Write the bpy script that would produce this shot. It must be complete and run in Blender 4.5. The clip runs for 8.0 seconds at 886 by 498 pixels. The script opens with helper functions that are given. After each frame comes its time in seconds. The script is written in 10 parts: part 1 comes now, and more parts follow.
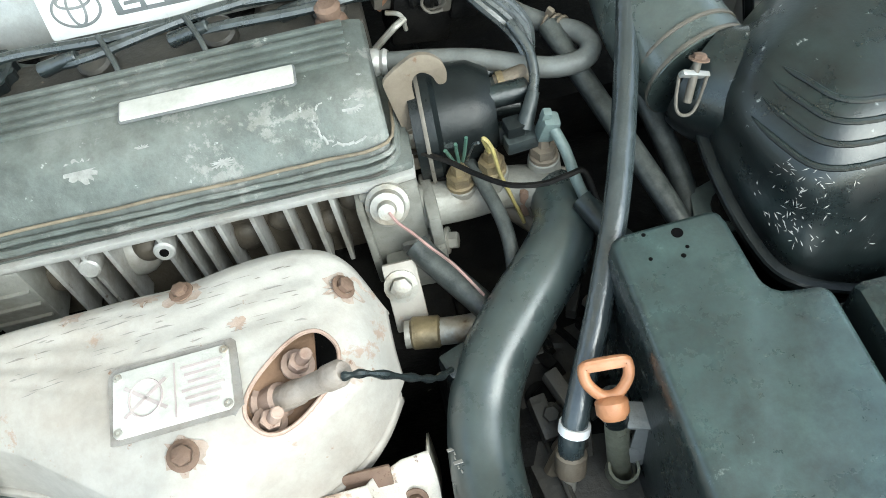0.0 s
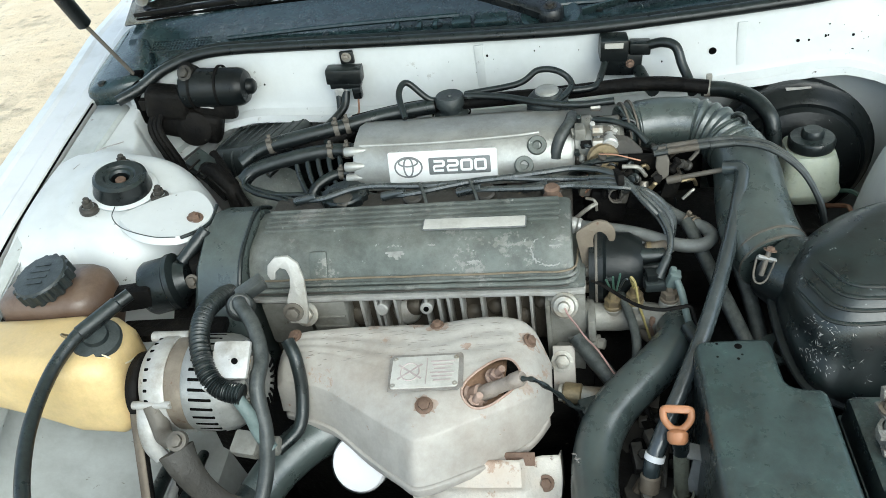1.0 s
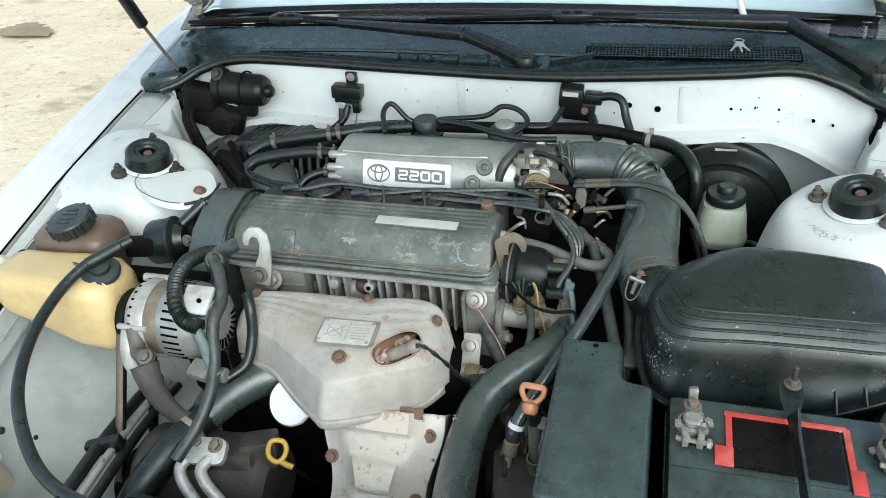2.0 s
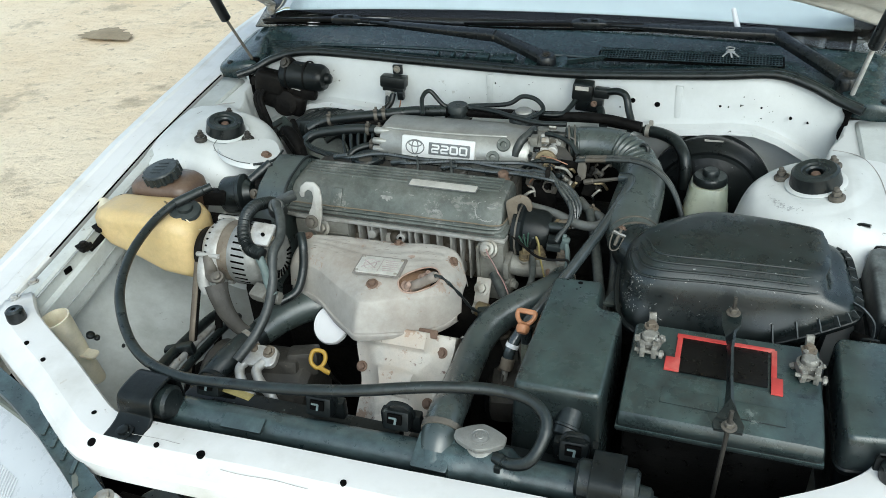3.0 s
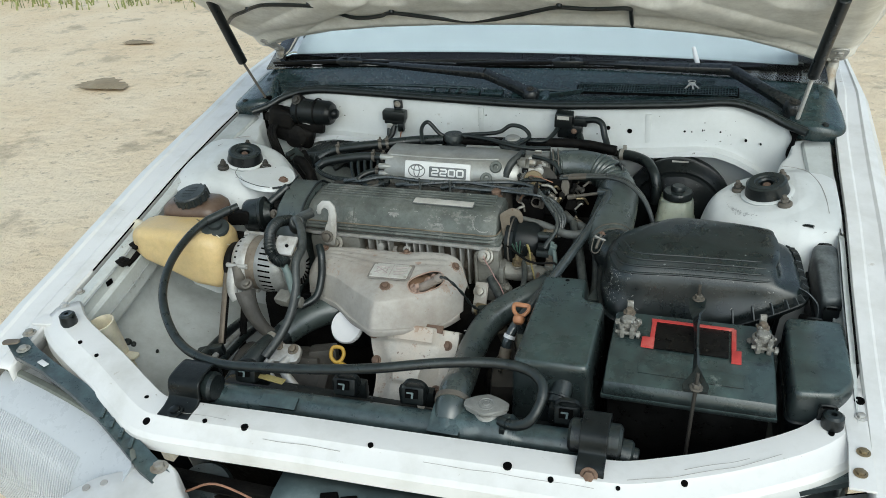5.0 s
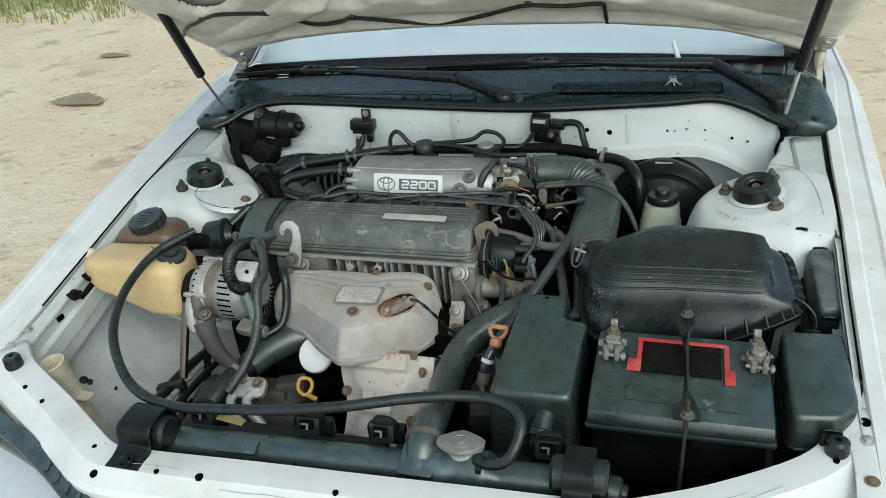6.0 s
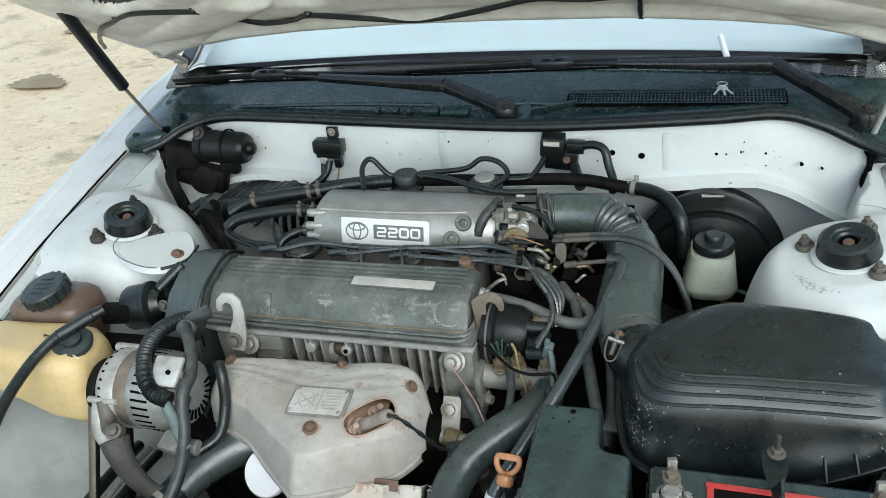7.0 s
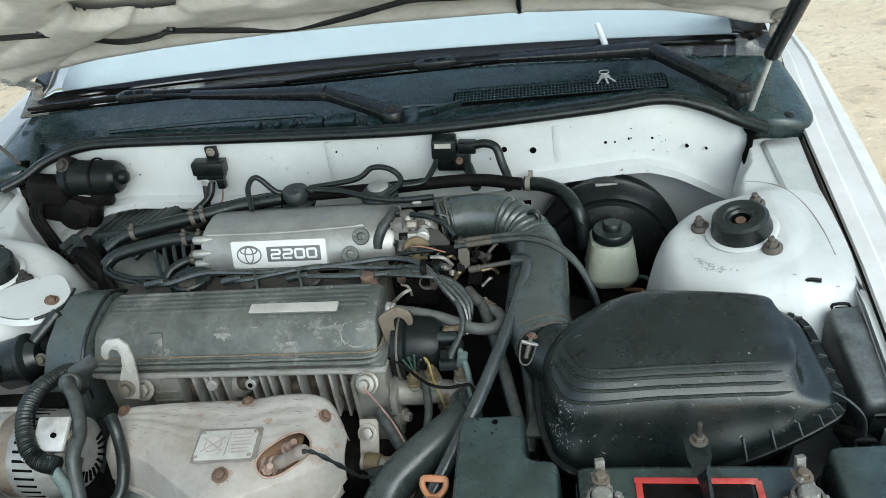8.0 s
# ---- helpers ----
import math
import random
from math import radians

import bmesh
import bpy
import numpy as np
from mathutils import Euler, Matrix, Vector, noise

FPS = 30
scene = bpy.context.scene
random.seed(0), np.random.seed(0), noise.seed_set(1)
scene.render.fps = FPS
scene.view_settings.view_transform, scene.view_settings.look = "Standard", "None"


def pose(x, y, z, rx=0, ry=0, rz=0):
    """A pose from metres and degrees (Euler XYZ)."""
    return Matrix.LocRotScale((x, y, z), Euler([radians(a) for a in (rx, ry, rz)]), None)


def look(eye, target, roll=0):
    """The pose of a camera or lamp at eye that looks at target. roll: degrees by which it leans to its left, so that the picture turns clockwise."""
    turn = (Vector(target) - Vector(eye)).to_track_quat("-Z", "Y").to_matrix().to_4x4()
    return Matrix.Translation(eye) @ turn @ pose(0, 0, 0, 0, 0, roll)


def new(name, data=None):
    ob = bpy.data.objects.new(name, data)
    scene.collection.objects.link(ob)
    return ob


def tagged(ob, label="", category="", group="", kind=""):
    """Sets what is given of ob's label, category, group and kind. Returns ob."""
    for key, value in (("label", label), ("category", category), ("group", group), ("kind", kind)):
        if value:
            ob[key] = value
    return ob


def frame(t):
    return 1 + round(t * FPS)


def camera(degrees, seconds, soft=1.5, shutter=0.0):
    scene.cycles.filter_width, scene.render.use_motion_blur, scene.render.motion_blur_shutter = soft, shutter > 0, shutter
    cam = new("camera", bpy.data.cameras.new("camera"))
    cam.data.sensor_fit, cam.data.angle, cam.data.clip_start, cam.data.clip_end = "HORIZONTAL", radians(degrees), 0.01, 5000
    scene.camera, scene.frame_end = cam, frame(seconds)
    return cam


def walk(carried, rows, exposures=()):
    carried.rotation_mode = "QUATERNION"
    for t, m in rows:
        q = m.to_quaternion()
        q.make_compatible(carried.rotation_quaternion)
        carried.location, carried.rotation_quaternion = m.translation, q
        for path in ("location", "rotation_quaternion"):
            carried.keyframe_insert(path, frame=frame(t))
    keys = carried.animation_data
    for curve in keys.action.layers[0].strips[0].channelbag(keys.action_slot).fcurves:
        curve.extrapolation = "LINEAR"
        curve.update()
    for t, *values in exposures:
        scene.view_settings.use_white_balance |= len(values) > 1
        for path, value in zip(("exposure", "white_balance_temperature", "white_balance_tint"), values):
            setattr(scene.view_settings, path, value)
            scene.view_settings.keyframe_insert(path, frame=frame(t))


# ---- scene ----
cam = camera(59.5, 8.0, soft=0.55)
PATH = [
    (0, (0.077, 0.173, 1.175), (0.112, 1.340, -0.449), -12.0),
    (0.5, (0.054, 0.050, 1.298), (-0.123, 1.457, -0.113), -12.7),
    (1, (0.072, -0.148, 1.365), (-0.267, 1.409, 0.157), -10.0),
    (1.2, (0.094, -0.188, 1.398), (-0.271, 1.359, 0.184), -9.6),
    (2.3, (0.349, -0.347, 1.431), (-0.198, 1.227, 0.325), -3.6),
    (2.5, (0.382, -0.386, 1.441), (-0.21, 1.174, 0.339), -4.0),
    (3, (0.382, -0.526, 1.454), (-0.229, 1.049, 0.383), -4.1),
    (3.5, (0.382, -0.654, 1.477), (-0.196, 0.969, 0.462), -3.1),
    (4, (0.398, -0.682, 1.482), (-0.174, 0.96, 0.494), -2.8),
    (5.5, (0.41, -0.721, 1.487), (-0.161, 0.935, 0.522), -5.2),
    (6, (0.417, -0.609, 1.468), (-0.149, 1.044, 0.495), -6.3),
    (6.5, (0.412, -0.41, 1.46), (-0.211, 1.222, 0.485), -7.1),
    (7, (0.323, -0.239, 1.438), (-0.227, 1.366, 0.379), -7.5),
    (7.5, (0.273, -0.156, 1.438), (0.037, 1.495, 0.334), -7.6),
    (8, (0.308, -0.196, 1.437), (0.019, 1.45, 0.337), -8.5),
]
walk(cam, [(t, look(eye, target, roll)) for t, eye, target, roll in PATH],
     exposures=[(0.0, 1.08, 6100, -2), (0.5, 0.95, 6100, -2), (1.0, 0.44, 6100, -1), (2.5, 0.28, 6050, -1), (3.0, 0.07, 6100, -1), (3.5, -0.14, 6150, 0), (4.0, -0.18, 6200, 0), (5.5, -0.29, 6200, 0), (6.0, -0.28, 6200, 0), (6.5, -0.12, 6150, 0), (7.0, 0.08, 6050, 0), (8.0, 0.04, 6050, 0)])

# ---- light ----
world = bpy.data.worlds.new("world")
scene.world = world
world.use_nodes = True
wn = world.node_tree.nodes
sky = wn.new("ShaderNodeTexSky")
sky.sky_type, sky.sun_disc = "NISHITA", False
sky.sun_elevation, sky.sun_rotation = radians(38), radians(150)
sky.air_density, sky.dust_density, sky.ozone_density = 1.0, 2.0, 2.0
wn["Background"].inputs["Strength"].default_value = 0.25
haze = wn.new("ShaderNodeHueSaturation")
haze.inputs["Saturation"].default_value = 0.55
world.node_tree.links.new(sky.outputs[0], haze.inputs["Color"])
world.node_tree.links.new(haze.outputs[0], wn["Background"].inputs["Color"])
sun = new("sun", bpy.data.lights.new("sun", "SUN"))
sun.data.energy, sun.data.angle, sun.data.color = 1.3, radians(50), (1.0, 0.97, 0.93)
sun.matrix_world = look((1.35, -2.3, 2.1), (0, 0, 0))

# ---- materials ----


def surf(name, base, alt=None, scale=6.0, amt=0.5, spot=None, spot_scale=55.0, spot_cut=0.66, rough=0.5, vary=0.15,
         metal=0.0, bump=0.15, grain=180.0, coat=0.0, dust_sheen=None, dust_sheen_amt=0.0, trans=0.0, spec=0.5, patch=None, patch_scale=10.0, patch_cut=0.6, grime=0.35, grime_scale=24.0, relief=0.25):
    """A painted, cast or moulded surface: two scales of colour change, specks, fine relief, dust and sky sheen tinted
    onto upward faces.
    """
    m = bpy.data.materials.new(name)
    m.use_nodes = True
    nt = m.node_tree
    nodes, link = nt.nodes, nt.links.new
    p = nodes["Principled BSDF"]
    co = nodes.new("ShaderNodeTexCoord").outputs["Object"]

    def tex(s, detail=5.0, rough_=0.6):
        n = nodes.new("ShaderNodeTexNoise")
        n.inputs["Scale"].default_value, n.inputs["Detail"].default_value, n.inputs["Roughness"].default_value = s, detail, rough_
        link(co, n.inputs["Vector"])
        return n.outputs["Fac"]

    def ramp(value, lo, hi, top=1.0):
        r = nodes.new("ShaderNodeMapRange")
        r.inputs["From Min"].default_value, r.inputs["From Max"].default_value = lo, hi
        r.inputs["To Max"].default_value = top
        r.clamp = True
        link(value, r.inputs["Value"])
        return r.outputs[0]

    def mix(fac, a, b):
        x = nodes.new("ShaderNodeMix")
        x.data_type = "RGBA"
        link(fac, x.inputs["Factor"])
        for v, sock in ((a, x.inputs["A"]), (b, x.inputs["B"])):
            if isinstance(v, tuple):
                sock.default_value = (*v, 1)
            else:
                link(v, sock)
        return x.outputs["Result"]

    colour = base
    big = tex(scale)
    if alt:
        colour = mix(ramp(big, 0.62 - amt * 0.3, 0.72), colour, alt)
    if patch:
        colour = mix(ramp(tex(patch_scale, 8.0, 0.72), patch_cut, patch_cut + 0.035, 0.75), colour, patch)
    fine = tex(grain, 3.0)
    if grime:
        x = nodes.new("ShaderNodeMix")
        x.data_type, x.blend_type = "RGBA", "MULTIPLY"
        link(ramp(tex(grime_scale, 9.0, 0.78), 0.60, 0.38, grime), x.inputs["Factor"])
        if isinstance(colour, tuple):
            x.inputs["A"].default_value = (*colour, 1)
        else:
            link(colour, x.inputs["A"])
        x.inputs["B"].default_value = (0.42, 0.40, 0.37, 1)
        colour = x.outputs["Result"]
    if spot:
        colour = mix(ramp(tex(spot_scale, 6.0, 0.65), spot_cut, spot_cut + 0.06), colour, spot)
    if dust_sheen:
        # upward faces turn paler: dust, with the sky's sheen painted into the same tint
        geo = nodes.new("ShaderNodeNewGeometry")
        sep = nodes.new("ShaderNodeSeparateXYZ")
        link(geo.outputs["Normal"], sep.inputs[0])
        up = ramp(sep.outputs["Z"], -0.1, 0.9, dust_sheen_amt)
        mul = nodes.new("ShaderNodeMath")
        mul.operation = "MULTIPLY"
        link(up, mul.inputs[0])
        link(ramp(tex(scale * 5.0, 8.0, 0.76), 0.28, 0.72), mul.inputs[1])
        colour = mix(mul.outputs[0], colour, dust_sheen)
    if isinstance(colour, tuple):
        p.inputs["Base Color"].default_value = (*colour, 1)
    else:
        link(colour, p.inputs["Base Color"])
    r = nodes.new("ShaderNodeMapRange")
    link(tex(scale * 4.0, 6.0, 0.7), r.inputs["Value"])
    r.inputs["From Min"].default_value, r.inputs["From Max"].default_value = 0.3, 0.7
    r.inputs["To Min"].default_value, r.inputs["To Max"].default_value = max(rough - vary, 0.03), min(rough + vary, 1.0)
    link(r.outputs[0], p.inputs["Roughness"])
    p.inputs["Metallic"].default_value = metal
    p.inputs["Specular IOR Level"].default_value = spec
    p.inputs["Coat Weight"].default_value = coat
    p.inputs["Coat Roughness"].default_value = 0.12
    if trans:
        p.inputs["Subsurface Weight"].default_value = trans
        p.inputs["Subsurface Radius"].default_value = (0.02, 0.014, 0.006)
    if bump:
        b = nodes.new("ShaderNodeBump")
        b.inputs["Strength"].default_value, b.inputs["Distance"].default_value = bump, 0.0015
        link(fine, b.inputs["Height"])
        if relief:
            b2 = nodes.new("ShaderNodeBump")
            b2.inputs["Strength"].default_value, b2.inputs["Distance"].default_value = relief, 0.004
            link(tex(scale * 3.0 + 20.0, 5.0, 0.6), b2.inputs["Height"])
            link(b2.outputs[0], b.inputs["Normal"])
        link(b.outputs[0], p.inputs["Normal"])
    return m


WHITE = surf("white_paint", (0.72, 0.72, 0.70), (0.58, 0.575, 0.54), 9, 0.45, (0.30, 0.26, 0.20), 60, 0.69, 0.42, 0.12, bump=0.03, coat=0.12, patch=(0.50, 0.47, 0.41), patch_scale=22, patch_cut=0.66, grime=0.07, grime_scale=7, relief=0.04)
BAY = surf("bay_paint", (0.655, 0.68, 0.675), (0.54, 0.565, 0.55), 5, 0.5, (0.10, 0.09, 0.08), 80, 0.672, 0.5, 0.12, bump=0.05, coat=0.05, patch=(0.42, 0.42, 0.39), patch_scale=15, patch_cut=0.655, grime=0.14, grime_scale=6, relief=0.06)
# bay paint with more scuffs, and the wing's shading put into a darker grey
BAY_SHADED = surf("scuffed_shaded_bay_paint", (0.53, 0.56, 0.545), (0.40, 0.425, 0.405), 6, 0.6, (0.16, 0.14, 0.11), 70, 0.665, 0.55, 0.12, bump=0.06, patch=(0.33, 0.335, 0.31), patch_scale=13, patch_cut=0.63, grime=0.35, grime_scale=9, relief=0.08)
DARKCAST = surf("oily_dark_casting", (0.045, 0.042, 0.036), (0.08, 0.074, 0.062), 26, 0.5, (0.16, 0.13, 0.10), 60, 0.66, 0.55, 0.15, metal=0.2, bump=0.35)
CORRODED = surf("corroded_lead", (0.30, 0.295, 0.265), (0.13, 0.12, 0.10), 60, 0.6, (0.52, 0.52, 0.48), 120, 0.62, 0.6, 0.15, metal=0.3, bump=0.5, grain=220, relief=0.6)
ZINC = surf("worn_zinc", (0.29, 0.295, 0.28), (0.39, 0.39, 0.375), 34, 0.5, (0.14, 0.12, 0.10), 80, 0.66, 0.45, 0.12, metal=0.4, bump=0.2)
CREAM = surf("hood_underside_paint", (0.80, 0.79, 0.735), (0.64, 0.62, 0.545), 4, 0.5, (0.32, 0.25, 0.17), 40, 0.70, 0.5, 0.12, bump=0.05)
SHIELD = surf("heat_shield_steel", (0.435, 0.415, 0.38), (0.35, 0.31, 0.265), 9, 0.5, (0.24, 0.13, 0.08), 62, 0.65, 0.6, 0.12, metal=0.1, bump=0.25, grain=140, patch=(0.36, 0.25, 0.185), patch_scale=16, patch_cut=0.618, grime=0.3, relief=0.12)
SHIELD_LOW = surf("lower_shield_steel", (0.64, 0.61, 0.55), (0.50, 0.42, 0.34), 12, 0.55, (0.16, 0.10, 0.08), 75, 0.63, 0.55, 0.12, metal=0.1, bump=0.3, grain=110, patch=(0.36, 0.23, 0.155), patch_scale=18, patch_cut=0.588, grime=0.4, relief=0.6)
CAST = surf("oxidised_aluminium", (0.114, 0.130, 0.119), (0.196, 0.208, 0.191), 13, 0.7, (0.34, 0.355, 0.335), 95, 0.66, 0.6, 0.15, metal=0.2, bump=0.45, grain=170, patch=(0.265, 0.268, 0.25), patch_scale=20, patch_cut=0.585, grime=0.6, grime_scale=30)
HEAD = surf("cast_aluminium", (0.25, 0.248, 0.222), (0.165, 0.152, 0.125), 22, 0.55, (0.09, 0.07, 0.05), 50, 0.635, 0.55, 0.15, metal=0.25, bump=0.4, grain=160)
BROWNCAST = surf("oil_stained_casting", (0.115, 0.098, 0.074), (0.060, 0.048, 0.035), 24, 0.6, (0.20, 0.185, 0.155), 60, 0.65, 0.55, 0.15, metal=0.2, bump=0.4, grain=150)
LEAD = surf("grey_plug_lead", (0.013, 0.018, 0.019), (0.026, 0.033, 0.034), 16, 0.5, (0.12, 0.12, 0.11), 90, 0.70, 0.30, 0.12, bump=0.08, grain=260, dust_sheen=(0.21, 0.235, 0.225), dust_sheen_amt=0.28, spec=1.0)
HEATHOSE = surf("dusty_heater_hose", (0.105, 0.110, 0.103), (0.155, 0.138, 0.110), 12, 0.6, (0.05, 0.05, 0.045), 90, 0.70, 0.5, 0.12, bump=0.1, grain=260, dust_sheen=(0.235, 0.255, 0.25), dust_sheen_amt=0.6)
RADHOSE = surf("worn_radiator_hose", (0.034, 0.044, 0.043), (0.050, 0.061, 0.059), 9, 0.5, (0.20, 0.22, 0.21), 120, 0.71, 0.30, 0.10, bump=0.06, grain=300, dust_sheen=(0.11, 0.165, 0.16), dust_sheen_amt=0.30, patch=(0.017, 0.027, 0.030), patch_scale=15, patch_cut=0.60, relief=0.05, spec=0.9)
FLAKE = surf("flaked_oxide", (0.30, 0.305, 0.29), (0.20, 0.205, 0.19), 90, 0.8, None, rough=0.7, bump=0.3)
SEALANT = surf("brown_sealant", (0.20, 0.165, 0.115), (0.13, 0.11, 0.08), 50, 0.5, None, rough=0.7, bump=0.3)
SCORCH = surf("scorched_grey_brown", (0.27, 0.255, 0.235), (0.20, 0.175, 0.15), 60, 0.5, None, rough=0.7, bump=0.3)
OLIVE = surf("olive_plating", (0.20, 0.205, 0.155), (0.13, 0.13, 0.095), 40, 0.5, (0.08, 0.07, 0.05), 90, 0.64, 0.5, 0.12, metal=0.3, bump=0.2)
SCUFF = surf("grey_scuff", (0.44, 0.46, 0.46), (0.34, 0.37, 0.38), 60, 0.5, None, rough=0.6, bump=0.1)
SAGE = surf("pale_gasket_rubber", (0.17, 0.185, 0.16), (0.13, 0.14, 0.12), 20, 0.5, (0.12, 0.11, 0.09), 80, 0.66, 0.6, 0.12, bump=0.1)
RUSTTAN = surf("rust_tan_casting", (0.30, 0.185, 0.115), (0.215, 0.125, 0.075), 40, 0.5, (0.13, 0.07, 0.045), 80, 0.64, 0.75, 0.12, metal=0.1, bump=0.3)
STAIN = surf("pale_rust_stain", (0.40, 0.335, 0.285), (0.30, 0.215, 0.165), 70, 0.8, (0.20, 0.12, 0.08), 120, 0.62, 0.7, 0.1, metal=0.05, bump=0.2)
PLENUM = surf("silver_casting", (0.44, 0.445, 0.42), (0.36, 0.36, 0.335), 18, 0.45, (0.20, 0.19, 0.16), 70, 0.70, rough=0.45, vary=0.1, metal=0.5, bump=0.15, grain=300)
CASTALT = surf("weathered_casting", (0.46, 0.455, 0.43), (0.30, 0.28, 0.24), 26, 0.5, (0.14, 0.11, 0.08), 60, 0.66, 0.5, 0.12, metal=0.3, bump=0.25)
ALLOY = surf("bright_alloy", (0.62, 0.62, 0.60), (0.36, 0.33, 0.28), 30, 0.5, (0.15, 0.12, 0.09), 60, 0.66, 0.42, 0.15, metal=0.4, bump=0.15)
STEEL = surf("zinc_steel", (0.42, 0.41, 0.37), (0.30, 0.24, 0.17), 40, 0.5, (0.13, 0.09, 0.06), 80, 0.66, rough=0.5, vary=0.12, metal=0.5, bump=0.1)
RUST = surf("rusty_steel", (0.17, 0.11, 0.078), (0.26, 0.18, 0.135), 45, 0.5, (0.10, 0.05, 0.03), 90, 0.60, 0.75, 0.12, metal=0.2, bump=0.4)
TAN = surf("rust_tinted_bracket", (0.19, 0.158, 0.12), (0.27, 0.235, 0.185), 35, 0.5, (0.13, 0.08, 0.05), 80, 0.64, 0.6, 0.12, metal=0.3, bump=0.2)
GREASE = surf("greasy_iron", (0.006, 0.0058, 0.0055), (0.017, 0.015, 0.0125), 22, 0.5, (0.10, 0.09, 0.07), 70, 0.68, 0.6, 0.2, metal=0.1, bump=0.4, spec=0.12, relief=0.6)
# the teal top tints hold both dust and the sheen of the sky
PLASTIC = surf("black_plastic", (0.005, 0.0065, 0.007), (0.009, 0.0115, 0.012), 7, 0.5, (0.20, 0.22, 0.21), 85, 0.675, 0.33, 0.10, bump=0.10, grain=420, patch=(0.10, 0.115, 0.11), patch_scale=26, patch_cut=0.66, dust_sheen=(0.05, 0.064, 0.063), dust_sheen_amt=0.22, spec=0.25)
LIDPLASTIC = surf("scuffed_lid_plastic", (0.005, 0.0065, 0.007), (0.009, 0.0115, 0.012), 7, 0.5, (0.30, 0.32, 0.31), 120, 0.668, 0.30, 0.10, bump=0.08, grain=420, dust_sheen=(0.066, 0.122, 0.118), dust_sheen_amt=0.21, spec=0.6, relief=0.04, patch=(0.13, 0.15, 0.14), patch_scale=30, patch_cut=0.665)
BOXPLASTIC = surf("dusty_black_plastic", (0.013, 0.017, 0.0175), (0.024, 0.030, 0.031), 6, 0.5, (0.14, 0.155, 0.15), 60, 0.70, 0.30, 0.12, bump=0.10, grain=420, dust_sheen=(0.095, 0.160, 0.150), dust_sheen_amt=0.54, spec=0.7, relief=0.05, grime=0.3, patch=(0.20, 0.225, 0.215), patch_scale=20, patch_cut=0.655)
PALEDUST = surf("pale_dusty_plastic", (0.02, 0.024, 0.025), (0.03, 0.036, 0.037), 6, 0.5, (0.16, 0.17, 0.165), 80, 0.68, 0.42, 0.1, bump=0.1, grain=420, dust_sheen=(0.21, 0.235, 0.235), dust_sheen_amt=0.85, relief=0.04, grime=0.2)
RUBBER = surf("black_rubber", (0.0045, 0.006, 0.0065), (0.009, 0.0115, 0.012), 14, 0.5, (0.22, 0.23, 0.22), 110, 0.69, 0.34, 0.12, bump=0.1, grain=300, dust_sheen=(0.092, 0.136, 0.130), dust_sheen_amt=0.26, spec=0.5, patch=(0.10, 0.115, 0.11), patch_scale=40, patch_cut=0.66)
DUSTHOSE = surf("dusty_rubber", (0.014, 0.018, 0.0185), (0.030, 0.035, 0.034), 16, 0.5, (0.14, 0.135, 0.12), 90, 0.70, 0.42, 0.12, bump=0.12, grain=260, dust_sheen=(0.19, 0.205, 0.19), dust_sheen_amt=0.45)
TUBEGREY = surf("grey_intake_rubber", (0.038, 0.050, 0.047), (0.056, 0.070, 0.066), 9, 0.5, (0.13, 0.13, 0.12), 80, 0.7, 0.32, 0.12, bump=0.08, grain=260, dust_sheen=(0.17, 0.215, 0.205), dust_sheen_amt=0.36, spec=1.0)
TANK = surf("yellowed_plastic", (0.66, 0.50, 0.25), (0.54, 0.39, 0.17), 6, 0.45, (0.32, 0.21, 0.10), 55, 0.70, 0.42, 0.1, bump=0.06, trans=0.15)
BROWN = surf("brown_fluid_plastic", (0.095, 0.058, 0.038), (0.15, 0.10, 0.07), 8, 0.5, None, rough=0.4, bump=0.08, dust_sheen=(0.30, 0.24, 0.19), dust_sheen_amt=0.35)
PALE = surf("pale_plastic", (0.78, 0.72, 0.55), (0.68, 0.61, 0.44), 12, 0.5, None, rough=0.4, bump=0.05, trans=0.15)
FLUID = surf("milky_reservoir_plastic", (0.42, 0.46, 0.38), (0.33, 0.36, 0.28), 12, 0.5, None, rough=0.35, bump=0.05, trans=0.2)
CAPGREEN = surf("dark_cap_plastic", (0.014, 0.019, 0.020), (0.03, 0.037, 0.037), 18, 0.5, None, rough=0.45, bump=0.15, dust_sheen=(0.12, 0.14, 0.135), dust_sheen_amt=0.4)
ORANGE = surf("orange_plastic", (0.47, 0.215, 0.105), (0.40, 0.18, 0.08), 30, 0.4, (0.12, 0.07, 0.04), 120, 0.68, 0.45, 0.1, bump=0.1)
YELLOW = surf("yellow_plastic", (0.55, 0.34, 0.05), (0.40, 0.24, 0.04), 30, 0.4, (0.12, 0.08, 0.03), 120, 0.66, 0.45, 0.1, bump=0.1)
RED = surf("red_label", (0.55, 0.06, 0.055), (0.62, 0.18, 0.15), 25, 0.4, None, rough=0.4, bump=0.02)
BLACKLAB = surf("black_label", (0.003, 0.003, 0.003), (0.006, 0.006, 0.006), 20, 0.4, None, rough=0.35, bump=0.02, spec=0.25)
RADTANK = surf("dusty_radiator_plastic", (0.014, 0.021, 0.022), (0.026, 0.035, 0.037), 8, 0.5, (0.18, 0.19, 0.18), 70, 0.69, 0.33, 0.12, bump=0.1, grain=380, dust_sheen=(0.115, 0.178, 0.182), dust_sheen_amt=0.66, relief=0.05, spec=0.8)
DULLCAST = surf("dull_stained_casting", (0.14, 0.128, 0.108), (0.085, 0.072, 0.055), 24, 0.5, (0.07, 0.055, 0.04), 55, 0.63, 0.6, 0.12, metal=0.2, bump=0.3)
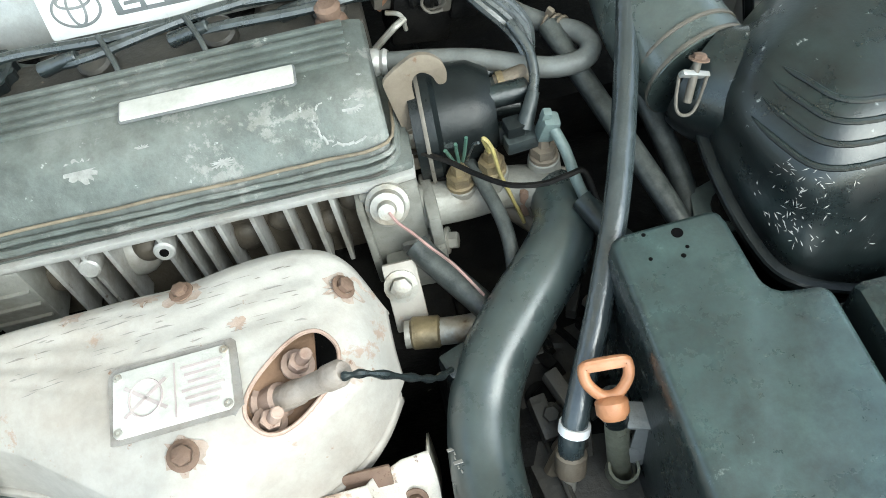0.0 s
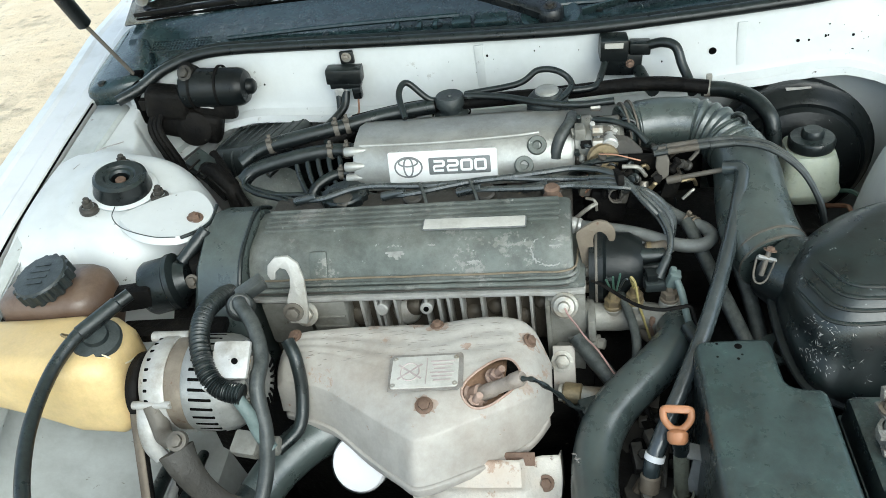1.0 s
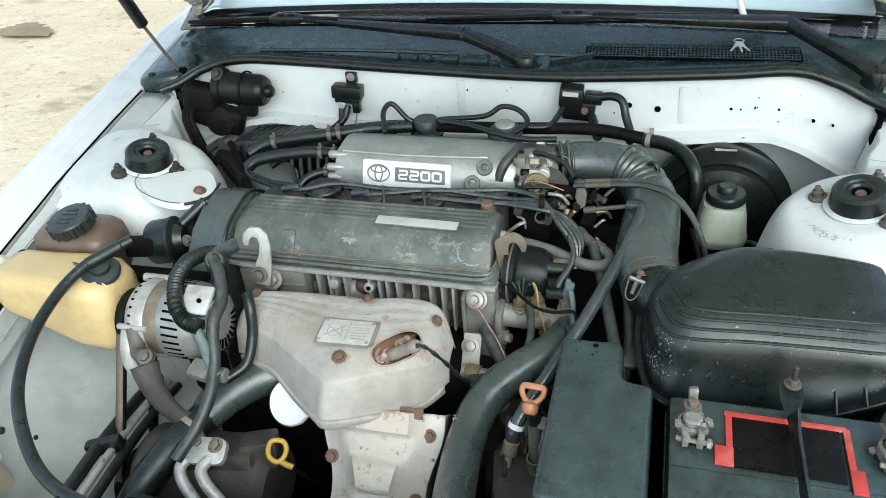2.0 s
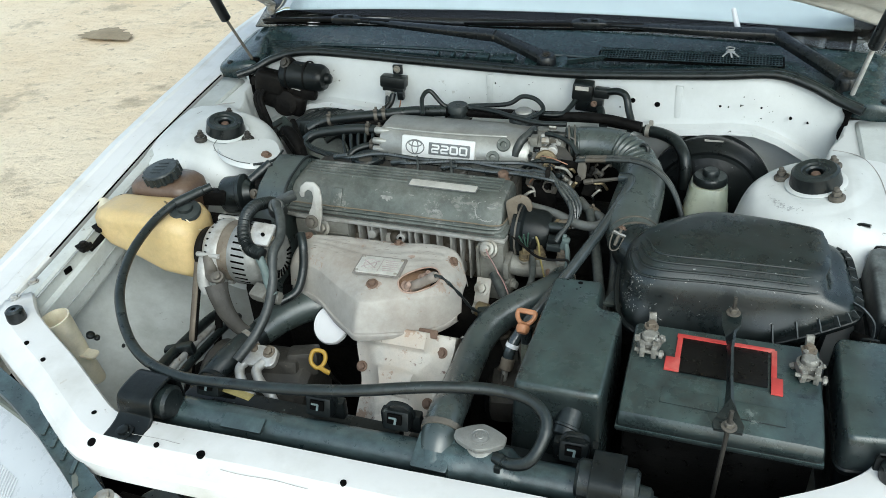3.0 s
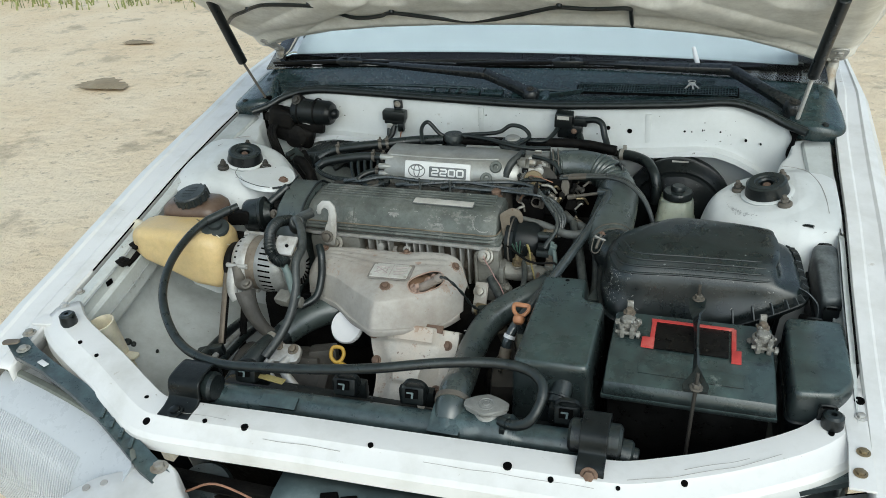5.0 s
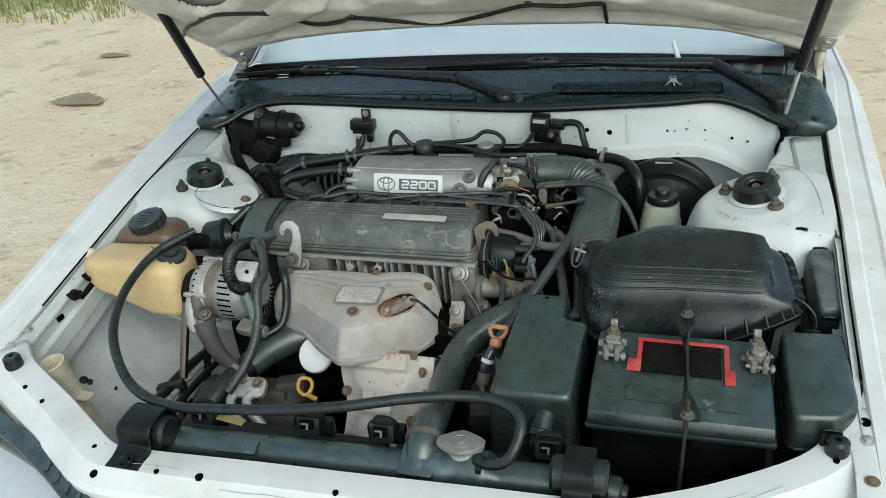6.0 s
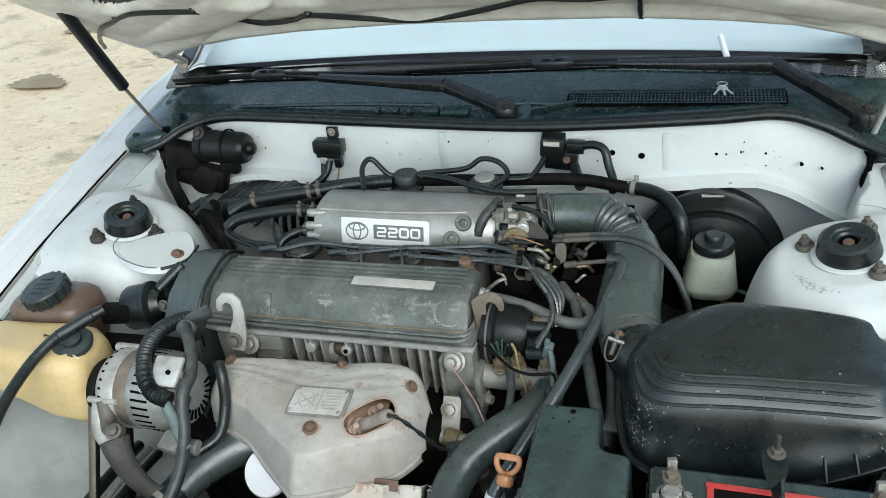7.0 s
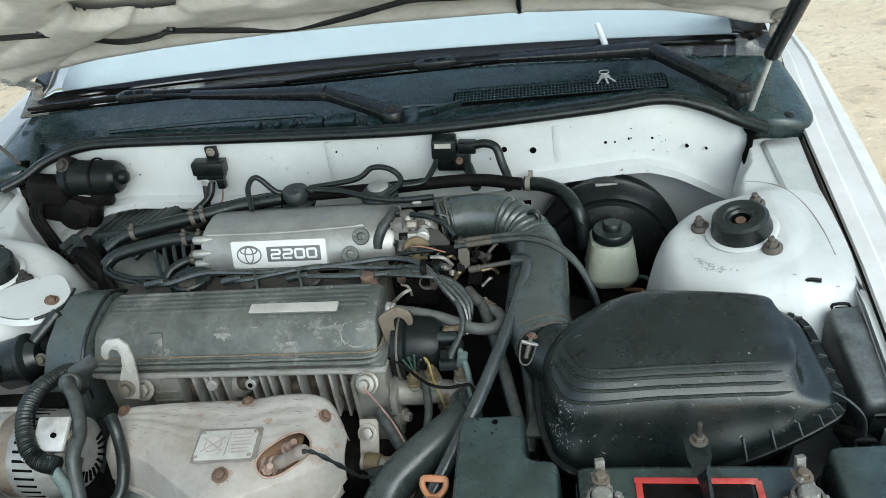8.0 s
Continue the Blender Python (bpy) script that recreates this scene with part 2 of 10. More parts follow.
WHITECAP = surf("white_enamel", (0.82, 0.82, 0.82), (0.76, 0.76, 0.75), 20, 0.3, None, rough=0.45, bump=0.02, grime=0.06, relief=0)
PLATE = surf("white_name_plate", (0.74, 0.75, 0.74), (0.64, 0.64, 0.62), 30, 0.3, None, rough=0.35, bump=0.02, grime=0.1, relief=0)
STRIP = surf("faded_label", (0.54, 0.53, 0.49), (0.46, 0.45, 0.41), 40, 0.4, None, rough=0.5, bump=0.04)
INK = surf("grey_print", (0.155, 0.165, 0.165), (0.21, 0.215, 0.21), 50, 0.4, None, rough=0.4, bump=0.0)
PALEINK = surf("faded_print", (0.37, 0.36, 0.34), (0.45, 0.44, 0.42), 50, 0.4, None, rough=0.5, bump=0.0)
PINKPRINT = surf("faded_pink_print", (0.42, 0.36, 0.345), (0.48, 0.44, 0.42), 50, 0.4, None, rough=0.5, bump=0.0)
BRASS = surf("dirty_brass", (0.30, 0.24, 0.14), (0.20, 0.16, 0.11), 50, 0.5, None, rough=0.45, metal=0.6, bump=0.15)
COPPER = surf("copper_lead", (0.42, 0.22, 0.14), (0.3, 0.18, 0.12), 60, 0.5, None, rough=0.5, metal=0.4, bump=0.1)
PINK = surf("pink_wire", (0.36, 0.22, 0.20), (0.26, 0.18, 0.16), 60, 0.5, None, rough=0.5, bump=0.0)
YWIRE = surf("yellow_wire", (0.36, 0.30, 0.11), (0.24, 0.20, 0.09), 60, 0.5, None, rough=0.5, bump=0.0)
ROSE = surf("rust_pink_steel", (0.44, 0.32, 0.26), (0.30, 0.19, 0.14), 50, 0.5, (0.16, 0.09, 0.06), 90, 0.64, 0.65, 0.12, metal=0.1, bump=0.3)
SENSOR = surf("pale_scorched_steel", (0.33, 0.285, 0.245), (0.23, 0.185, 0.15), 60, 0.5, (0.20, 0.14, 0.10), 100, 0.64, 0.55, 0.12, metal=0.2, bump=0.2)
GREENW = surf("green_wire", (0.045, 0.10, 0.075), (0.06, 0.11, 0.08), 60, 0.5, None, rough=0.5, bump=0.0)
BLUEPLUG = surf("blue_grey_plug", (0.125, 0.165, 0.158), (0.09, 0.12, 0.115), 50, 0.5, None, rough=0.5, bump=0.05)
LENS_BACK = surf("hazy_lamp_plastic", (0.52, 0.54, 0.55), (0.47, 0.49, 0.50), 10, 0.4, None, rough=0.32, metal=0.0, bump=0.0, grime=0.05, coat=0.6, relief=0.0)
GREYHOSE = surf("blue_grey_hose", (0.036, 0.047, 0.050), (0.058, 0.071, 0.075), 18, 0.5, (0.10, 0.11, 0.11), 90, 0.68, 0.20, 0.08, bump=0.06, spec=1.0)
DUCT = surf("blue_grey_panel", (0.10, 0.14, 0.145), (0.15, 0.19, 0.19), 12, 0.5, (0.35, 0.35, 0.33), 80, 0.68, 0.5, bump=0.1)
# teal on top is partly dust, partly sky gloss put into the colour
COWL = surf("cowl_plastic", (0.008, 0.0165, 0.0175), (0.015, 0.028, 0.029), 8, 0.5, (0.12, 0.12, 0.11), 70, 0.71, 0.26, 0.10, bump=0.12, grain=380, dust_sheen=(0.072, 0.138, 0.142), dust_sheen_amt=0.46, relief=0.12, grime=0.35, patch=(0.06, 0.075, 0.075), patch_scale=14, patch_cut=0.68, spec=0.6)
WIPER = surf("satin_black_paint", (0.006, 0.0075, 0.0085), (0.010, 0.012, 0.013), 20, 0.5, (0.22, 0.23, 0.23), 90, 0.72, 0.30, 0.10, bump=0.06, grain=300, dust_sheen=(0.07, 0.09, 0.095), dust_sheen_amt=0.25, spec=0.5, grime=0.2)
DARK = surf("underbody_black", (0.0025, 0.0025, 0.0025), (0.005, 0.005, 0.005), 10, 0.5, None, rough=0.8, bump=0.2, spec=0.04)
# pale blue-grey of the sky as mirrored in the windscreen
SKYSHEET = surf("pale_sky_sheet", (0.56, 0.62, 0.64), (0.48, 0.535, 0.56), 3, 0.4, None, rough=0.6, bump=0.05, grime=0.1)
CABIN = surf("dark_cabin_trim", (0.03, 0.032, 0.035), (0.045, 0.047, 0.05), 6, 0.5, None, rough=0.7, bump=0.1)

GLASS = bpy.data.materials.new("windscreen_glass")
GLASS.use_nodes = True
gp = GLASS.node_tree.nodes["Principled BSDF"]
gp.inputs["Transmission Weight"].default_value, gp.inputs["Roughness"].default_value, gp.inputs["IOR"].default_value = 1.0, 0.02, 1.5
gp.inputs["Base Color"].default_value = (0.90, 0.94, 0.955, 1)


def sand():
    m = bpy.data.materials.new("sandy_ground")
    m.use_nodes = True
    nt = m.node_tree
    nodes, link = nt.nodes, nt.links.new
    p = nodes["Principled BSDF"]
    co = nodes.new("ShaderNodeTexCoord").outputs["Object"]

    def tex(s, detail=8.0):
        n = nodes.new("ShaderNodeTexNoise")
        n.inputs["Scale"].default_value, n.inputs["Detail"].default_value, n.inputs["Roughness"].default_value = s, detail, 0.65
        link(co, n.inputs["Vector"])
        return n.outputs["Fac"]

    def ramp(v, lo, hi, top=1.0):
        r = nodes.new("ShaderNodeMapRange")
        r.inputs["From Min"].default_value, r.inputs["From Max"].default_value, r.inputs["To Max"].default_value = lo, hi, top
        link(v, r.inputs["Value"])
        return r.outputs[0]

    def mix(f, a, b):
        x = nodes.new("ShaderNodeMix")
        x.data_type = "RGBA"
        link(f, x.inputs["Factor"])
        for v, sock in ((a, x.inputs["A"]), (b, x.inputs["B"])):
            if isinstance(v, tuple):
                sock.default_value = (*v, 1)
            else:
                link(v, sock)
        return x.outputs["Result"]

    c = mix(ramp(tex(0.9), 0.38, 0.62), (0.74, 0.585, 0.385), (0.82, 0.69, 0.495))
    c = mix(ramp(tex(2.6), 0.55, 0.70, 0.75), c, (0.52, 0.42, 0.29))
    c = mix(ramp(tex(16), 0.58, 0.69, 0.65), c, (0.28, 0.21, 0.14))
    c = mix(ramp(tex(2.6), 0.56, 0.66, 0.45), c, (0.36, 0.29, 0.19))
    sep = nodes.new("ShaderNodeSeparateXYZ")
    link(co, sep.inputs[0])
    add = nodes.new("ShaderNodeMath")
    add.operation = "MULTIPLY_ADD"
    link(tex(0.7), add.inputs[0])
    add.inputs[1].default_value = 4.0
    link(sep.outputs["Y"], add.inputs[2])
    c = mix(ramp(add.outputs[0], 9.2, 11.5, 0.7), c, (0.25, 0.25, 0.10))
    link(c, p.inputs["Base Color"])
    p.inputs["Roughness"].default_value = 0.95
    b = nodes.new("ShaderNodeBump")
    b.inputs["Strength"].default_value, b.inputs["Distance"].default_value = 0.8, 0.05
    link(tex(9.0), b.inputs["Height"])
    link(b.outputs[0], p.inputs["Normal"])
    return m


SAND = sand()
MUD = surf("dark_damp_soil", (0.30, 0.235, 0.145), (0.42, 0.34, 0.22), 5, 0.5, None, rough=0.9, bump=0.5, grain=40)
GRASS = surf("dry_grass_blades", (0.24, 0.27, 0.09), (0.40, 0.36, 0.17), 3, 0.5, None, rough=0.8, bump=0.0)

# ---- building kit ----
ORIGIN = {}


def thing(name, at, label, category, group="", kind=""):
    """A thing: an empty at its base, to which its parts belong."""
    ob = new(name)
    ob.empty_display_size = 0.02
    ob.location = at
    ORIGIN[ob.name] = Vector(at)
    return tagged(ob, label, category, group, kind)


def part(name, bm, material, parent, label="", angle=38):
    """One mesh, drawn in the car's coordinates, under a thing or a part."""
    bmesh.ops.recalc_face_normals(bm, faces=bm.faces)
    me = bpy.data.meshes.new(name)
    bm.to_mesh(me)
    bm.free()
    me.materials.append(material)
    me.polygons.foreach_set("use_smooth", [True] * len(me.polygons))
    me.set_sharp_from_angle(angle=radians(angle))
    ob = new(name, me)
    ob.parent = parent
    ob.matrix_parent_inverse = Matrix.Translation(-ORIGIN.get(parent.name, Vector()))
    return tagged(ob, label)


def shell(ob, thick, offset=-1.0):
    mod = ob.modifiers.new("thickness", "SOLIDIFY")
    mod.thickness, mod.offset = thick, offset
    return ob


def frame_to(axis):
    """A turn that brings z onto the axis."""
    return Vector(axis).to_track_quat("Z", "Y").to_matrix().to_4x4()


def box(bm, c, s, rot=(0, 0, 0), bev=0.0, seg=2):
    m = Matrix.LocRotScale(c, Euler([radians(a) for a in rot]), s)
    vs = bmesh.ops.create_cube(bm, size=1, matrix=m)["verts"]
    if bev:
        es = list({e for v in vs for e in v.link_edges})
        bmesh.ops.bevel(bm, geom=es, offset=bev, segments=seg, affect="EDGES", profile=0.6)
    return bm


def lathe(bm, at, axis, profile, n=24):
    """Turns (radius, height) pairs round the axis."""
    m = Matrix.Translation(at) @ frame_to(axis)
    rings = []
    for r, h in profile:
        if r <= 1e-6:
            rings.append([bm.verts.new(m @ Vector((0, 0, h)))])
        else:
            rings.append([bm.verts.new(m @ Vector((r * math.cos(2 * math.pi * i / n), r * math.sin(2 * math.pi * i / n), h))) for i in range(n)])
    for a, b in zip(rings, rings[1:]):
        for i in range(n):
            j = (i + 1) % n
            quad = [a[i % len(a)], a[j % len(a)], b[j % len(b)], b[i % len(b)]]
            quad = list(dict.fromkeys(quad))
            if len(quad) > 2:
                bm.faces.new(quad)
    return bm


def rod(bm, p0, p1, r, r2=None, n=16, bev=None):
    """A solid round bar with softened ends."""
    d = Vector(p1) - Vector(p0)
    h, r2 = d.length, r if r2 is None else r2
    b = min(r, r2, h) * 0.18 if bev is None else bev
    return lathe(bm, p0, d, [(0, 0), (r - b, 0), (r, b), (r2, h - b), (r2 - b, h), (0, h)], n)


def hexbolt(bm, at, axis, r=0.008, h=0.007, washer=True):
    if washer:
        lathe(bm, at, axis, [(0, 0), (r * 1.55, 0), (r * 1.55, h * 0.22), (r, h * 0.3)], 16)
    lathe(bm, at, axis, [(r, h * 0.2), (r, h * 0.92), (r * 0.86, h), (0, h)], 6)
    return bm


def smooth_path(pts, res=6, closed=False):
    ps = [Vector(p) for p in pts]
    if len(ps) < 3:
        return ps
    out = []
    k = len(ps)
    for i in range(k if closed else k - 1):
        p0 = ps[(i - 1) % k] if closed or i > 0 else ps[0] * 2 - ps[1]
        p1, p2 = ps[i], ps[(i + 1) % k]
        p3 = ps[(i + 2) % k] if closed or i + 2 < k else ps[-1] * 2 - ps[-2]
        for j in range(res):
            t = j / res
            out.append(0.5 * (2 * p1 + (p2 - p0) * t + (2 * p0 - 5 * p1 + 4 * p2 - p3) * t * t + (3 * p1 - p0 - 3 * p2 + p3) * t ** 3))
    if not closed:
        out.append(ps[-1])
    return out


def tube(bm, pts, r, n=10, res=6, closed=False, flat=1.0, side=(0, 0, 1)):
    """A hose along smoothed points. r: a number, or a function of 0..1 along it."""
    path = smooth_path(pts, res, closed)
    k = len(path)
    rad = r if callable(r) else (lambda u: r)
    rings, up = [], Vector(side)
    for i, p in enumerate(path):
        a, b = path[(i - 1) % k] if closed or i else p, path[(i + 1) % k] if closed or i < k - 1 else p
        d = (b - a).normalized()
        up = (up - d * up.dot(d))
        if up.length < 1e-4:
            up = d.orthogonal()
        up.normalize()
        across = d.cross(up)
        q = rad(i / max(k - 1, 1))
        rings.append([bm.verts.new(p + across * q * math.cos(2 * math.pi * j / n) + up * q * flat * math.sin(2 * math.pi * j / n)) for j in range(n)])
    pairs = list(zip(rings, rings[1:])) + ([(rings[-1], rings[0])] if closed else [])
    for a, b in pairs:
        for j in range(n):
            bm.faces.new((a[j], a[(j + 1) % n], b[(j + 1) % n], b[j]))
    if not closed:
        bm.faces.new(rings[0][::-1])
        bm.faces.new(rings[-1])
    return bm


def loft(bm, rings, cap=True, closed=True):
    """Skins rings of equally many points."""
    vs = [[bm.verts.new(p) for p in ring] for ring in rings]
    n = len(vs[0])
    for a, b in zip(vs, vs[1:]):
        for j in range(n if closed else n - 1):
            bm.faces.new((a[j], a[(j + 1) % n], b[(j + 1) % n], b[j]))
    if cap and closed:
        bm.faces.new(vs[0][::-1])
        bm.faces.new(vs[-1])
    return bm


def prism(bm, outline, m, depth, bev=0.0, seg=2):
    """A flat outline, extruded along the z of m, with softened edges."""
    vs = [bm.verts.new(m @ Vector((x, y, 0))) for x, y in outline]
    f = bm.faces.new(vs)
    up = bmesh.ops.extrude_face_region(bm, geom=[f])
    top = [v for v in up["geom"] if isinstance(v, bmesh.types.BMVert)]
    d = (m.to_3x3() @ Vector((0, 0, depth)))
    bmesh.ops.translate(bm, vec=d, verts=top)
    if bev:
        es = list({e for v in vs + top for e in v.link_edges})
        bmesh.ops.bevel(bm, geom=es, offset=bev, segments=seg, affect="EDGES", profile=0.6)
    return bm


def rounded(w, h, r, n=4):
    """The outline of a rectangle with round corners."""
    out = []
    for cx, cy, a in ((w / 2 - r, h / 2 - r, 0), (-w / 2 + r, h / 2 - r, 90), (-w / 2 + r, -h / 2 + r, 180), (w / 2 - r, -h / 2 + r, 270)):
        for i in range(n + 1):
            t = radians(a + 90 * i / n)
            out.append((cx + r * math.cos(t), cy + r * math.sin(t)))
    return out


def rounded_poly(pts, r, n=4):
    """Rounds the corners of an outline."""
    out = []
    k = len(pts)
    for i in range(k):
        p, a, b = Vector(pts[i]), Vector(pts[i - 1]), Vector(pts[(i + 1) % k])
        q = min(r, (a - p).length * 0.45, (b - p).length * 0.45)
        p0, p1 = p + (a - p).normalized() * q, p + (b - p).normalized() * q
        for j in range(n + 1):
            t = j / n
            out.append(p0 * (1 - t) ** 2 + p * 2 * t * (1 - t) + p1 * t * t)
    return out


def inset(pts, d):
    """Moves an outline inwards by d."""
    k = len(pts)
    area = sum(pts[i - 1].x * pts[i].y - pts[i].x * pts[i - 1].y for i in range(k))
    out = []
    for i in range(k):
        e = (pts[(i + 1) % k] - pts[i - 1]).normalized()
        n = Vector((-e.y, e.x)) * (1 if area > 0 else -1)
        out.append(pts[i] + n * d)
    return out


def moulded_box(bm, outline, levels, top):
    """A moulded box: levels of (inset, depth below the top); top: the height over x, y."""
    rows = []
    for d, h in levels:
        rows.append([(p.x, p.y, top(p.x, p.y) - h) for p in inset(outline, d)])
    return loft(bm, rows)


def lerp(xs, ys, x):
    return float(np.interp(x, xs, ys))


def hose(name, pts, r, material, label, category="hose", n=10, res=8, clamps=(), clamp_mat=None, group=""):
    """A hose with its clamps, a thing of its own."""
    t = thing(name, pts[0], label, category, group)
    part("tube", tube(B(), pts, r, n, res), material, t)
    path = smooth_path(pts, res)
    for u in clamps:
        i = min(int(u * (len(path) - 1)), len(path) - 2)
        d = (path[i + 1] - path[i]).normalized()
        q = (r(u) if callable(r) else r) * 1.10
        bm = B()
        lathe(bm, path[i] - d * 0.005, d, [(q * 0.9, 0), (q, 0), (q, 0.008), (q * 0.9, 0.008)], 18)
        side = d.orthogonal().normalized()
        box(bm, path[i] + side * (q + 0.003), (0.008, 0.008, 0.012), bev=0.0015)
        part("clamp", bm, clamp_mat or STEEL, t, "wire hose clamp")
    return t


def B():
    return bmesh.new()



# ---- ground ----
bm = B()
NG = 70
half = [-400 + 800 * i / NG for i in range(NG + 1)]
half = [math.copysign(abs(v / 400) ** 3 * 400, v) for v in half]
gv = [[bm.verts.new((x, y, 0.05 * (noise.noise((x * 0.35, y * 0.35, 0)) if abs(x) + abs(y) > 2.6 else 0) - 0.01)) for x in half] for y in half]
for r0, r1 in zip(gv, gv[1:]):
    for i in range(NG):
        bm.faces.new((r0[i], r0[i + 1], r1[i + 1], r1[i]))
ground = thing("ground", (0, 0, 0), "pale sandy trampled earth with sparse dry grass", "ground", kind="structure")
part("earth", bm, SAND, ground)


def mud_patch(x, y, w, h, seed):
    rng = random.Random(seed)
    bm = B()
    rim = []
    mid = bm.verts.new((x, y, 0.012))
    for i in range(40):
        a = 2 * math.pi * i / 40
        k = 0.75 + 0.3 * rng.random() + 0.15 * math.sin(3 * a + seed)
        rim.append(bm.verts.new((x + w * k * math.cos(a) - 0.3 * h * math.sin(a), y + h * k * math.sin(a), 0.004)))
    for i in range(40):
        bm.faces.new((mid, rim[i], rim[(i + 1) % 40]))
    return bm


patch = thing("soil_patch", (-3.55, 3.64, 0), "dark damp soil patch on the sandy ground", "soil patch")
part("soil", mud_patch(-3.55, 3.64, 0.23, 0.13, 3), MUD, patch)
patch2 = thing("soil_patch", (-4.1, 4.75, 0), "small dark soil patch on the sandy ground", "soil patch")
part("soil", mud_patch(-4.1, 4.75, 0.16, 0.07, 8), MUD, patch2)

rng = random.Random(5)
bm = B()
for k in range(5200):
    x, y = (rng.uniform(-11, -3), rng.uniform(6.0, 9.5)) if k < 3000 else (rng.uniform(-26, 12), rng.uniform(6.2, 30))
    if y < 6.7 and rng.random() < 0.75 - 0.5 * (y - 6.0):
        continue
    for _ in range(3):
        a, l = rng.uniform(0, 6.28), rng.uniform(0.06, 0.2)
        bx, by = x + rng.uniform(-.1, .1), y + rng.uniform(-.1, .1)
        w = Vector((math.cos(a), math.sin(a), 0)) * 0.012
        tip = Vector((bx + rng.uniform(-.07, .07), by + rng.uniform(-.07, .07), l))
        bm.faces.new([bm.verts.new(Vector((bx, by, -0.03)) - w), bm.verts.new(Vector((bx, by, -0.03)) + w), bm.verts.new(tip)])
grass = thing("dry_grass", (-6, 8, 0), "sparse yellow-green dry grass tufts on sand", "grass", kind="stuff")
tagged(part("blades", bm, GRASS, grass), kind="stuff")

# ---- car body ----
car = thing("saloon_car", (0, 0.6, 0), "white saloon car body around an open engine bay", "car")

FY = [0.06, 0.12, 0.20, 0.30, 0.45, 0.62, 0.80, 0.92, 1.15, 1.45, 1.9]
FXI = [0.664, 0.666, 0.667, 0.668, 0.671, 0.677, 0.681, 0.686, 0.71, 0.725, 0.74]
FZI = [0.712, 0.728, 0.748, 0.768, 0.800, 0.834, 0.862, 0.876, 0.900, 0.915, 0.925]


def fender(s):
    rows = []
    for y, xi, z in zip(FY, FXI, FZI):
        k = 1.0 if s < 0 else lerp([0.92, 1.15, 1.45, 1.9], [0.74, 0.58, 0.34, 0.2], y)
        rows.append([(s * (xi + (x - xi) * k), y, zz) for x, zz in (
            (xi, z - 0.035), (xi, z - 0.004), (xi + 0.003, z), (xi + 0.028, z), (xi + 0.034, z - 0.003), (xi + 0.068, z - 0.004), (xi + 0.075, z - 0.001), (xi + 0.098, z - 0.008), (xi + 0.116, z - 0.024),
            (xi + 0.126, z - 0.06), (xi + 0.138, z - 0.14), (xi + 0.150, 0.52), (xi + 0.145, 0.33))])
    fine = []
    for j in range(len(FY) - 1):
        for k in range(4):
            fine.append([tuple(np.array(a) * (1 - k / 4) + np.array(b) * k / 4) for a, b in zip(rows[j], rows[j + 1])])
    fine.append(rows[-1])
    return loft(B(), fine, cap=False, closed=False)


for s in (-1, 1):
    shell(part("fender", fender(s), WHITE, car, "dusty white outer wing panel", 12), 0.003)


def inner_wing(s):
    """The flange beside the wing, and the apron that runs down into the bay."""
    rows = []
    for y in np.linspace(0.14, 0.905, 30):
        z = lerp(FY, FZI, y) - 0.004
        xi = lerp(FY, FXI, y) - 0.006
        wide = lerp([0.14, 0.36, 0.41, 0.60, 0.65, 0.96], [0.008, 0.004, 0.004, 0.004, 0.04, 0.06] if s > 0 else [0.028, 0.024, 0.02, 0.02, 0.04, 0.06], y)
        low = lerp([0.14, 0.45, 0.6, 0.96], [0.655, 0.66, 0.62, 0.60], y)
        rows.append([(s * x, y, zz) for x, zz in (
            (xi, z - 0.01), (xi - 0.004, z), (xi - wide + 0.004, z - 0.002), (xi - wide, z - 0.006), (xi - wide - 0.001, z - 0.03), (xi - wide - 0.012, z - 0.036),
            (xi - wide - 0.015, z - 0.085), (xi - wide - 0.004, z - 0.092), (xi - wide - 0.002, low), (xi - wide - 0.02, low - 0.035),
            (xi - 0.16, 0.565), (xi - 0.24, 0.515), (xi - 0.255, 0.45), (xi - 0.26, 0.30))])
    return loft(B(), rows, cap=False, closed=False)


for s in (-1, 1):
    iw = shell(part("inner_wing", inner_wing(s), BAY_SHADED, car, "scuffed inner wing, bay paint greyed to include its shading"), 0.003)
    for dx, dz, r, m_ in ((0.0105, 0.0345, 0.0022, BAY_SHADED), (0.0160, 0.060, 0.0010, SCUFF), (0.0100, 0.0905, 0.0026, BAY_SHADED), (0.0025, 0.0075, 0.0012, SCUFF)):
        pts = []
        for y in np.linspace(0.17, 0.60, 16):
            wide = lerp([0.14, 0.36, 0.41, 0.60, 0.65, 0.96], [0.008, 0.004, 0.004, 0.004, 0.04, 0.06] if s > 0 else [0.028, 0.024, 0.02, 0.02, 0.04, 0.06], y)
            pts.append((s * (lerp(FY, FXI, y) - 0.006 - wide - dx), y, lerp(FY, FZI, y) - 0.004 - dz))
        part("pressed_seam", tube(B(), pts, r, 8, 2), m_, iw, "pressed seam along the inner wing")
    if s < 0:
        for y, dz, h in ((0.30, 0.020, 0.010), (0.36, 0.022, 0.012), (0.475, 0.020, 0.010), (0.24, 0.060, 0.014)):
            part("slot", box(B(), (s * (lerp(FY, FXI, y) - 0.006 - lerp([0.14, 0.36, 0.41], [0.028, 0.024, 0.02], y) - (0.0145 if dz > 0.04 else 0.001)), y, lerp(FY, FZI, y) - 0.004 - dz), (0.005, 0.016, h), (0, 0, 0), 0.0015), DARK, iw, "dark slot")


TX, TY = 0.553, 0.703
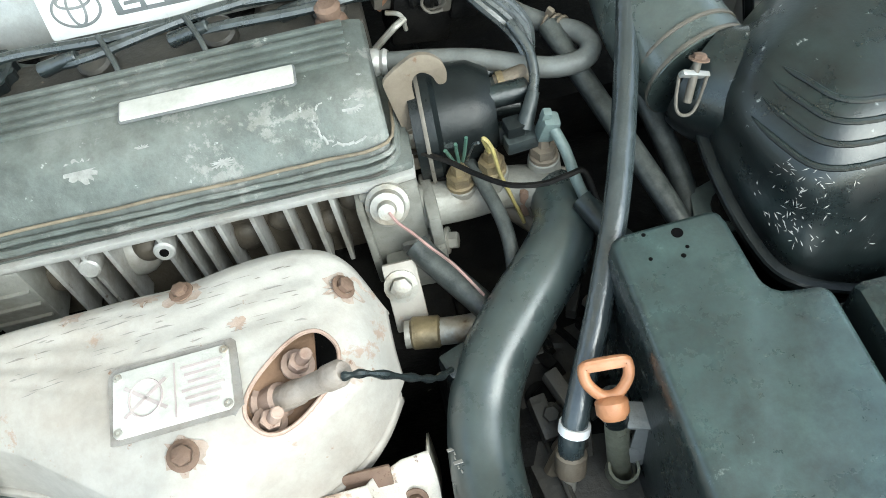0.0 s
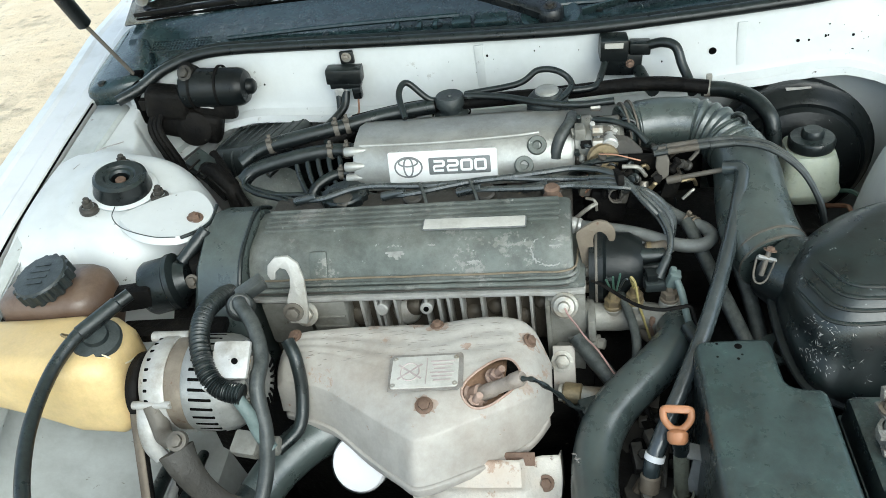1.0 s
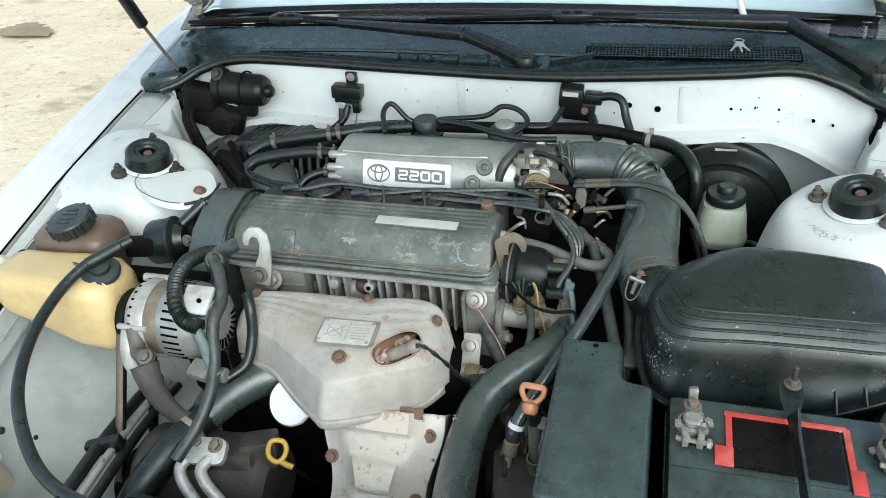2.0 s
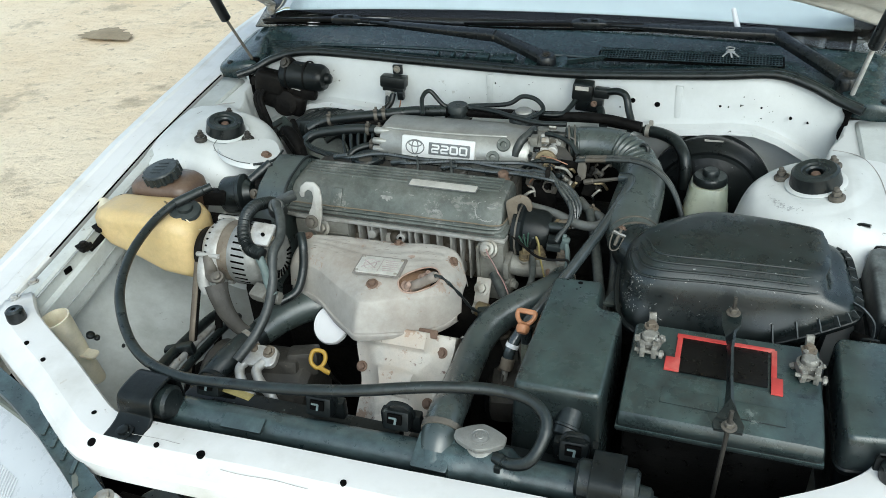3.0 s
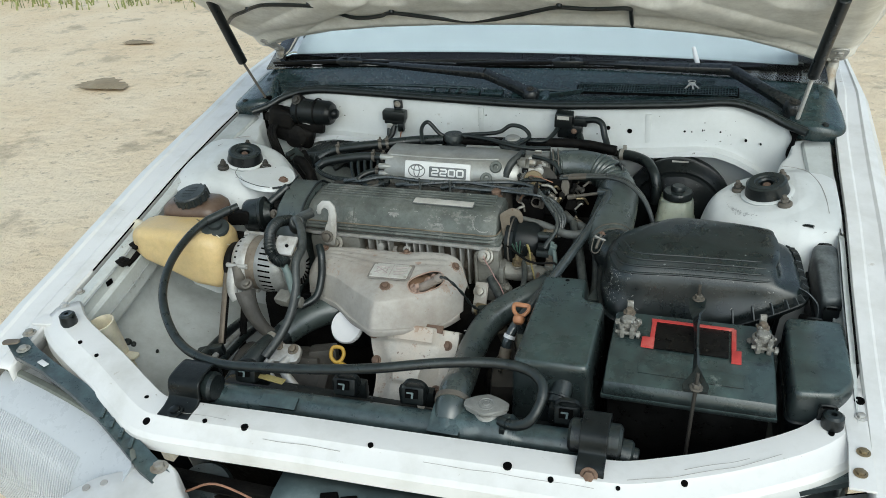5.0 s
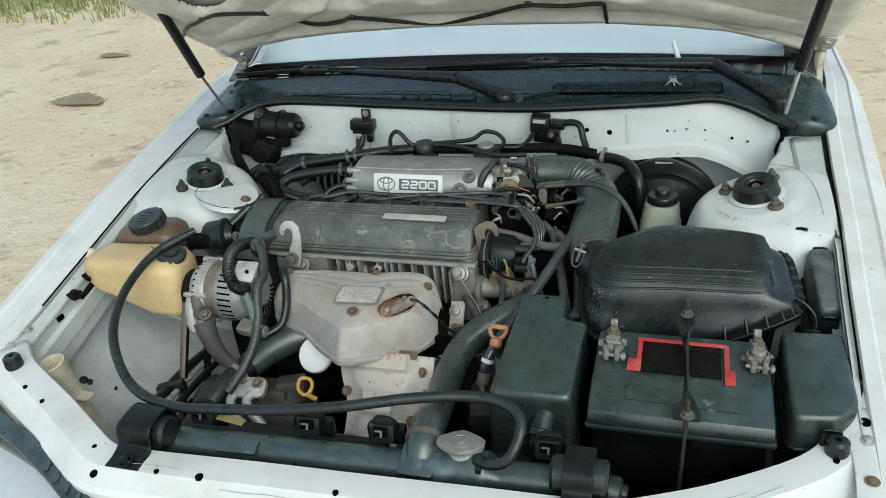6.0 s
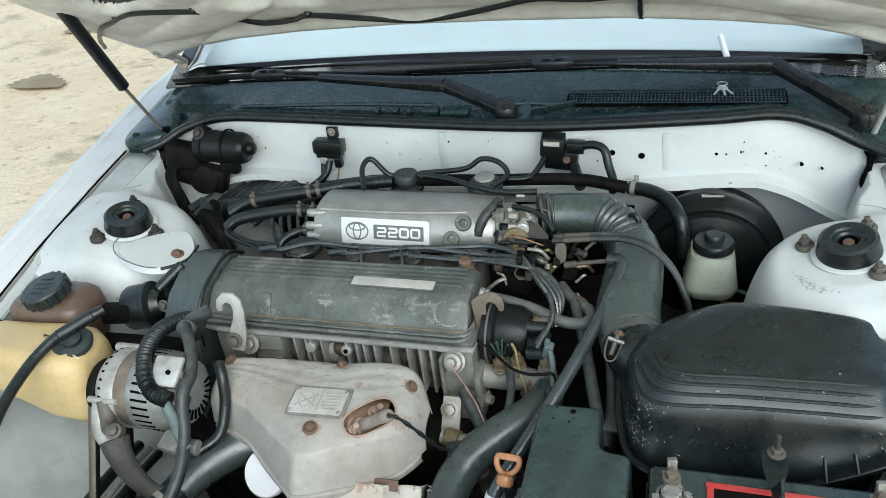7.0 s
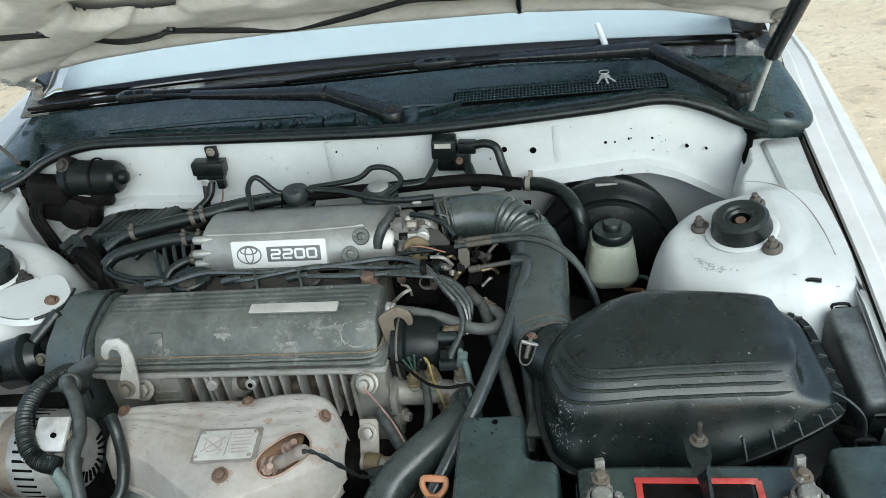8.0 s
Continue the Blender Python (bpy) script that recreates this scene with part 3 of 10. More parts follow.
XE = ([0.50, 0.60, 0.74, 0.80, 0.84, 0.87, 0.93], [0.57, 0.585, 0.585, 0.575, 0.585, 0.602, 0.610])


def turret_top(s, x, y):
    """The height of a suspension turret and of the sheet that joins it to the wing; x outboard."""
    dx, dy = x - TX, y - TY
    r = math.hypot(dx, dy)
    c, q = (dx / r, dy / r) if r > 1e-6 else (1.0, 0.0)
    inb, outb, front, rear = max(0, -c) ** 2, max(0, c) ** 2, max(0, -q) ** 2, max(0, q) ** 2
    length = 0.066 * inb + 0.30 * outb + (0.105 if s < 0 else 0.115) * front + 0.080 * rear
    flat = 0.064 + 0.012 * inb
    d = max(0.0, r - flat)
    crown = 0.8425 + 0.20 * max(-0.075, min(0.05, dx)) + 0.10 * max(-0.08, min(0.08, dy))
    top = crown - 0.30 * (d / length) ** 3 - 0.004 * min(1.0, d / 0.02)
    edge = lerp(*XE, y)
    sheet = lerp(FY, FZI, y) - 0.0065 - 0.16 * max(0, 0.652 - x) - 9.0 * max(0, edge - x) ** 1.15
    sheet -= 26.0 * max(0, (0.60 if s > 0 else 0.575) - y) ** 1.6
    k = 0.007
    a, b = top / k, sheet / k
    m_ = max(a, b)
    return k * (m_ + math.log(math.exp(max(-60, a - m_)) + math.exp(max(-60, b - m_)))) - 0.35 * k


def tower(s):
    """Turret, crown and sheet as one pressed skin."""
    bm = B()
    xs, ys = np.linspace(0.40, 0.672, 92), np.linspace(0.50, 0.922, 122)
    hs_ = [[turret_top(s, x, y) for y in ys] for x in xs]
    vs = {}

    def v(i, j):
        if (i, j) not in vs:
            vs[i, j] = bm.verts.new((s * xs[i], ys[j], max(hs_[i][j], 0.45)))
        return vs[i, j]

    for i in range(len(xs) - 1):
        for j in range(len(ys) - 1):
            if max(hs_[i][j], hs_[i + 1][j], hs_[i][j + 1], hs_[i + 1][j + 1]) > 0.52:
                bm.faces.new((v(i, j), v(i + 1, j), v(i + 1, j + 1), v(i, j + 1)))
    return bm


for s in (-1, 1):
    tw = part("strut_tower", tower(s), BAY, car, "chipped white suspension turret", 60)
    up = Vector((-s * 0.20, -0.10, 1)).normalized()
    side = Vector((1, 0, 0)) - up * up.x
    side.normalize()
    ahead = up.cross(side)
    cc = Vector((s * TX, TY, 0.8425)) if s > 0 else Vector((-0.543, 0.693, 0.8425))
    bm = B()
    lathe(bm, cc, up, [(0, 0.002), (0.012, 0.002), (0.012, 0.019), (0.0145, 0.022), (0.019, 0.022), (0.0215, 0.0245), (0.031, 0.0255), (0.0355, 0.0225), (0.0378, 0.008), (0.0392, 0.004), (0.0395, -0.004)], 40)
    cap = part("strut_cap", bm, RUBBER, tw, "black rubber suspension cap")
    part("cap_lip", lathe(B(), cc, up, [(0.038, -0.003), (0.0445, -0.002), (0.0465, 0.0005), (0.0445, 0.002), (0.039, 0.0022)], 40), BAY, tw, "raised white lip round the cap")
    part("rod_end", rod(B(), cc + up * 0.002, cc + up * 0.018, 0.0072), RUST, tw, "brown strut rod end")
    for a in ((238, 352, 112) if s < 0 else (301, 156, 59)):
        bm = B()
        p = cc + side * 0.0545 * math.cos(radians(a)) + ahead * 0.0545 * math.sin(radians(a))
        lathe(bm, p, up, [(0.0125, -0.004), (0.0125, 0.0015), (0.0095, 0.004), (0.008, 0.0045)], 18)
        hexbolt(bm, p + up * 0.003, up, 0.0072, 0.009, False)
        rod(bm, p + up * 0.010, p + up * 0.018, 0.0042, n=10)
        part("stud_nut", bm, DULLCAST if s > 0 else DARKCAST, tw, "tarnished turret nut")
    part("slot", box(B(), (s * 0.640, 0.872, turret_top(s, 0.640, 0.872) + 0.0005), (0.009, 0.003, 0.0016), (6, 0, 0), 0.0006), DARK, tw, "small dark slot")
    rngs = random.Random(40 + s)
    bm = B()
    for k in range(90 if s > 0 else 10):
        a, rr = radians(rngs.gauss(228, 17)), rngs.gauss(0.074, 0.0025)
        x, y = TX + rr * math.cos(a), TY + rr * math.sin(a)
        w = rngs.uniform(0.0003, 0.0009) * (1.8 if k < 10 else 1)
        ring = []
        for t in range(7):
            qx, qy = x + w * (0.5 + rngs.random()) * math.cos(0.9 * t) * 1.8, y + w * (0.5 + rngs.random()) * math.sin(0.9 * t)
            ring.append(bm.verts.new((s * qx, qy, turret_top(s, qx, qy) + 0.0006)))
        bm.faces.new(ring)
    tagged(part("paint_chips", bm, SCUFF, tw, "grey-blue chips in the turret paint"), kind="stuff")
    for pts in (([(0.585, 0.825), (0.610, 0.812), (0.628, 0.785), (0.643, 0.74), (0.650, 0.69), (0.652, 0.64)],) if s > 0 else ([(0.60, 0.82), (0.625, 0.79), (0.640, 0.74)],)):
        part("seam_line", tube(B(), [(s * x, y, turret_top(s, x, y) + 0.0002) for x, y in pts], 0.0008, 6, 5), PALEINK, tw, "thin pressed seam in the sheet")
    ys = np.linspace(0.30, 0.905, 26)
    part("seam_line", tube(B(), [(s * (lerp(FY, FXI, y) - 0.003), y, lerp(FY, FZI, y) - 0.0002) for y in ys], 0.0016, 6, 1), DARK, car, "dark seam beside the wing")

# pressed lug with a bolt at the front of the turret
bm = B()
lug = [(-0.520, 0.640, 0.838), (-0.500, 0.607, 0.834), (-0.460, 0.592, 0.830), (-0.424, 0.598, 0.826), (-0.402, 0.632, 0.823), (-0.405, 0.665, 0.824), (-0.450, 0.700, 0.830)]
mid = bm.verts.new((-0.462, 0.645, 0.832))
inner = [bm.verts.new(Vector(p) * 0.97 + Vector(mid.co) * 0.03 + Vector((0, 0, 0.0))) for p in smooth_path(lug, 5, closed=True)]
outer = [bm.verts.new(v.co + (v.co - mid.co).normalized() * 0.004 + Vector((0, 0, -0.010))) for v in inner]
for i in range(len(inner)):
    j = (i + 1) % len(inner)
    bm.faces.new((mid, inner[i], inner[j]))
    bm.faces.new((inner[i], outer[i], outer[j], inner[j]))
flap = part("turret_flap", bm, BAY, car, "white pressed lug of the turret", 60)
part("bolt", hexbolt(B(), (-0.421, 0.636, 0.8245), (0.1, -0.1, 1), 0.0075, 0.008), RUST, flap)
part("rolled_edge", tube(B(), [(-0.424, 0.594, 0.826), (-0.408, 0.612, 0.823), (-0.398, 0.634, 0.822), (-0.402, 0.668, 0.823)], 0.0024, 8, 6), RUBBER, flap, "black rubber edge")
part("scribed_wire", tube(B(), [(-0.536, 0.650, 0.8415), (-0.530, 0.628, 0.8395), (-0.505, 0.606, 0.836), (-0.46, 0.592, 0.831), (-0.43, 0.593, 0.828)], 0.0007, 6, 6), DUSTHOSE, flap, "thin dark wire")

# bulkhead, with the pressed shelf along it
FW = 0.953


def bulkhead():
    rows = []
    for x in np.linspace(-0.625, 0.607, 60):
        edge = max(0, abs(x) - 0.50) / 0.15
        fwd = -0.05 * min(1, edge) ** 2
        fold = lerp([-0.64, -0.592, -0.533, -0.481, -0.43, -0.30, -0.05, 0.19, 0.33, 0.42, 0.465, 0.508, 0.562, 0.60], [0.735, 0.755, 0.786, 0.806, 0.815, 0.806, 0.796, 0.803, 0.812, 0.821, 0.821, 0.806, 0.779, 0.765], x)
        top = lerp([-0.62, -0.5, -0.2, 0.15, 0.48, 0.6], [0.885, 0.915, 0.905, 0.90, 0.915, 0.885], x)
        y = FW + fwd
        rows.append([(x, yy, z) for yy, z in ((y + 0.03, top + 0.003), (y + 0.004, top + 0.003), (y, top - 0.004), (y - 0.003, fold + 0.02), (y - 0.008, fold + 0.008), (y - 0.022, fold + 0.002),
                                               (y - 0.024, fold - 0.006), (y + 0.005, fold - 0.016), (y + 0.02, fold - 0.05), (y + 0.03, 0.66), (y + 0.03, 0.35))])
    return loft(B(), rows, cap=False, closed=False)


wall = shell(part("bulkhead", bulkhead(), BAY, car, "white painted bulkhead with dirt specks", 35), 0.003, 1.0)
for x, z, r in ((0.279, 0.857, 0.0055), (0.232, 0.862, 0.005), (0.395, 0.862, 0.0025), (0.468, 0.864, 0.002), (0.52, 0.852, 0.003), (0.47, 0.842, 0.002), (0.55, 0.845, 0.002)):
    bm = lathe(B(), (x, FW - 0.0050 - (0.012 if x > 0.51 else 0), z), (0, -1, 0), [(r * 0.7, -0.004), (r, 0.0008), (0, 0.0008)], 14)
    part("hole_plug", bm, DARK, wall, "small dark hole")
for x in (-0.06, 0.318):
    part("pressed_rib", box(B(), (x, FW - 0.003, 0.862), (0.014, 0.006, 0.07), bev=0.0028), BAY, wall)

rng = random.Random(21)
bm = B()
for i in range(95):
    if i < 70:
        x, z = rng.gauss(0.465, 0.03), rng.gauss(0.84, 0.014)
    else:
        x, z = rng.uniform(-0.45, 0.55), rng.uniform(0.832, 0.895)
    if not (-0.48 < x < 0.50 and 0.832 < z < 0.895):
        continue
    r = 0.0005 + 0.0012 * rng.random() ** 3
    ring = [bm.verts.new((x + r * (0.6 + 0.8 * rng.random()) * math.cos(t), FW - 0.0048, z + 1.3 * r * (0.6 + 0.8 * rng.random()) * math.sin(t))) for t in (0, 1.05, 2.1, 3.14, 4.2, 5.25)]
    bm.faces.new(ring)
tagged(shell(part("paint_chips", bm, GREASE, wall, "small dark paint chips"), 0.0006, 0), kind="stuff")

# side pillars of the bay behind the turrets
for s in (-1, 1):
    bm = B()
    tube(bm, [(s * 0.607, 0.935, 0.89), (s * 0.610, 0.915, 0.875), (s * 0.606, 0.905, 0.845), (s * 0.612, 0.90, 0.82), (s * 0.606, 0.895, 0.80)], lambda u: 0.007 + 0.003 * math.sin(u * 14), 8, 6)
    part("hinge_bracket", bm, DARK, car, "blackened hood strut bracket")

# near-black sheet over the lower bulkhead
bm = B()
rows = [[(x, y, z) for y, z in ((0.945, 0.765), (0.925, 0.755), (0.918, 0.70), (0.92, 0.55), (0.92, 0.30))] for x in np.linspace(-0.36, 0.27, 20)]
shell(part("low_bulkhead_sheet", loft(bm, rows, cap=False, closed=False), DARK, car, "near-black sheet low on the bulkhead"), 0.004)

# rubber seal along the cowl edge
seal_pts = [(-0.625, 0.885, 0.884), (-0.592, 0.905, 0.893), (-0.55, 0.93, 0.912), (-0.48, 0.948, 0.924), (-0.36, 0.95, 0.922), (-0.19, 0.945, 0.917), (0.06, 0.94, 0.911), (0.2, 0.94, 0.914), (0.38, 0.945, 0.922), (0.48, 0.945, 0.930), (0.54, 0.935, 0.918), (0.59, 0.92, 0.898), (0.63, 0.90, 0.888)]
seal = thing("cowl_seal", (0, 0.94, 0.9), "black rubber sealing strip along the bulkhead top", "seal")
part("strip", tube(B(), seal_pts, 0.0085, 10, 8), RUBBER, seal)
part("lip", tube(B(), [(x, y + 0.014, z + 0.002) for x, y, z in seal_pts], 0.006, 8, 8), RUBBER, seal)

# cowl panel under the wipers
def cowl_panel():
    rows = []
    for x in np.linspace(-0.66, 0.66, 50):
        zf = lerp([-0.62, -0.5, -0.2, 0.15, 0.48, 0.62], [0.885, 0.915, 0.907, 0.903, 0.918, 0.888], x)
        c = 1 - (x / 0.7) ** 2
        rows.append([(x, y, z) for y, z in ((0.955, zf - 0.012), (0.962, zf + 0.004), (0.98, zf + 0.007), (1.0 + 0.02 * c, zf + 0.006), (1.035 + 0.035 * c, 0.922), (1.06 + 0.05 * c, 0.929), (1.085 + 0.062 * c, 0.935), (1.092 + 0.064 * c, 0.938))])
    return loft(B(), rows, cap=False, closed=False)


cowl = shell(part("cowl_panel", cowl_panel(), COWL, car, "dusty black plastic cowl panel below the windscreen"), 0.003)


def grille(x0, x1, y0, y1, z0, z1, nx, ny, thick=0.0012):
    bm = B()
    for i in range(nx + 1):
        x = x0 + (x1 - x0) * i / nx
        rod(bm, (x, y0, z0), (x, y1, z1), thick, n=5, bev=0)
    for j in range(ny + 1):
        y, z = y0 + (y1 - y0) * j / ny, z0 + (z1 - z0) * j / ny
        rod(bm, (x0, y, z), (x1, y, z), thick, n=5, bev=0)
    return bm


bm = B()
box(bm, (0.325, 1.022, 0.9255), (0.35, 0.036, 0.004), (12, 0, 1.5), 0.001)
part("vent_recess", bm, DARK, cowl, "black air inlet")
part("vent_grille", grille(0.155, 0.495, 1.004, 1.040, 0.9265, 0.934, 58, 5), COWL, cowl, "black mesh air inlet grille")
part("vent_grille", grille(-0.60, -0.50, 0.985, 1.012, 0.9185, 0.9245, 18, 4), COWL, cowl, "black mesh air inlet grille")
bm = B()
box(bm, (-0.04, 0.985, 0.919), (0.05, 0.03, 0.012), (8, 0, 0), 0.003)
part("cover_plate", bm, COWL, cowl)
for x, y in ((-0.30, 0.985), (-0.12, 0.982), (0.12, 0.985), (0.52, 0.975)):
    part("clip", lathe(B(), (x, y, 0.918), (0, 0, 1), [(0.006, 0), (0.006, 0.004), (0.003, 0.006), (0, 0.006)], 12), RUBBER, cowl)
part("pivot_bowl", lathe(B(), (0.049, 0.988, 0.9165), (0, -0.2, 1), [(0.018, -0.004), (0.030, 0.001), (0.040, 0.0045), (0.044, 0.0035), (0.048, -0.004)], 32), COWL, cowl, "moulded bowl round the wiper pivot")
part("gusset", prism(B(), [(0, 0), (0.07, 0.018), (0.075, 0.024), (0.0, 0.006)], Matrix.Translation((0.095, 0.975, 0.916)) @ Euler((radians(12), 0, radians(6))).to_matrix().to_4x4(), 0.012, 0.002), COWL, cowl, "moulded gusset")
for x, w_ in ((-0.085, 0.03), (-0.125, 0.008), (-0.15, 0.008), (-0.185, 0.008)):
    part("moulded_block", box(B(), (x, 0.985, 0.920), (w_, 0.022, 0.012), (10, 0, 1), 0.003), COWL, cowl)
for x0, x1 in ((-0.47, -0.09), (0.02, 0.14)):
    part("moulded_step", tube(B(), [(x0, 1.005, 0.922), ((x0 + x1) / 2, 1.012, 0.923), (x1, 1.01, 0.922)], 0.004, 8, 5), COWL, cowl)
# corner covers at the hood hinges
for s in (-1, 1):
    out = [(s * x, y) for x, y in ((0.592, 0.965), (0.606, 0.925), (0.650, 0.910), (0.695, 0.918), (0.712, 0.95), (0.708, 1.02), (0.695, 1.10), (0.655, 1.10), (0.615, 1.02))]
    top = lambda x, y, s=s: 0.8925 + 0.18 * (y - 0.90) - 0.022 * max(0, (abs(x) - 0.62) / 0.1) ** 2 - 0.10 * max(0, 0.93 - y) + 0.006 * math.sin(26 * (abs(x) - 0.6))
    part("corner_cover", moulded_box(B(), rounded_poly(out, 0.02), ((-0.001, 0.03), (0.0, 0.012), (0.0015, 0.004), (0.005, 0.0008), (0.012, 0.0), (0.02, 0.0)), top), COWL, cowl, "dusty black plastic hinge cover", 40)
    part("cover_clip", lathe(B(), (s * 0.665, 0.925, top(0.665, 0.925)), (0, 0, 1), [(0.007, -0.002), (0.007, 0.003), (0.003, 0.005), (0, 0.005)], 14), RUBBER, cowl)


def channel(bm, pts, wide, high, up=(0, -0.25, 1)):
    """A pressed arm: a flat-topped channel along straight runs. wide, high: lists, one value a point."""
    ps = [Vector(p) for p in pts]
    rings = []
    for i, p in enumerate(ps):
        d = (ps[min(i + 1, len(ps) - 1)] - ps[max(i - 1, 0)]).normalized()
        n = Vector(up) - d * d.dot(Vector(up))
        n.normalize()
        a = d.cross(n)
        w, h = wide[i] / 2, high[i]
        rings.append([p + a * u * w + n * v * h for u, v in ((-1, -0.4), (-1, 0.35), (-0.82, 0.52), (-0.3, 0.60), (0.3, 0.60), (0.82, 0.52), (1, 0.35), (1, -0.4), (0.86, -0.4), (0.8, 0.25), (-0.8, 0.25), (-0.86, -0.4))])
    return loft(bm, rings)


def wiper(pivot, elbow, head, tip0, tip1, label):
    w = thing("windscreen_wiper", pivot, label, "wiper", "windscreen wipers")
    pv, el, hd = Vector(pivot) + Vector((0, 0, 0.010)), Vector(elbow) + Vector((0, 0, 0.004)), Vector(head) + Vector((0, 0, 0.006))
    d = (hd - el).normalized()
    bm = channel(B(), [pv + (pv - el).normalized() * 0.012, pv, pv.lerp(el, 0.3), pv.lerp(el, 0.8), el + (pv - el).normalized() * 0.004], [0.020, 0.034, 0.028, 0.023, 0.023], [0.008, 0.014, 0.014, 0.016, 0.018])
    part("hinge_arm", bm, WIPER, w, "black pressed pivot arm")
    bm = channel(B(), [el, el + d * 0.03, el.lerp(hd, 0.35), el.lerp(hd, 0.7)], [0.025, 0.024, 0.020, 0.015], [0.018, 0.018, 0.013, 0.010])
    part("arm", bm, WIPER, w, "black pressed channel arm")
    bm = channel(B(), [el.lerp(hd, 0.67), el.lerp(hd, 0.85), hd], [0.009, 0.008, 0.008], [0.005, 0.005, 0.005])
    part("arm_tip", bm, WIPER, w, "narrow black arm end")
    part("hinge_pin", rod(B(), el + Vector((0, -0.013, 0.0)), el + Vector((0, 0.013, 0.003)), 0.005, n=12), DARKCAST, w)
    bm = lathe(B(), Vector(pivot), (0, -0.15, 1), [(0.021, -0.015), (0.020, 0.012), (0.016, 0.019), (0.012, 0.0205), (0, 0.0205)], 24)
    part("pivot", bm, WIPER, w)
    bm = hexbolt(B(), Vector(pivot) + Vector((0, -0.004, 0.020)), (0, -0.1, 1), 0.0065, 0.006, True)
    part("pivot_nut", bm, DARKCAST, w)
    t0, t1 = Vector(tip0), Vector(tip1)
    bd = (t1 - t0).normalized()
    bm = channel(B(), [hd - bd * 0.038, hd - bd * 0.026, hd + bd * 0.022, hd + bd * 0.034], [0.010, 0.020, 0.020, 0.012], [0.008, 0.016, 0.015, 0.008])
    clip = part("blade_clip", bm, WIPER, w, "black moulded blade clip")
    for k in (-0.012, 0.010):
        part("clip_ridge", box(B(), hd + bd * k + Vector((0, -0.004, 0.0105)), (0.014, 0.006, 0.003), (12, 0, math.degrees(math.atan2(bd.y, bd.x))), 0.0008), WIPER, clip)
    bm = channel(B(), [t0, t0.lerp(hd, 0.25), hd - bd * 0.03, hd + bd * 0.03, t1.lerp(hd, 0.25), t1], [0.004, 0.008, 0.010, 0.010, 0.008, 0.004], [0.006, 0.008, 0.009, 0.009, 0.008, 0.006])
    blade = part("blade", bm, BLACKLAB, w, "slim black blade holder")
    bm = B()
    tube(bm, [t0 + Vector((0, 0.004, -0.008)), hd + Vector((0, 0.004, -0.013)), t1 + Vector((0, 0.004, -0.008))], 0.0022, 6, 6)
    part("rubber_edge", bm, DARK, blade)
    return w


wiper((0.049, 0.99, 0.912), (-0.068, 1.024, 0.950), (-0.425, 1.058, 0.959), (-0.65, 1.066, 0.953), (-0.14, 1.068, 0.959), "black windscreen wiper arm resting on the glass")
wiper((0.605, 0.975, 0.908), (0.480, 1.092, 0.953), (0.12, 1.080, 0.963), (-0.15, 1.068, 0.963), (0.45, 1.118, 0.960), "long black windscreen wiper arm resting on the glass")

# windscreen and the dark cabin behind it
def screen(off=0.0):
    rows = []
    for v in np.linspace(0, 1, 14):
        row = []
        for x in np.linspace(-1, 1, 30):
            w = 0.68 - 0.10 * v
            c = 1 - x * x
            row.append((x * w, 1.075 + 0.065 * c + 0.72 * v + 0.02 * c * v, 0.936 + 0.44 * v - 0.05 * v * v + off))
        rows.append(row)
    return loft(B(), rows, cap=False, closed=False)


pane = shell(part("windscreen", screen(), GLASS, car, "clean slanted windscreen glass reflecting the sky"), 0.005)
pane.visible_shadow = False
for s in (-1, 1):
    bm = tube(B(), [(s * 0.685, 1.26, 1.035), (s * 0.655, 1.46, 1.16), (s * 0.60, 1.82, 1.335)], 0.03, 12, 8, flat=0.7)
    part("pillar", bm, WHITE, car, "white windscreen pillar")
bm = B()
loft(bm, [[(x * (0.64 - 0.05 * abs(v)), 1.80 + v * 0.9, 1.335 + 0.05 * (1 - x * x) + 0.03 * math.sin(v * 2.2)) for x in np.linspace(-1, 1, 15)] for v in np.linspace(0, 1, 8)], cap=False, closed=False)
shell(part("roof", bm, WHITE, car), 0.004)
rows = [[(x * w, y, z - 0.02 * x * x) for x in np.linspace(-1, 1, 12)] for y, z, w in ((2.68, 1.385, 0.60), (2.95, 1.20, 0.66), (3.16, 0.955, 0.72))]
shell(part("rear_glass", loft(B(), rows, cap=False, closed=False), CABIN, car, "dark rear glass"), 0.004)
rows = [[(x * w, y, z) for x in np.linspace(-1, 1, 12)] for y, z, w in ((3.14, 0.955, 0.745), (3.40, 0.945, 0.75), (3.66, 0.92, 0.745), (3.74, 0.86, 0.74), (3.77, 0.60, 0.74), (3.74, 0.34, 0.74))]
shell(part("boot", loft(B(), rows, cap=False, closed=False), WHITE, car, "plain white boot"), 0.004)
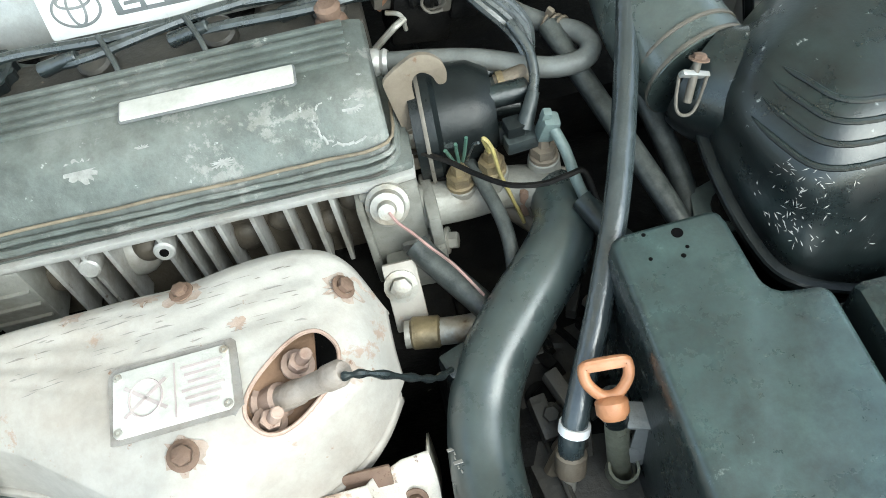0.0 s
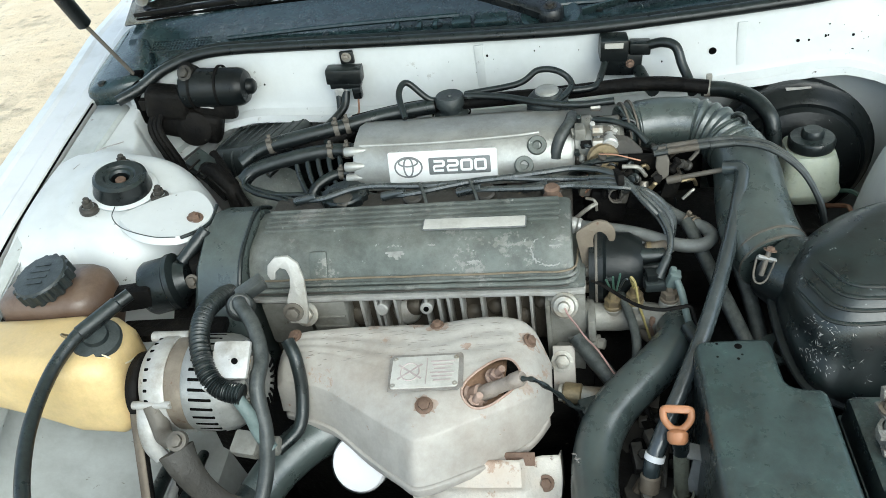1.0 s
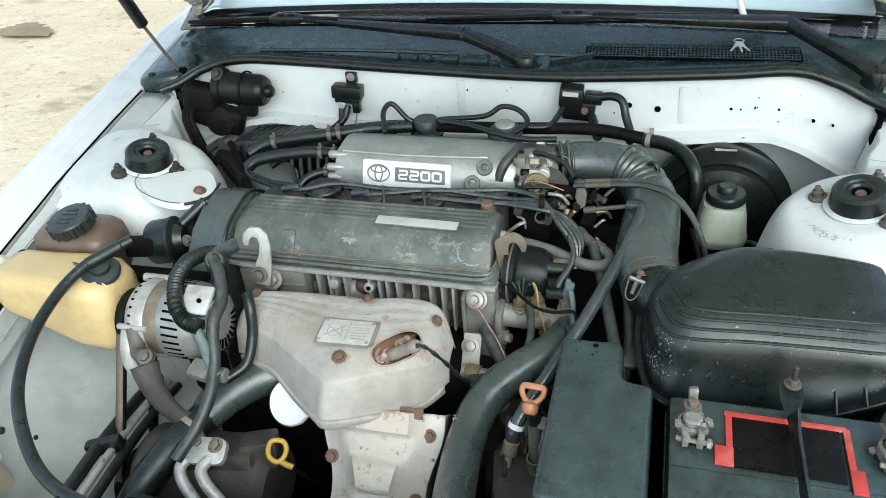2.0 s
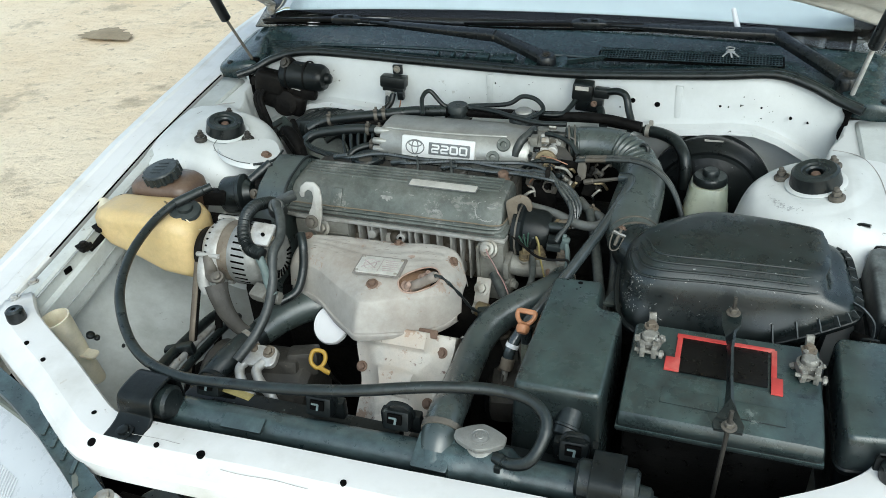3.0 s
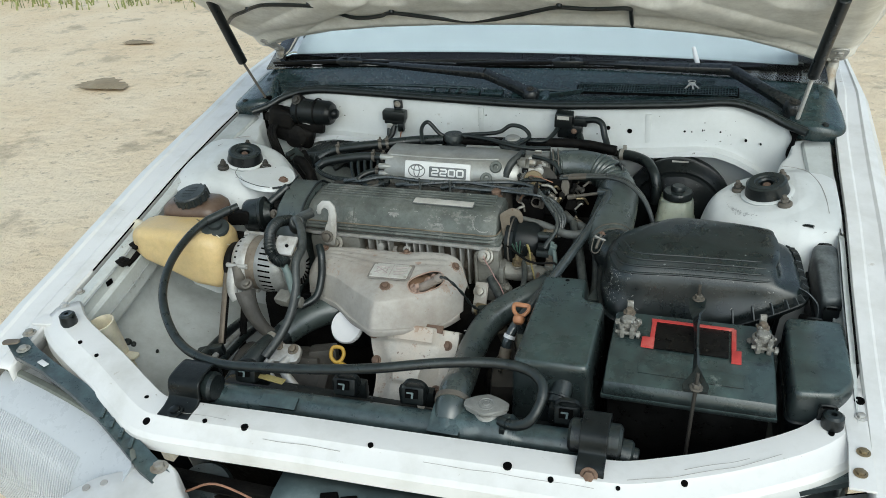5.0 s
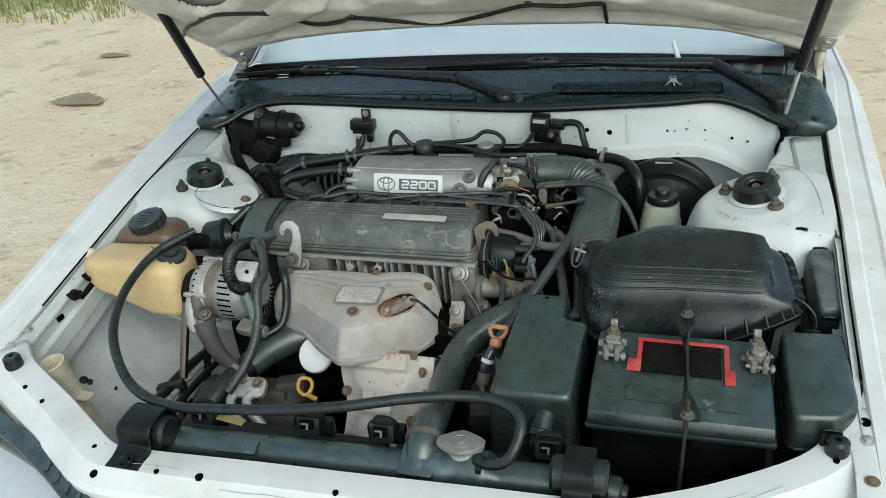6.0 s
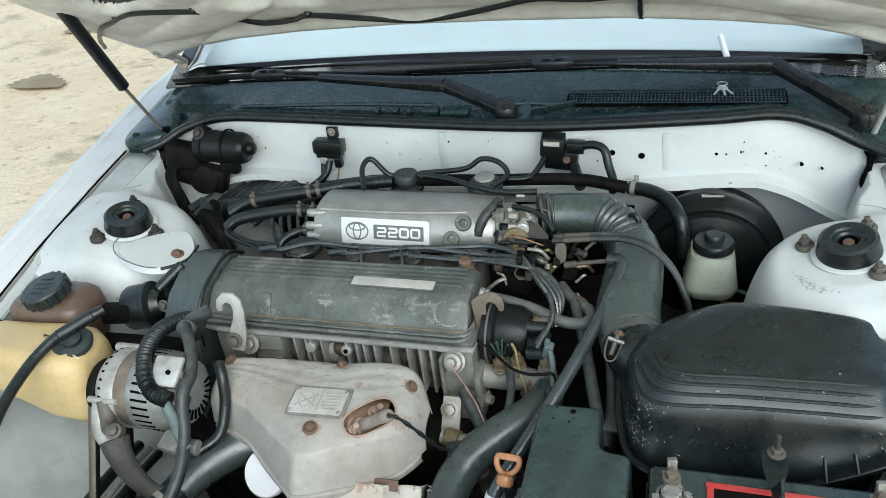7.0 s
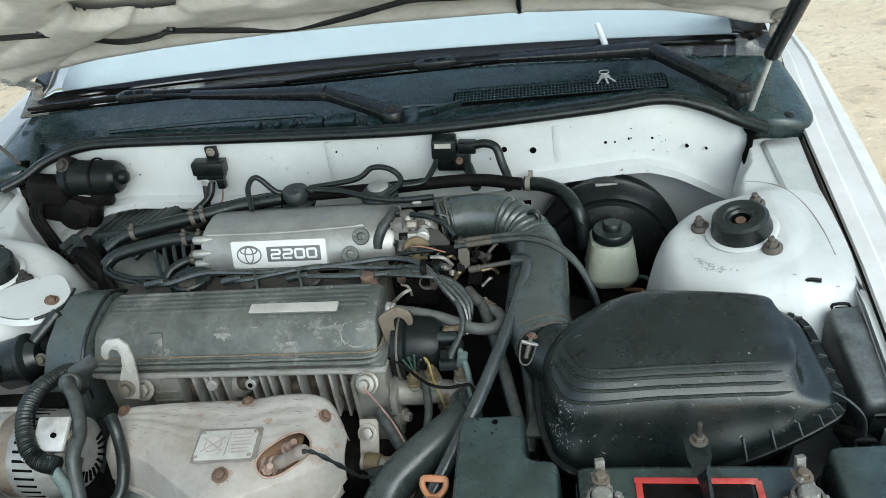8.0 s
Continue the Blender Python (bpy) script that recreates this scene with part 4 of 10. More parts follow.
for s in (-1, 1):
    side = rounded_poly([(1.90, 0.32), (3.68, 0.34), (3.76, 0.56), (3.72, 0.86), (3.05, 0.93), (1.90, 0.92)], 0.06)
    part("body_side", prism(B(), side, Matrix(((0, 0, 1, s * 0.765 - 0.012), (1, 0, 0, 0), (0, 1, 0, 0), (0, 0, 0, 1))), 0.024, 0.006), WHITE, car, "plain white body side")
    part("side_glass", loft(B(), [[(s * 0.745, y0, 0.925), (s * 0.735, y0, 0.925), (s * 0.595, y1, 1.345), (s * 0.605, y1, 1.345)] for y0, y1 in ((1.42, 1.80), (2.3, 2.3), (3.12, 2.70))]), CABIN, car, "dark side glass")
    for y in (0.72, 2.75):
        wh = part("wheel", rod(B(), (s * 0.57, y, 0.30), (s * 0.735, y, 0.30), 0.20, n=32), LENS_BACK, car)
        part("tyre", lathe(B(), (s * 0.56, y, 0.30), (s, 0, 0), [(0.19, 0.0), (0.27, 0.0), (0.298, 0.02), (0.30, 0.05), (0.30, 0.13), (0.298, 0.16), (0.27, 0.18), (0.19, 0.18)], 40), RUBBER, wh, "black tyre")
bm = B()
loft(bm, [[(x, y, 0.90 - 0.03 * (y - 1.1) + 0.02 * math.sin(x * 5)) for x in np.linspace(-0.68, 0.68, 20)] for y in np.linspace(1.12, 1.75, 10)], cap=False, closed=False)
box(bm, (0, 2.6, 0.9), (1.4, 0.02, 0.9))
box(bm, (0, 2.2, 0.45), (1.5, 1.7, 0.02))
cab = thing("dashboard", (0, 1.4, 0.85), "dark dashboard top seen through the windscreen", "dashboard")
part("top", bm, CABIN, cab)

# added pale sheet inside the glass, standing in for the sky's reflection
rows = []
for v in np.linspace(-0.012, 0.9, 10):
    rows.append([(x * (0.63 - 0.10 * v), 1.075 + 0.065 * (1 - x * x) + 0.72 * v + 0.020, 0.928 + 0.44 * v - 0.05 * v * v) for x in np.linspace(-1, 1, 24)])
sky_sheet = thing("sunshade", (0, 1.2, 0.95), "pale blue-grey sheet standing in for sky reflected in the windscreen", "sunshade")
shell(part("sheet", loft(B(), rows, cap=False, closed=False), SKYSHEET, sky_sheet), 0.003)

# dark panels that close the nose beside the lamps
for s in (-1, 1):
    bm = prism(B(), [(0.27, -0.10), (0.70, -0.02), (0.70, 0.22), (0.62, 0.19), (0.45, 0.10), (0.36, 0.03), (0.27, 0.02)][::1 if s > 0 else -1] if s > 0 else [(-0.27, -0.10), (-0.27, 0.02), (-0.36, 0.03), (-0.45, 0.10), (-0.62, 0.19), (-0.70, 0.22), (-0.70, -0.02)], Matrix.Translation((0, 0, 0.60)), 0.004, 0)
    part("nose_panel", bm, DARK, car, "near-black closing panel behind the lamp")

# unseen closing sheet under the bay, added to shut out light from below
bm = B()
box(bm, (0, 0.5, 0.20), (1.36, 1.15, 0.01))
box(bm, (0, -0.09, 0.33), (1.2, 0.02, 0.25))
part("closing_sheet", bm, DARK, car, "unseen black sheet closing the bay underneath")

# ---- hood, raised on its struts ----
HA = radians(31)
HE, HD_, HN = Vector((0, 1.06, 1.047)), Vector((0, -math.cos(HA), math.sin(HA))), Vector((0, math.sin(HA), math.cos(HA)))


def on_hood(x, s, n=0.0):
    crown = 0.012 * (1 - (x / 0.7) ** 2) * min(1, max(0, s + 0.2))
    return HE + Vector((x, 0, 0)) + HD_ * s + HN * (n + crown)


def hood_edge(x):
    return lerp([-0.76, -0.69, -0.61, -0.545, -0.44, -0.30, -0.11, 0.05, 0.263, 0.40, 0.50, 0.58, 0.655, 0.745], [-0.16, -0.125, -0.06, -0.025, 0.018, 0.050, 0.070, 0.072, 0.063, 0.030, -0.008, -0.072, -0.148, -0.165], x)


HL = 1.06


def hood_x(u, s_):
    """u: -1 at one side edge, 1 at the other; the panel narrows towards its nose."""
    t_ = max(0.0, s_ - 0.1)
    return u * (0.722 - 0.07 * t_) + 0.006 - (0.006 if u < 0 else 0) * t_


# pressed openings of the inner panel: corners (x, s) and the roundness of each
OPEN = [
    [(-0.322, 0.300), (-0.315, 0.268), (-0.256, 0.262), (-0.252, 0.249), (-0.200, 0.246), (-0.172, 0.276), (-0.074, 0.288), (-0.062, 0.262), (-0.042, 0.260), (-0.010, 0.286), (0.008, 0.318), (-0.006, 0.345), (-0.14, 0.352), (-0.29, 0.340)],
    [(0.106, 0.318), (0.114, 0.292), (0.130, 0.263), (0.154, 0.292), (0.256, 0.278), (0.267, 0.255), (0.330, 0.253), (0.364, 0.271), (0.405, 0.272), (0.425, 0.300), (0.40, 0.335), (0.25, 0.348), (0.13, 0.345)],
    [(-0.572, 0.44), (-0.580, 0.32), (-0.566, 0.258), (-0.508, 0.250), (-0.436, 0.312), (-0.375, 0.372), (-0.40, 0.44), (-0.50, 0.46)],
    [(0.518, 0.285), (0.552, 0.246), (0.592, 0.240), (0.620, 0.262), (0.622, 0.33), (0.58, 0.40), (0.50, 0.42), (0.47, 0.36)],
    [(-0.30, 0.42), (-0.06, 0.43), (-0.04, 0.50), (-0.07, 0.62), (-0.26, 0.64), (-0.33, 0.55)],
    [(0.08, 0.43), (0.34, 0.42), (0.38, 0.52), (0.30, 0.64), (0.10, 0.63), (0.06, 0.52)],
    [(-0.45, 0.62), (-0.38, 0.66), (-0.36, 0.82), (-0.44, 0.86), (-0.50, 0.74)],
    [(0.40, 0.66), (0.47, 0.62), (0.52, 0.74), (0.46, 0.86), (0.38, 0.82)],
    [(-0.20, 0.72), (0.20, 0.72), (0.22, 0.84), (0.0, 0.90), (-0.22, 0.84)],
]
OUTS = [np.array([(p.x, p.y) for p in smooth_path([(x, y, 0) for x, y in o], 4, closed=True)]) for o in OPEN]
BEAM = ((-0.60, 0.05), (-0.13, 0.40))


def opening_depth(x, s_):
    """Signed distance to the nearest opening's rim, negative inside."""
    best = 1.0
    for o in OUTS:
        lo, hi = o.min(0), o.max(0)
        if x < lo[0] - 0.04 or x > hi[0] + 0.04 or s_ < lo[1] - 0.04 or s_ > hi[1] + 0.04:
            continue
        a, b = o, np.roll(o, -1, 0)
        d = b - a
        t_ = np.clip(((x - a[:, 0]) * d[:, 0] + (s_ - a[:, 1]) * d[:, 1]) / (d ** 2).sum(1), 0, 1)
        dist = np.hypot(a[:, 0] + t_ * d[:, 0] - x, a[:, 1] + t_ * d[:, 1] - s_).min()
        cross = ((a[:, 1] > s_) != (b[:, 1] > s_)) & (x < a[:, 0] + (s_ - a[:, 1]) / np.where(abs(d[:, 1]) < 1e-9, 1e-9, d[:, 1]) * d[:, 0])
        best = min(best, -dist if cross.sum() % 2 else dist)
    return best


def hood_inner():
    bm = B()
    us, qs = np.linspace(-1, 1, 230), np.concatenate([np.linspace(0, 0.42, 130), np.linspace(0.43, 1, 60)])
    grid, depth = [], []
    for u in us:
        col, dep = [], []
        x0 = hood_x(u, 0)
        e = hood_edge(x0)
        for q in qs:
            s_ = e + 0.008 + (HL - e) * q
            x = hood_x(u, s_)
            o = opening_depth(x, s_)
            n = -0.024 + 0.016 * max(0.0, 1 - max(0.0, o) / 0.022) ** 2
            away = (HL - e) * q
            n += 0.020 * max(0.0, 1 - away / 0.035) ** 2 - 0.007 * math.exp(-((away - 0.060) / 0.016) ** 2) + 0.003 * math.exp(-((away - 0.10) / 0.014) ** 2)
            n += 0.018 * max(0.0, 1 - (1 - abs(u)) / 0.055) ** 2
            for (xa, sa), (xb, sb) in (BEAM, ((0.60, 0.05), (0.13, 0.40))):
                t_ = ((x - xa) * (xb - xa) + (s_ - sa) * (sb - sa)) / ((xb - xa) ** 2 + (sb - sa) ** 2)
                if -0.05 < t_ < 1.3 and o > 0:
                    w = abs((x - xa) * (sb - sa) - (s_ - sa) * (xb - xa)) / math.hypot(xb - xa, sb - sa)
                    n -= 0.009 * max(0.0, 1 - (w / 0.045) ** 4) * min(1.0, o / 0.012) * min(1.0, (t_ + 0.05) * 6)
            col.append(bm.verts.new(on_hood(x, s_, n)))
            dep.append(o)
        grid.append(col)
        depth.append(dep)
    for i in range(len(us) - 1):
        for j in range(len(qs) - 1):
            if sum((depth[i][j], depth[i + 1][j], depth[i][j + 1], depth[i + 1][j + 1])) > -0.002:
                bm.faces.new((grid[i][j], grid[i + 1][j], grid[i + 1][j + 1], grid[i][j + 1]))
    for v in [v for v in bm.verts if not v.link_faces]:
        bm.verts.remove(v)
    # ragged grid steps along the rims are drawn onto the rims' outlines
    for v in bm.verts:
        if v.is_boundary:
            q = v.co - HE
            x, s_ = q.x, q.dot(HD_)
            for o in OUTS:
                d = np.hypot(o[:, 0] - x, o[:, 1] - s_)
                k = int(d.argmin())
                if d[k] < 0.012:
                    a, b = o[k], o[(k + 1) % len(o)] if d[(k + 1) % len(o)] < d[k - 1] else o[k - 1]
                    w = b - a
                    t_ = float(np.clip(((x - a[0]) * w[0] + (s_ - a[1]) * w[1]) / (w ** 2).sum(), 0, 1))
                    v.co += Vector((1, 0, 0)) * (a[0] + t_ * w[0] - x) + HD_ * (a[1] + t_ * w[1] - s_)
                    break
    return bm


hood = thing("hood", HE, "raised white car hood with a cream pressed underside", "hood")
shell(part("inner_panel", hood_inner(), CREAM, hood, "cream inner panel with pressed openings", 60), 0.0015)
for x, s_, r in ((-0.440, 0.219, 0.009), (-0.497, 0.162, 0.003), (-0.244, 0.121, 0.010), (0.472, 0.223, 0.009), (0.509, 0.173, 0.004), (0.235, 0.107, 0.003)):
    part("hole", lathe(B(), on_hood(x, s_, -0.0235), -HN, [(r, -0.004), (r * 1.0, 0.0012), (0, 0.0012)], 16), DARK, hood, "small dark hole in the inner panel")
bm = B()
loft(bm, [[on_hood(hood_x(u * 1.012, hood_edge(hood_x(u, 0)) + HL * q), hood_edge(hood_x(u, 0)) + (HL - hood_edge(hood_x(u, 0))) * q, 0.004) for u in np.linspace(-1, 1, 60)] for q in np.linspace(0, 1, 24)], cap=False, closed=False)
shell(part("outer_skin", bm, WHITE, hood, "white outer skin"), 0.002)
bm = B()
cable = [(-0.735, 0.045), (-0.700, 0.10), (-0.64, 0.17), (-0.585, 0.208), (-0.540, 0.238), (-0.499, 0.250), (-0.41, 0.242), (-0.377, 0.225), (-0.340, 0.168), (-0.305, 0.162), (-0.262, 0.176), (-0.231, 0.193), (-0.154, 0.166), (-0.086, 0.144), (-0.029, 0.150), (0.040, 0.180), (0.095, 0.212), (0.137, 0.230), (0.200, 0.220), (0.268, 0.226), (0.274, 0.20), (0.273, 0.16), (0.273, 0.125)]
tube(bm, [on_hood(x, s, -0.029) for x, s in cable], 0.0042, 8, 6)
part("washer_tube", bm, RUBBER, hood, "black washer tube clipped to the underside")
for x, s in ((-0.231, 0.198), (0.137, 0.236), (0.273, 0.118), (-0.568, 0.222), (-0.405, 0.246)):
    bm = B()
    lathe(bm, on_hood(x, s, -0.018), -HN, [(0.011, 0), (0.011, 0.004), (0.006, 0.008), (0.005, 0.013), (0, 0.014)], 12)
    part("clip", bm, RUBBER, hood, "black plastic tube clip")
for s_ in (-1, 1):
    bm = B()
    hx = 0.69 if s_ > 0 else -0.66
    tube(bm, [(hx - 0.006 * s_, 1.08, 0.90), (hx - 0.004 * s_, 1.115, 0.945), (hx, 1.125, 0.965), on_hood(hx, -0.095, -0.026), on_hood(hx, -0.03, -0.026)], 0.011, 8, 6, flat=0.45)
    hinge = part("hinge", bm, STEEL, hood, "steel hood hinge arm")
    bm = B()
    prism(bm, rounded(0.036, 0.085, 0.014), Matrix.Translation(on_hood(hx, -0.055, -0.030)) @ Euler((-HA, 0, 0)).to_matrix().to_4x4(), 0.004, 0.001)
    part("plate", bm, CASTALT, hinge, "pale hinge plate")
    for q in (-0.08, -0.03):
        part("bolt", hexbolt(B(), on_hood(hx, q, -0.030), -HN, 0.008, 0.006), CASTALT, hinge)

for s_, foot, joint, head in ((-1, (-0.612, 0.945, 0.89), (-0.638, 0.905, 1.002), (-0.645, 0.815, 1.200)), (1, (0.612, 0.95, 0.885), (0.624, 0.905, 1.003), (0.636, 0.775, 1.178))):
    st = thing("gas_strut", foot, "black gas strut with a chrome rod holding the hood up", "gas strut", "hood gas struts")
    part("rod", rod(B(), foot, joint, 0.0032 if s_ < 0 else 0.0042, n=12), DULLCAST if s_ < 0 else ALLOY, st, "thin piston rod")
    part("cylinder", rod(B(), joint, head, 0.0115, n=18), RUBBER, st, "black strut cylinder")
    bm = B()
    box(bm, foot, (0.02, 0.016, 0.03), bev=0.004)
    part("ball_joint", bm, DARK, st)
    bm = B()
    rod(bm, Vector(head) + Vector((0, 0, -0.004)), Vector(head) + HN * 0.02, 0.011, n=12)
    part("end_socket", bm, STEEL, st)

# ---- front crossmember ----
CM = [(-0.66, 0.195, 0.753), (-0.60, 0.146, 0.750), (-0.485, 0.087, 0.741), (-0.40, 0.040, 0.733), (-0.355, 0.017, 0.729), (-0.32, 0.010, 0.728), (-0.25, 0.011, 0.728), (-0.10, 0.018, 0.728), (0.05, 0.024, 0.727), (0.20, 0.031, 0.726), (0.32, 0.036, 0.725), (0.37, 0.042, 0.724), (0.42, 0.062, 0.722), (0.50, 0.098, 0.723), (0.60, 0.150, 0.735), (0.648, 0.20, 0.745), (0.665, 0.26, 0.755)]


def crossmember():
    path = smooth_path(CM, 4)
    rows = []
    for i, p in enumerate(path):
        d = (path[min(i + 1, len(path) - 1)] - path[max(i - 1, 0)])
        d.z = 0
        d.normalize()
        n = Vector((-d.y, d.x, 0))
        rows.append([p + n * o + Vector((0, 0, h)) for o, h in ((0.034, -0.05), (0.037, -0.005), (0.034, 0.0), (0.01, 0.001), (-0.006, -0.001), (-0.011, -0.005), (-0.030, -0.015), (-0.036, -0.022), (-0.037, -0.042), (-0.028, -0.052))])
    return loft(B(), rows, cap=False, closed=False)


cross = thing("front_crossmember", (0, 0.01, 0.66), "white painted radiator support beam with small holes", "crossmember")
shell(part("beam", crossmember(), WHITE, cross, "", 14), 0.0025)
for x, o, r in ((-0.174, -0.004, 0.0055), (-0.24, -0.003, 0.0035), (0.021, -0.003, 0.004), (0.215, -0.004, 0.006), (0.274, -0.012, 0.004), (0.441, -0.012, 0.0045), (0.582, -0.006, 0.0045), (-0.36, 0.014, 0.0035), (-0.335, -0.018, 0.006), (-0.50, 0.0, 0.0035), (-0.55, -0.004, 0.0035), (0.622, 0.0, 0.004), (0.36, -0.012, 0.003)):
    y, z = lerp([p[0] for p in CM], [p[1] for p in CM], x) + o, lerp([p[0] for p in CM], [p[2] for p in CM], x)
    bm = lathe(B(), (x, y, z + (0.0008 if o > -0.005 else (-0.0045 if o > -0.015 else -0.0085))), (0, 0 if o > -0.01 else -0.4, 1), [(r, -0.003), (r, 0.0012), (r * 0.6, 0.0012), (0, 0.0004)], 14)
    part("hole", bm, DARK, cross, "small dark drilled hole")
for x0, x1, o in ((0.37, 0.56, -0.002), (0.10, 0.33, -0.014), (-0.14, -0.02, -0.016), (-0.30, -0.21, 0.006), (0.44, 0.52, 0.008)):
    pts = [(x, lerp([q[0] for q in CM], [q[1] for q in CM], x) + o + 0.001 * math.sin(70 * x), lerp([q[0] for q in CM], [q[2] for q in CM], x) + (0.001 if o > -0.005 else -0.0062)) for x in np.linspace(x0, x1, 8)]
    part("scratch", tube(B(), pts, 0.0004, 5, 3), PALEINK, cross, "thin brown scratch")
for x, y, z in ((-0.604, 0.156, 0.749), (0.624, 0.188, 0.738)):
    bs = thing("rubber_buffer", (x, y, z), "black rubber hood buffer on the crossmember", "rubber buffer", "hood buffers")
    part("body", lathe(B(), (x, y, z), (0, 0, 1), [(0.013, 0), (0.0145, 0.005), (0.0135, 0.02), (0.010, 0.023), (0.004, 0.0225), (0.004, 0.017), (0, 0.017)], 20), RUBBER, bs)
for x, y, z in ((0.661, 0.207, 0.745), (0.657, 0.146, 0.737), (0.650, 0.112, 0.732), (-0.655, 0.245, 0.752), (-0.652, 0.20, 0.752)):
    part("bolt", hexbolt(B(), (x, y, z + 0.002), (0, 0, 1), 0.0056, 0.005), BRASS if y < 0.2 else ALLOY, cross, "tarnished bolt")
for s in (-1, 1):
    bm = B()
    if s < 0:
        prism(bm, [(-0.020, -0.055), (0.018, -0.05), (0.026, 0.07), (-0.022, 0.085)], Matrix.Translation((s * 0.666, 0.205, 0.7385)), 0.005, 0.0015)
    else:
        tilt = Matrix.Translation((0.655, 0.18, 0.738)) @ Euler((math.atan(0.14), 0, 0)).to_matrix().to_4x4()
        prism(bm, [(-0.020, -0.092), (0.012, -0.092), (0.014, 0.06), (0.013, 0.115), (0.004, 0.085), (-0.008, 0.058), (-0.016, 0.03), (-0.014, -0.02)], tilt, 0.005, 0.0015)
    part("end_plate", bm, WHITE, cross)
part("hole", lathe(B(), (0.662, 0.236, 0.7505), (0, -0.14, 1), [(0.007, 0), (0.0068, 0.0022), (0.0045, 0.0022), (0.004, 0.0008), (0, 0.0008)], 16), DARK, cross, "dark bolt hole")

# ---- front end, below the crossmember ----
for s in (-1, 1):
    hl = thing("headlamp", (s * 0.50, 0.0, 0.55), "hazy fluted headlamp unit in the front corner", "headlamp", "headlamps")
    rows, fl_, strip = [], B(), []
    for u in np.linspace(0, 1, 16):
        x, yg = (s * (0.325 + 0.375 * u), -0.062 + 0.145 * u ** 0.62) if s < 0 else (s * (0.30 + 0.40 * u), -0.012 + 0.122 * u)
        rows.append([(x, yg + 0.034 - 0.022 * math.sin(math.pi * u) ** 2, 0.682), (x, yg + 0.010, 0.690), (x, yg - 0.002, 0.6905), (x, yg - 0.045, 0.677), (x, yg - 0.085, 0.650), (x, yg - 0.115, 0.605), (x, yg - 0.120, 0.53), (x, yg + 0.03, 0.52)])
        strip.append([(x, yg + a, 0.6905 + h) for a, h in ((0.009, -0.006), (0.008, 0.004), (0.004, 0.0055), (-0.003, 0.005), (-0.005, -0.002))])
    part("housing", loft(B(), rows), LENS_BACK, hl, "hazy lamp lens and housing")
    for i in range(44):
        u = 0.30 + 0.68 * i / 43
        x, yg = (s * (0.325 + 0.375 * u), -0.062 + 0.145 * u ** 0.62) if s < 0 else (s * (0.30 + 0.40 * u), -0.012 + 0.122 * u)
        tube(fl_, [(x, yg - 0.060, 0.669), (x, yg - 0.086, 0.650), (x, yg - 0.116, 0.605), (x, yg - 0.121, 0.54)], 0.0008, 5, 3)
    tagged(part("fluting", fl_, LENS_BACK, hl, "ribbed clear lens"), kind="stuff")
    part("gasket", loft(B(), strip, cap=False, closed=False), SAGE, hl, "pale grey-green rubber gasket")
    bar = thing("lamp_bracket", (s * 0.47, 0.02, 0.70), "black steel lamp support bracket beside the crossmember", "bracket", "lamp brackets")
    bm = B()
    rows = []
    for x, y, z, w in (((0.685, 0.11, 0.735, 0.016), (0.645, 0.087, 0.730, 0.018), (0.58, 0.066, 0.725, 0.013), (0.495, 0.036, 0.718, 0.014), (0.42, 0.002, 0.708, 0.013), (0.354, -0.032, 0.698, 0.013), (0.30, -0.06, 0.688, 0.015), (0.272, -0.072, 0.682, 0.014)) if s < 0 else ((0.69, 0.155, 0.72, 0.016), (0.647, 0.138, 0.71, 0.017), (0.544, 0.10, 0.69, 0.015), (0.437, 0.058, 0.678, 0.014), (0.35, 0.005, 0.67, 0.013))):
        d = Vector((0.55, 0.84, 0))
        rows.append([(s * x + s * a * -0.55, y + a * 0.84, z + h) for a, h in ((-w, -0.006), (-w, 0.003), (-w * .7, 0.0), (w * .7, 0.0), (w, 0.003), (w, -0.006))])
    part("arm", loft(bm, rows), RADTANK, bar)
    if s < 0:
        for k in range(4):
            part("rib", box(B(), (-0.425 + 0.026 * k, 0.004 - 0.0128 * k, 0.7105 - 0.0035 * k), (0.006, 0.022, 0.004), (0, 8, 24), 0.0015), RADTANK, bar, "raised cross rib")
        part("tab", prism(B(), rounded(0.030, 0.014, 0.006), Matrix.Translation((-0.684, 0.098, 0.738)) @ Euler((0, 0, radians(18))).to_matrix().to_4x4(), 0.003, 0.001), TAN, bar, "rusty slotted tab")
        part("bolt", hexbolt(B(), (-0.664, 0.122, 0.744), (0, 0, 1), 0.0075, 0.007), STEEL, bar)
    bm = B()
    box(bm, (-0.595, 0.071, 0.7285), (0.022, 0.009, 0.002), (0, 0, -20), 0.0005) if s < 0 else box(bm, (0.54, 0.098, 0.691), (0.05, 0.012, 0.002), (0, -8, 22), 0.0005)
    part("sticker", bm, PLATE, bar, "small white sticker")
    for x, y, z in (((0.655, 0.093, 0.732),) if s < 0 else ((0.66, 0.142, 0.713),)):
        part("bolt", hexbolt(B(), (s * x, y, z), (0, 0, 1), 0.0075, 0.006), STEEL, bar)

head_panel = thing("header_panel", (-0.30, -0.1, 0.55), "white front header panel beside the grille opening", "panel")
top = [(-0.395, -0.118), (-0.372, -0.088), (-0.335, -0.068), (-0.305, -0.046), (-0.282, -0.040), (-0.262, -0.050), (-0.240, -0.075), (-0.205, -0.105), (-0.190, -0.16), (-0.24, -0.20), (-0.36, -0.19), (-0.41, -0.155)]
ro = rounded_poly(top, 0.012, 3)
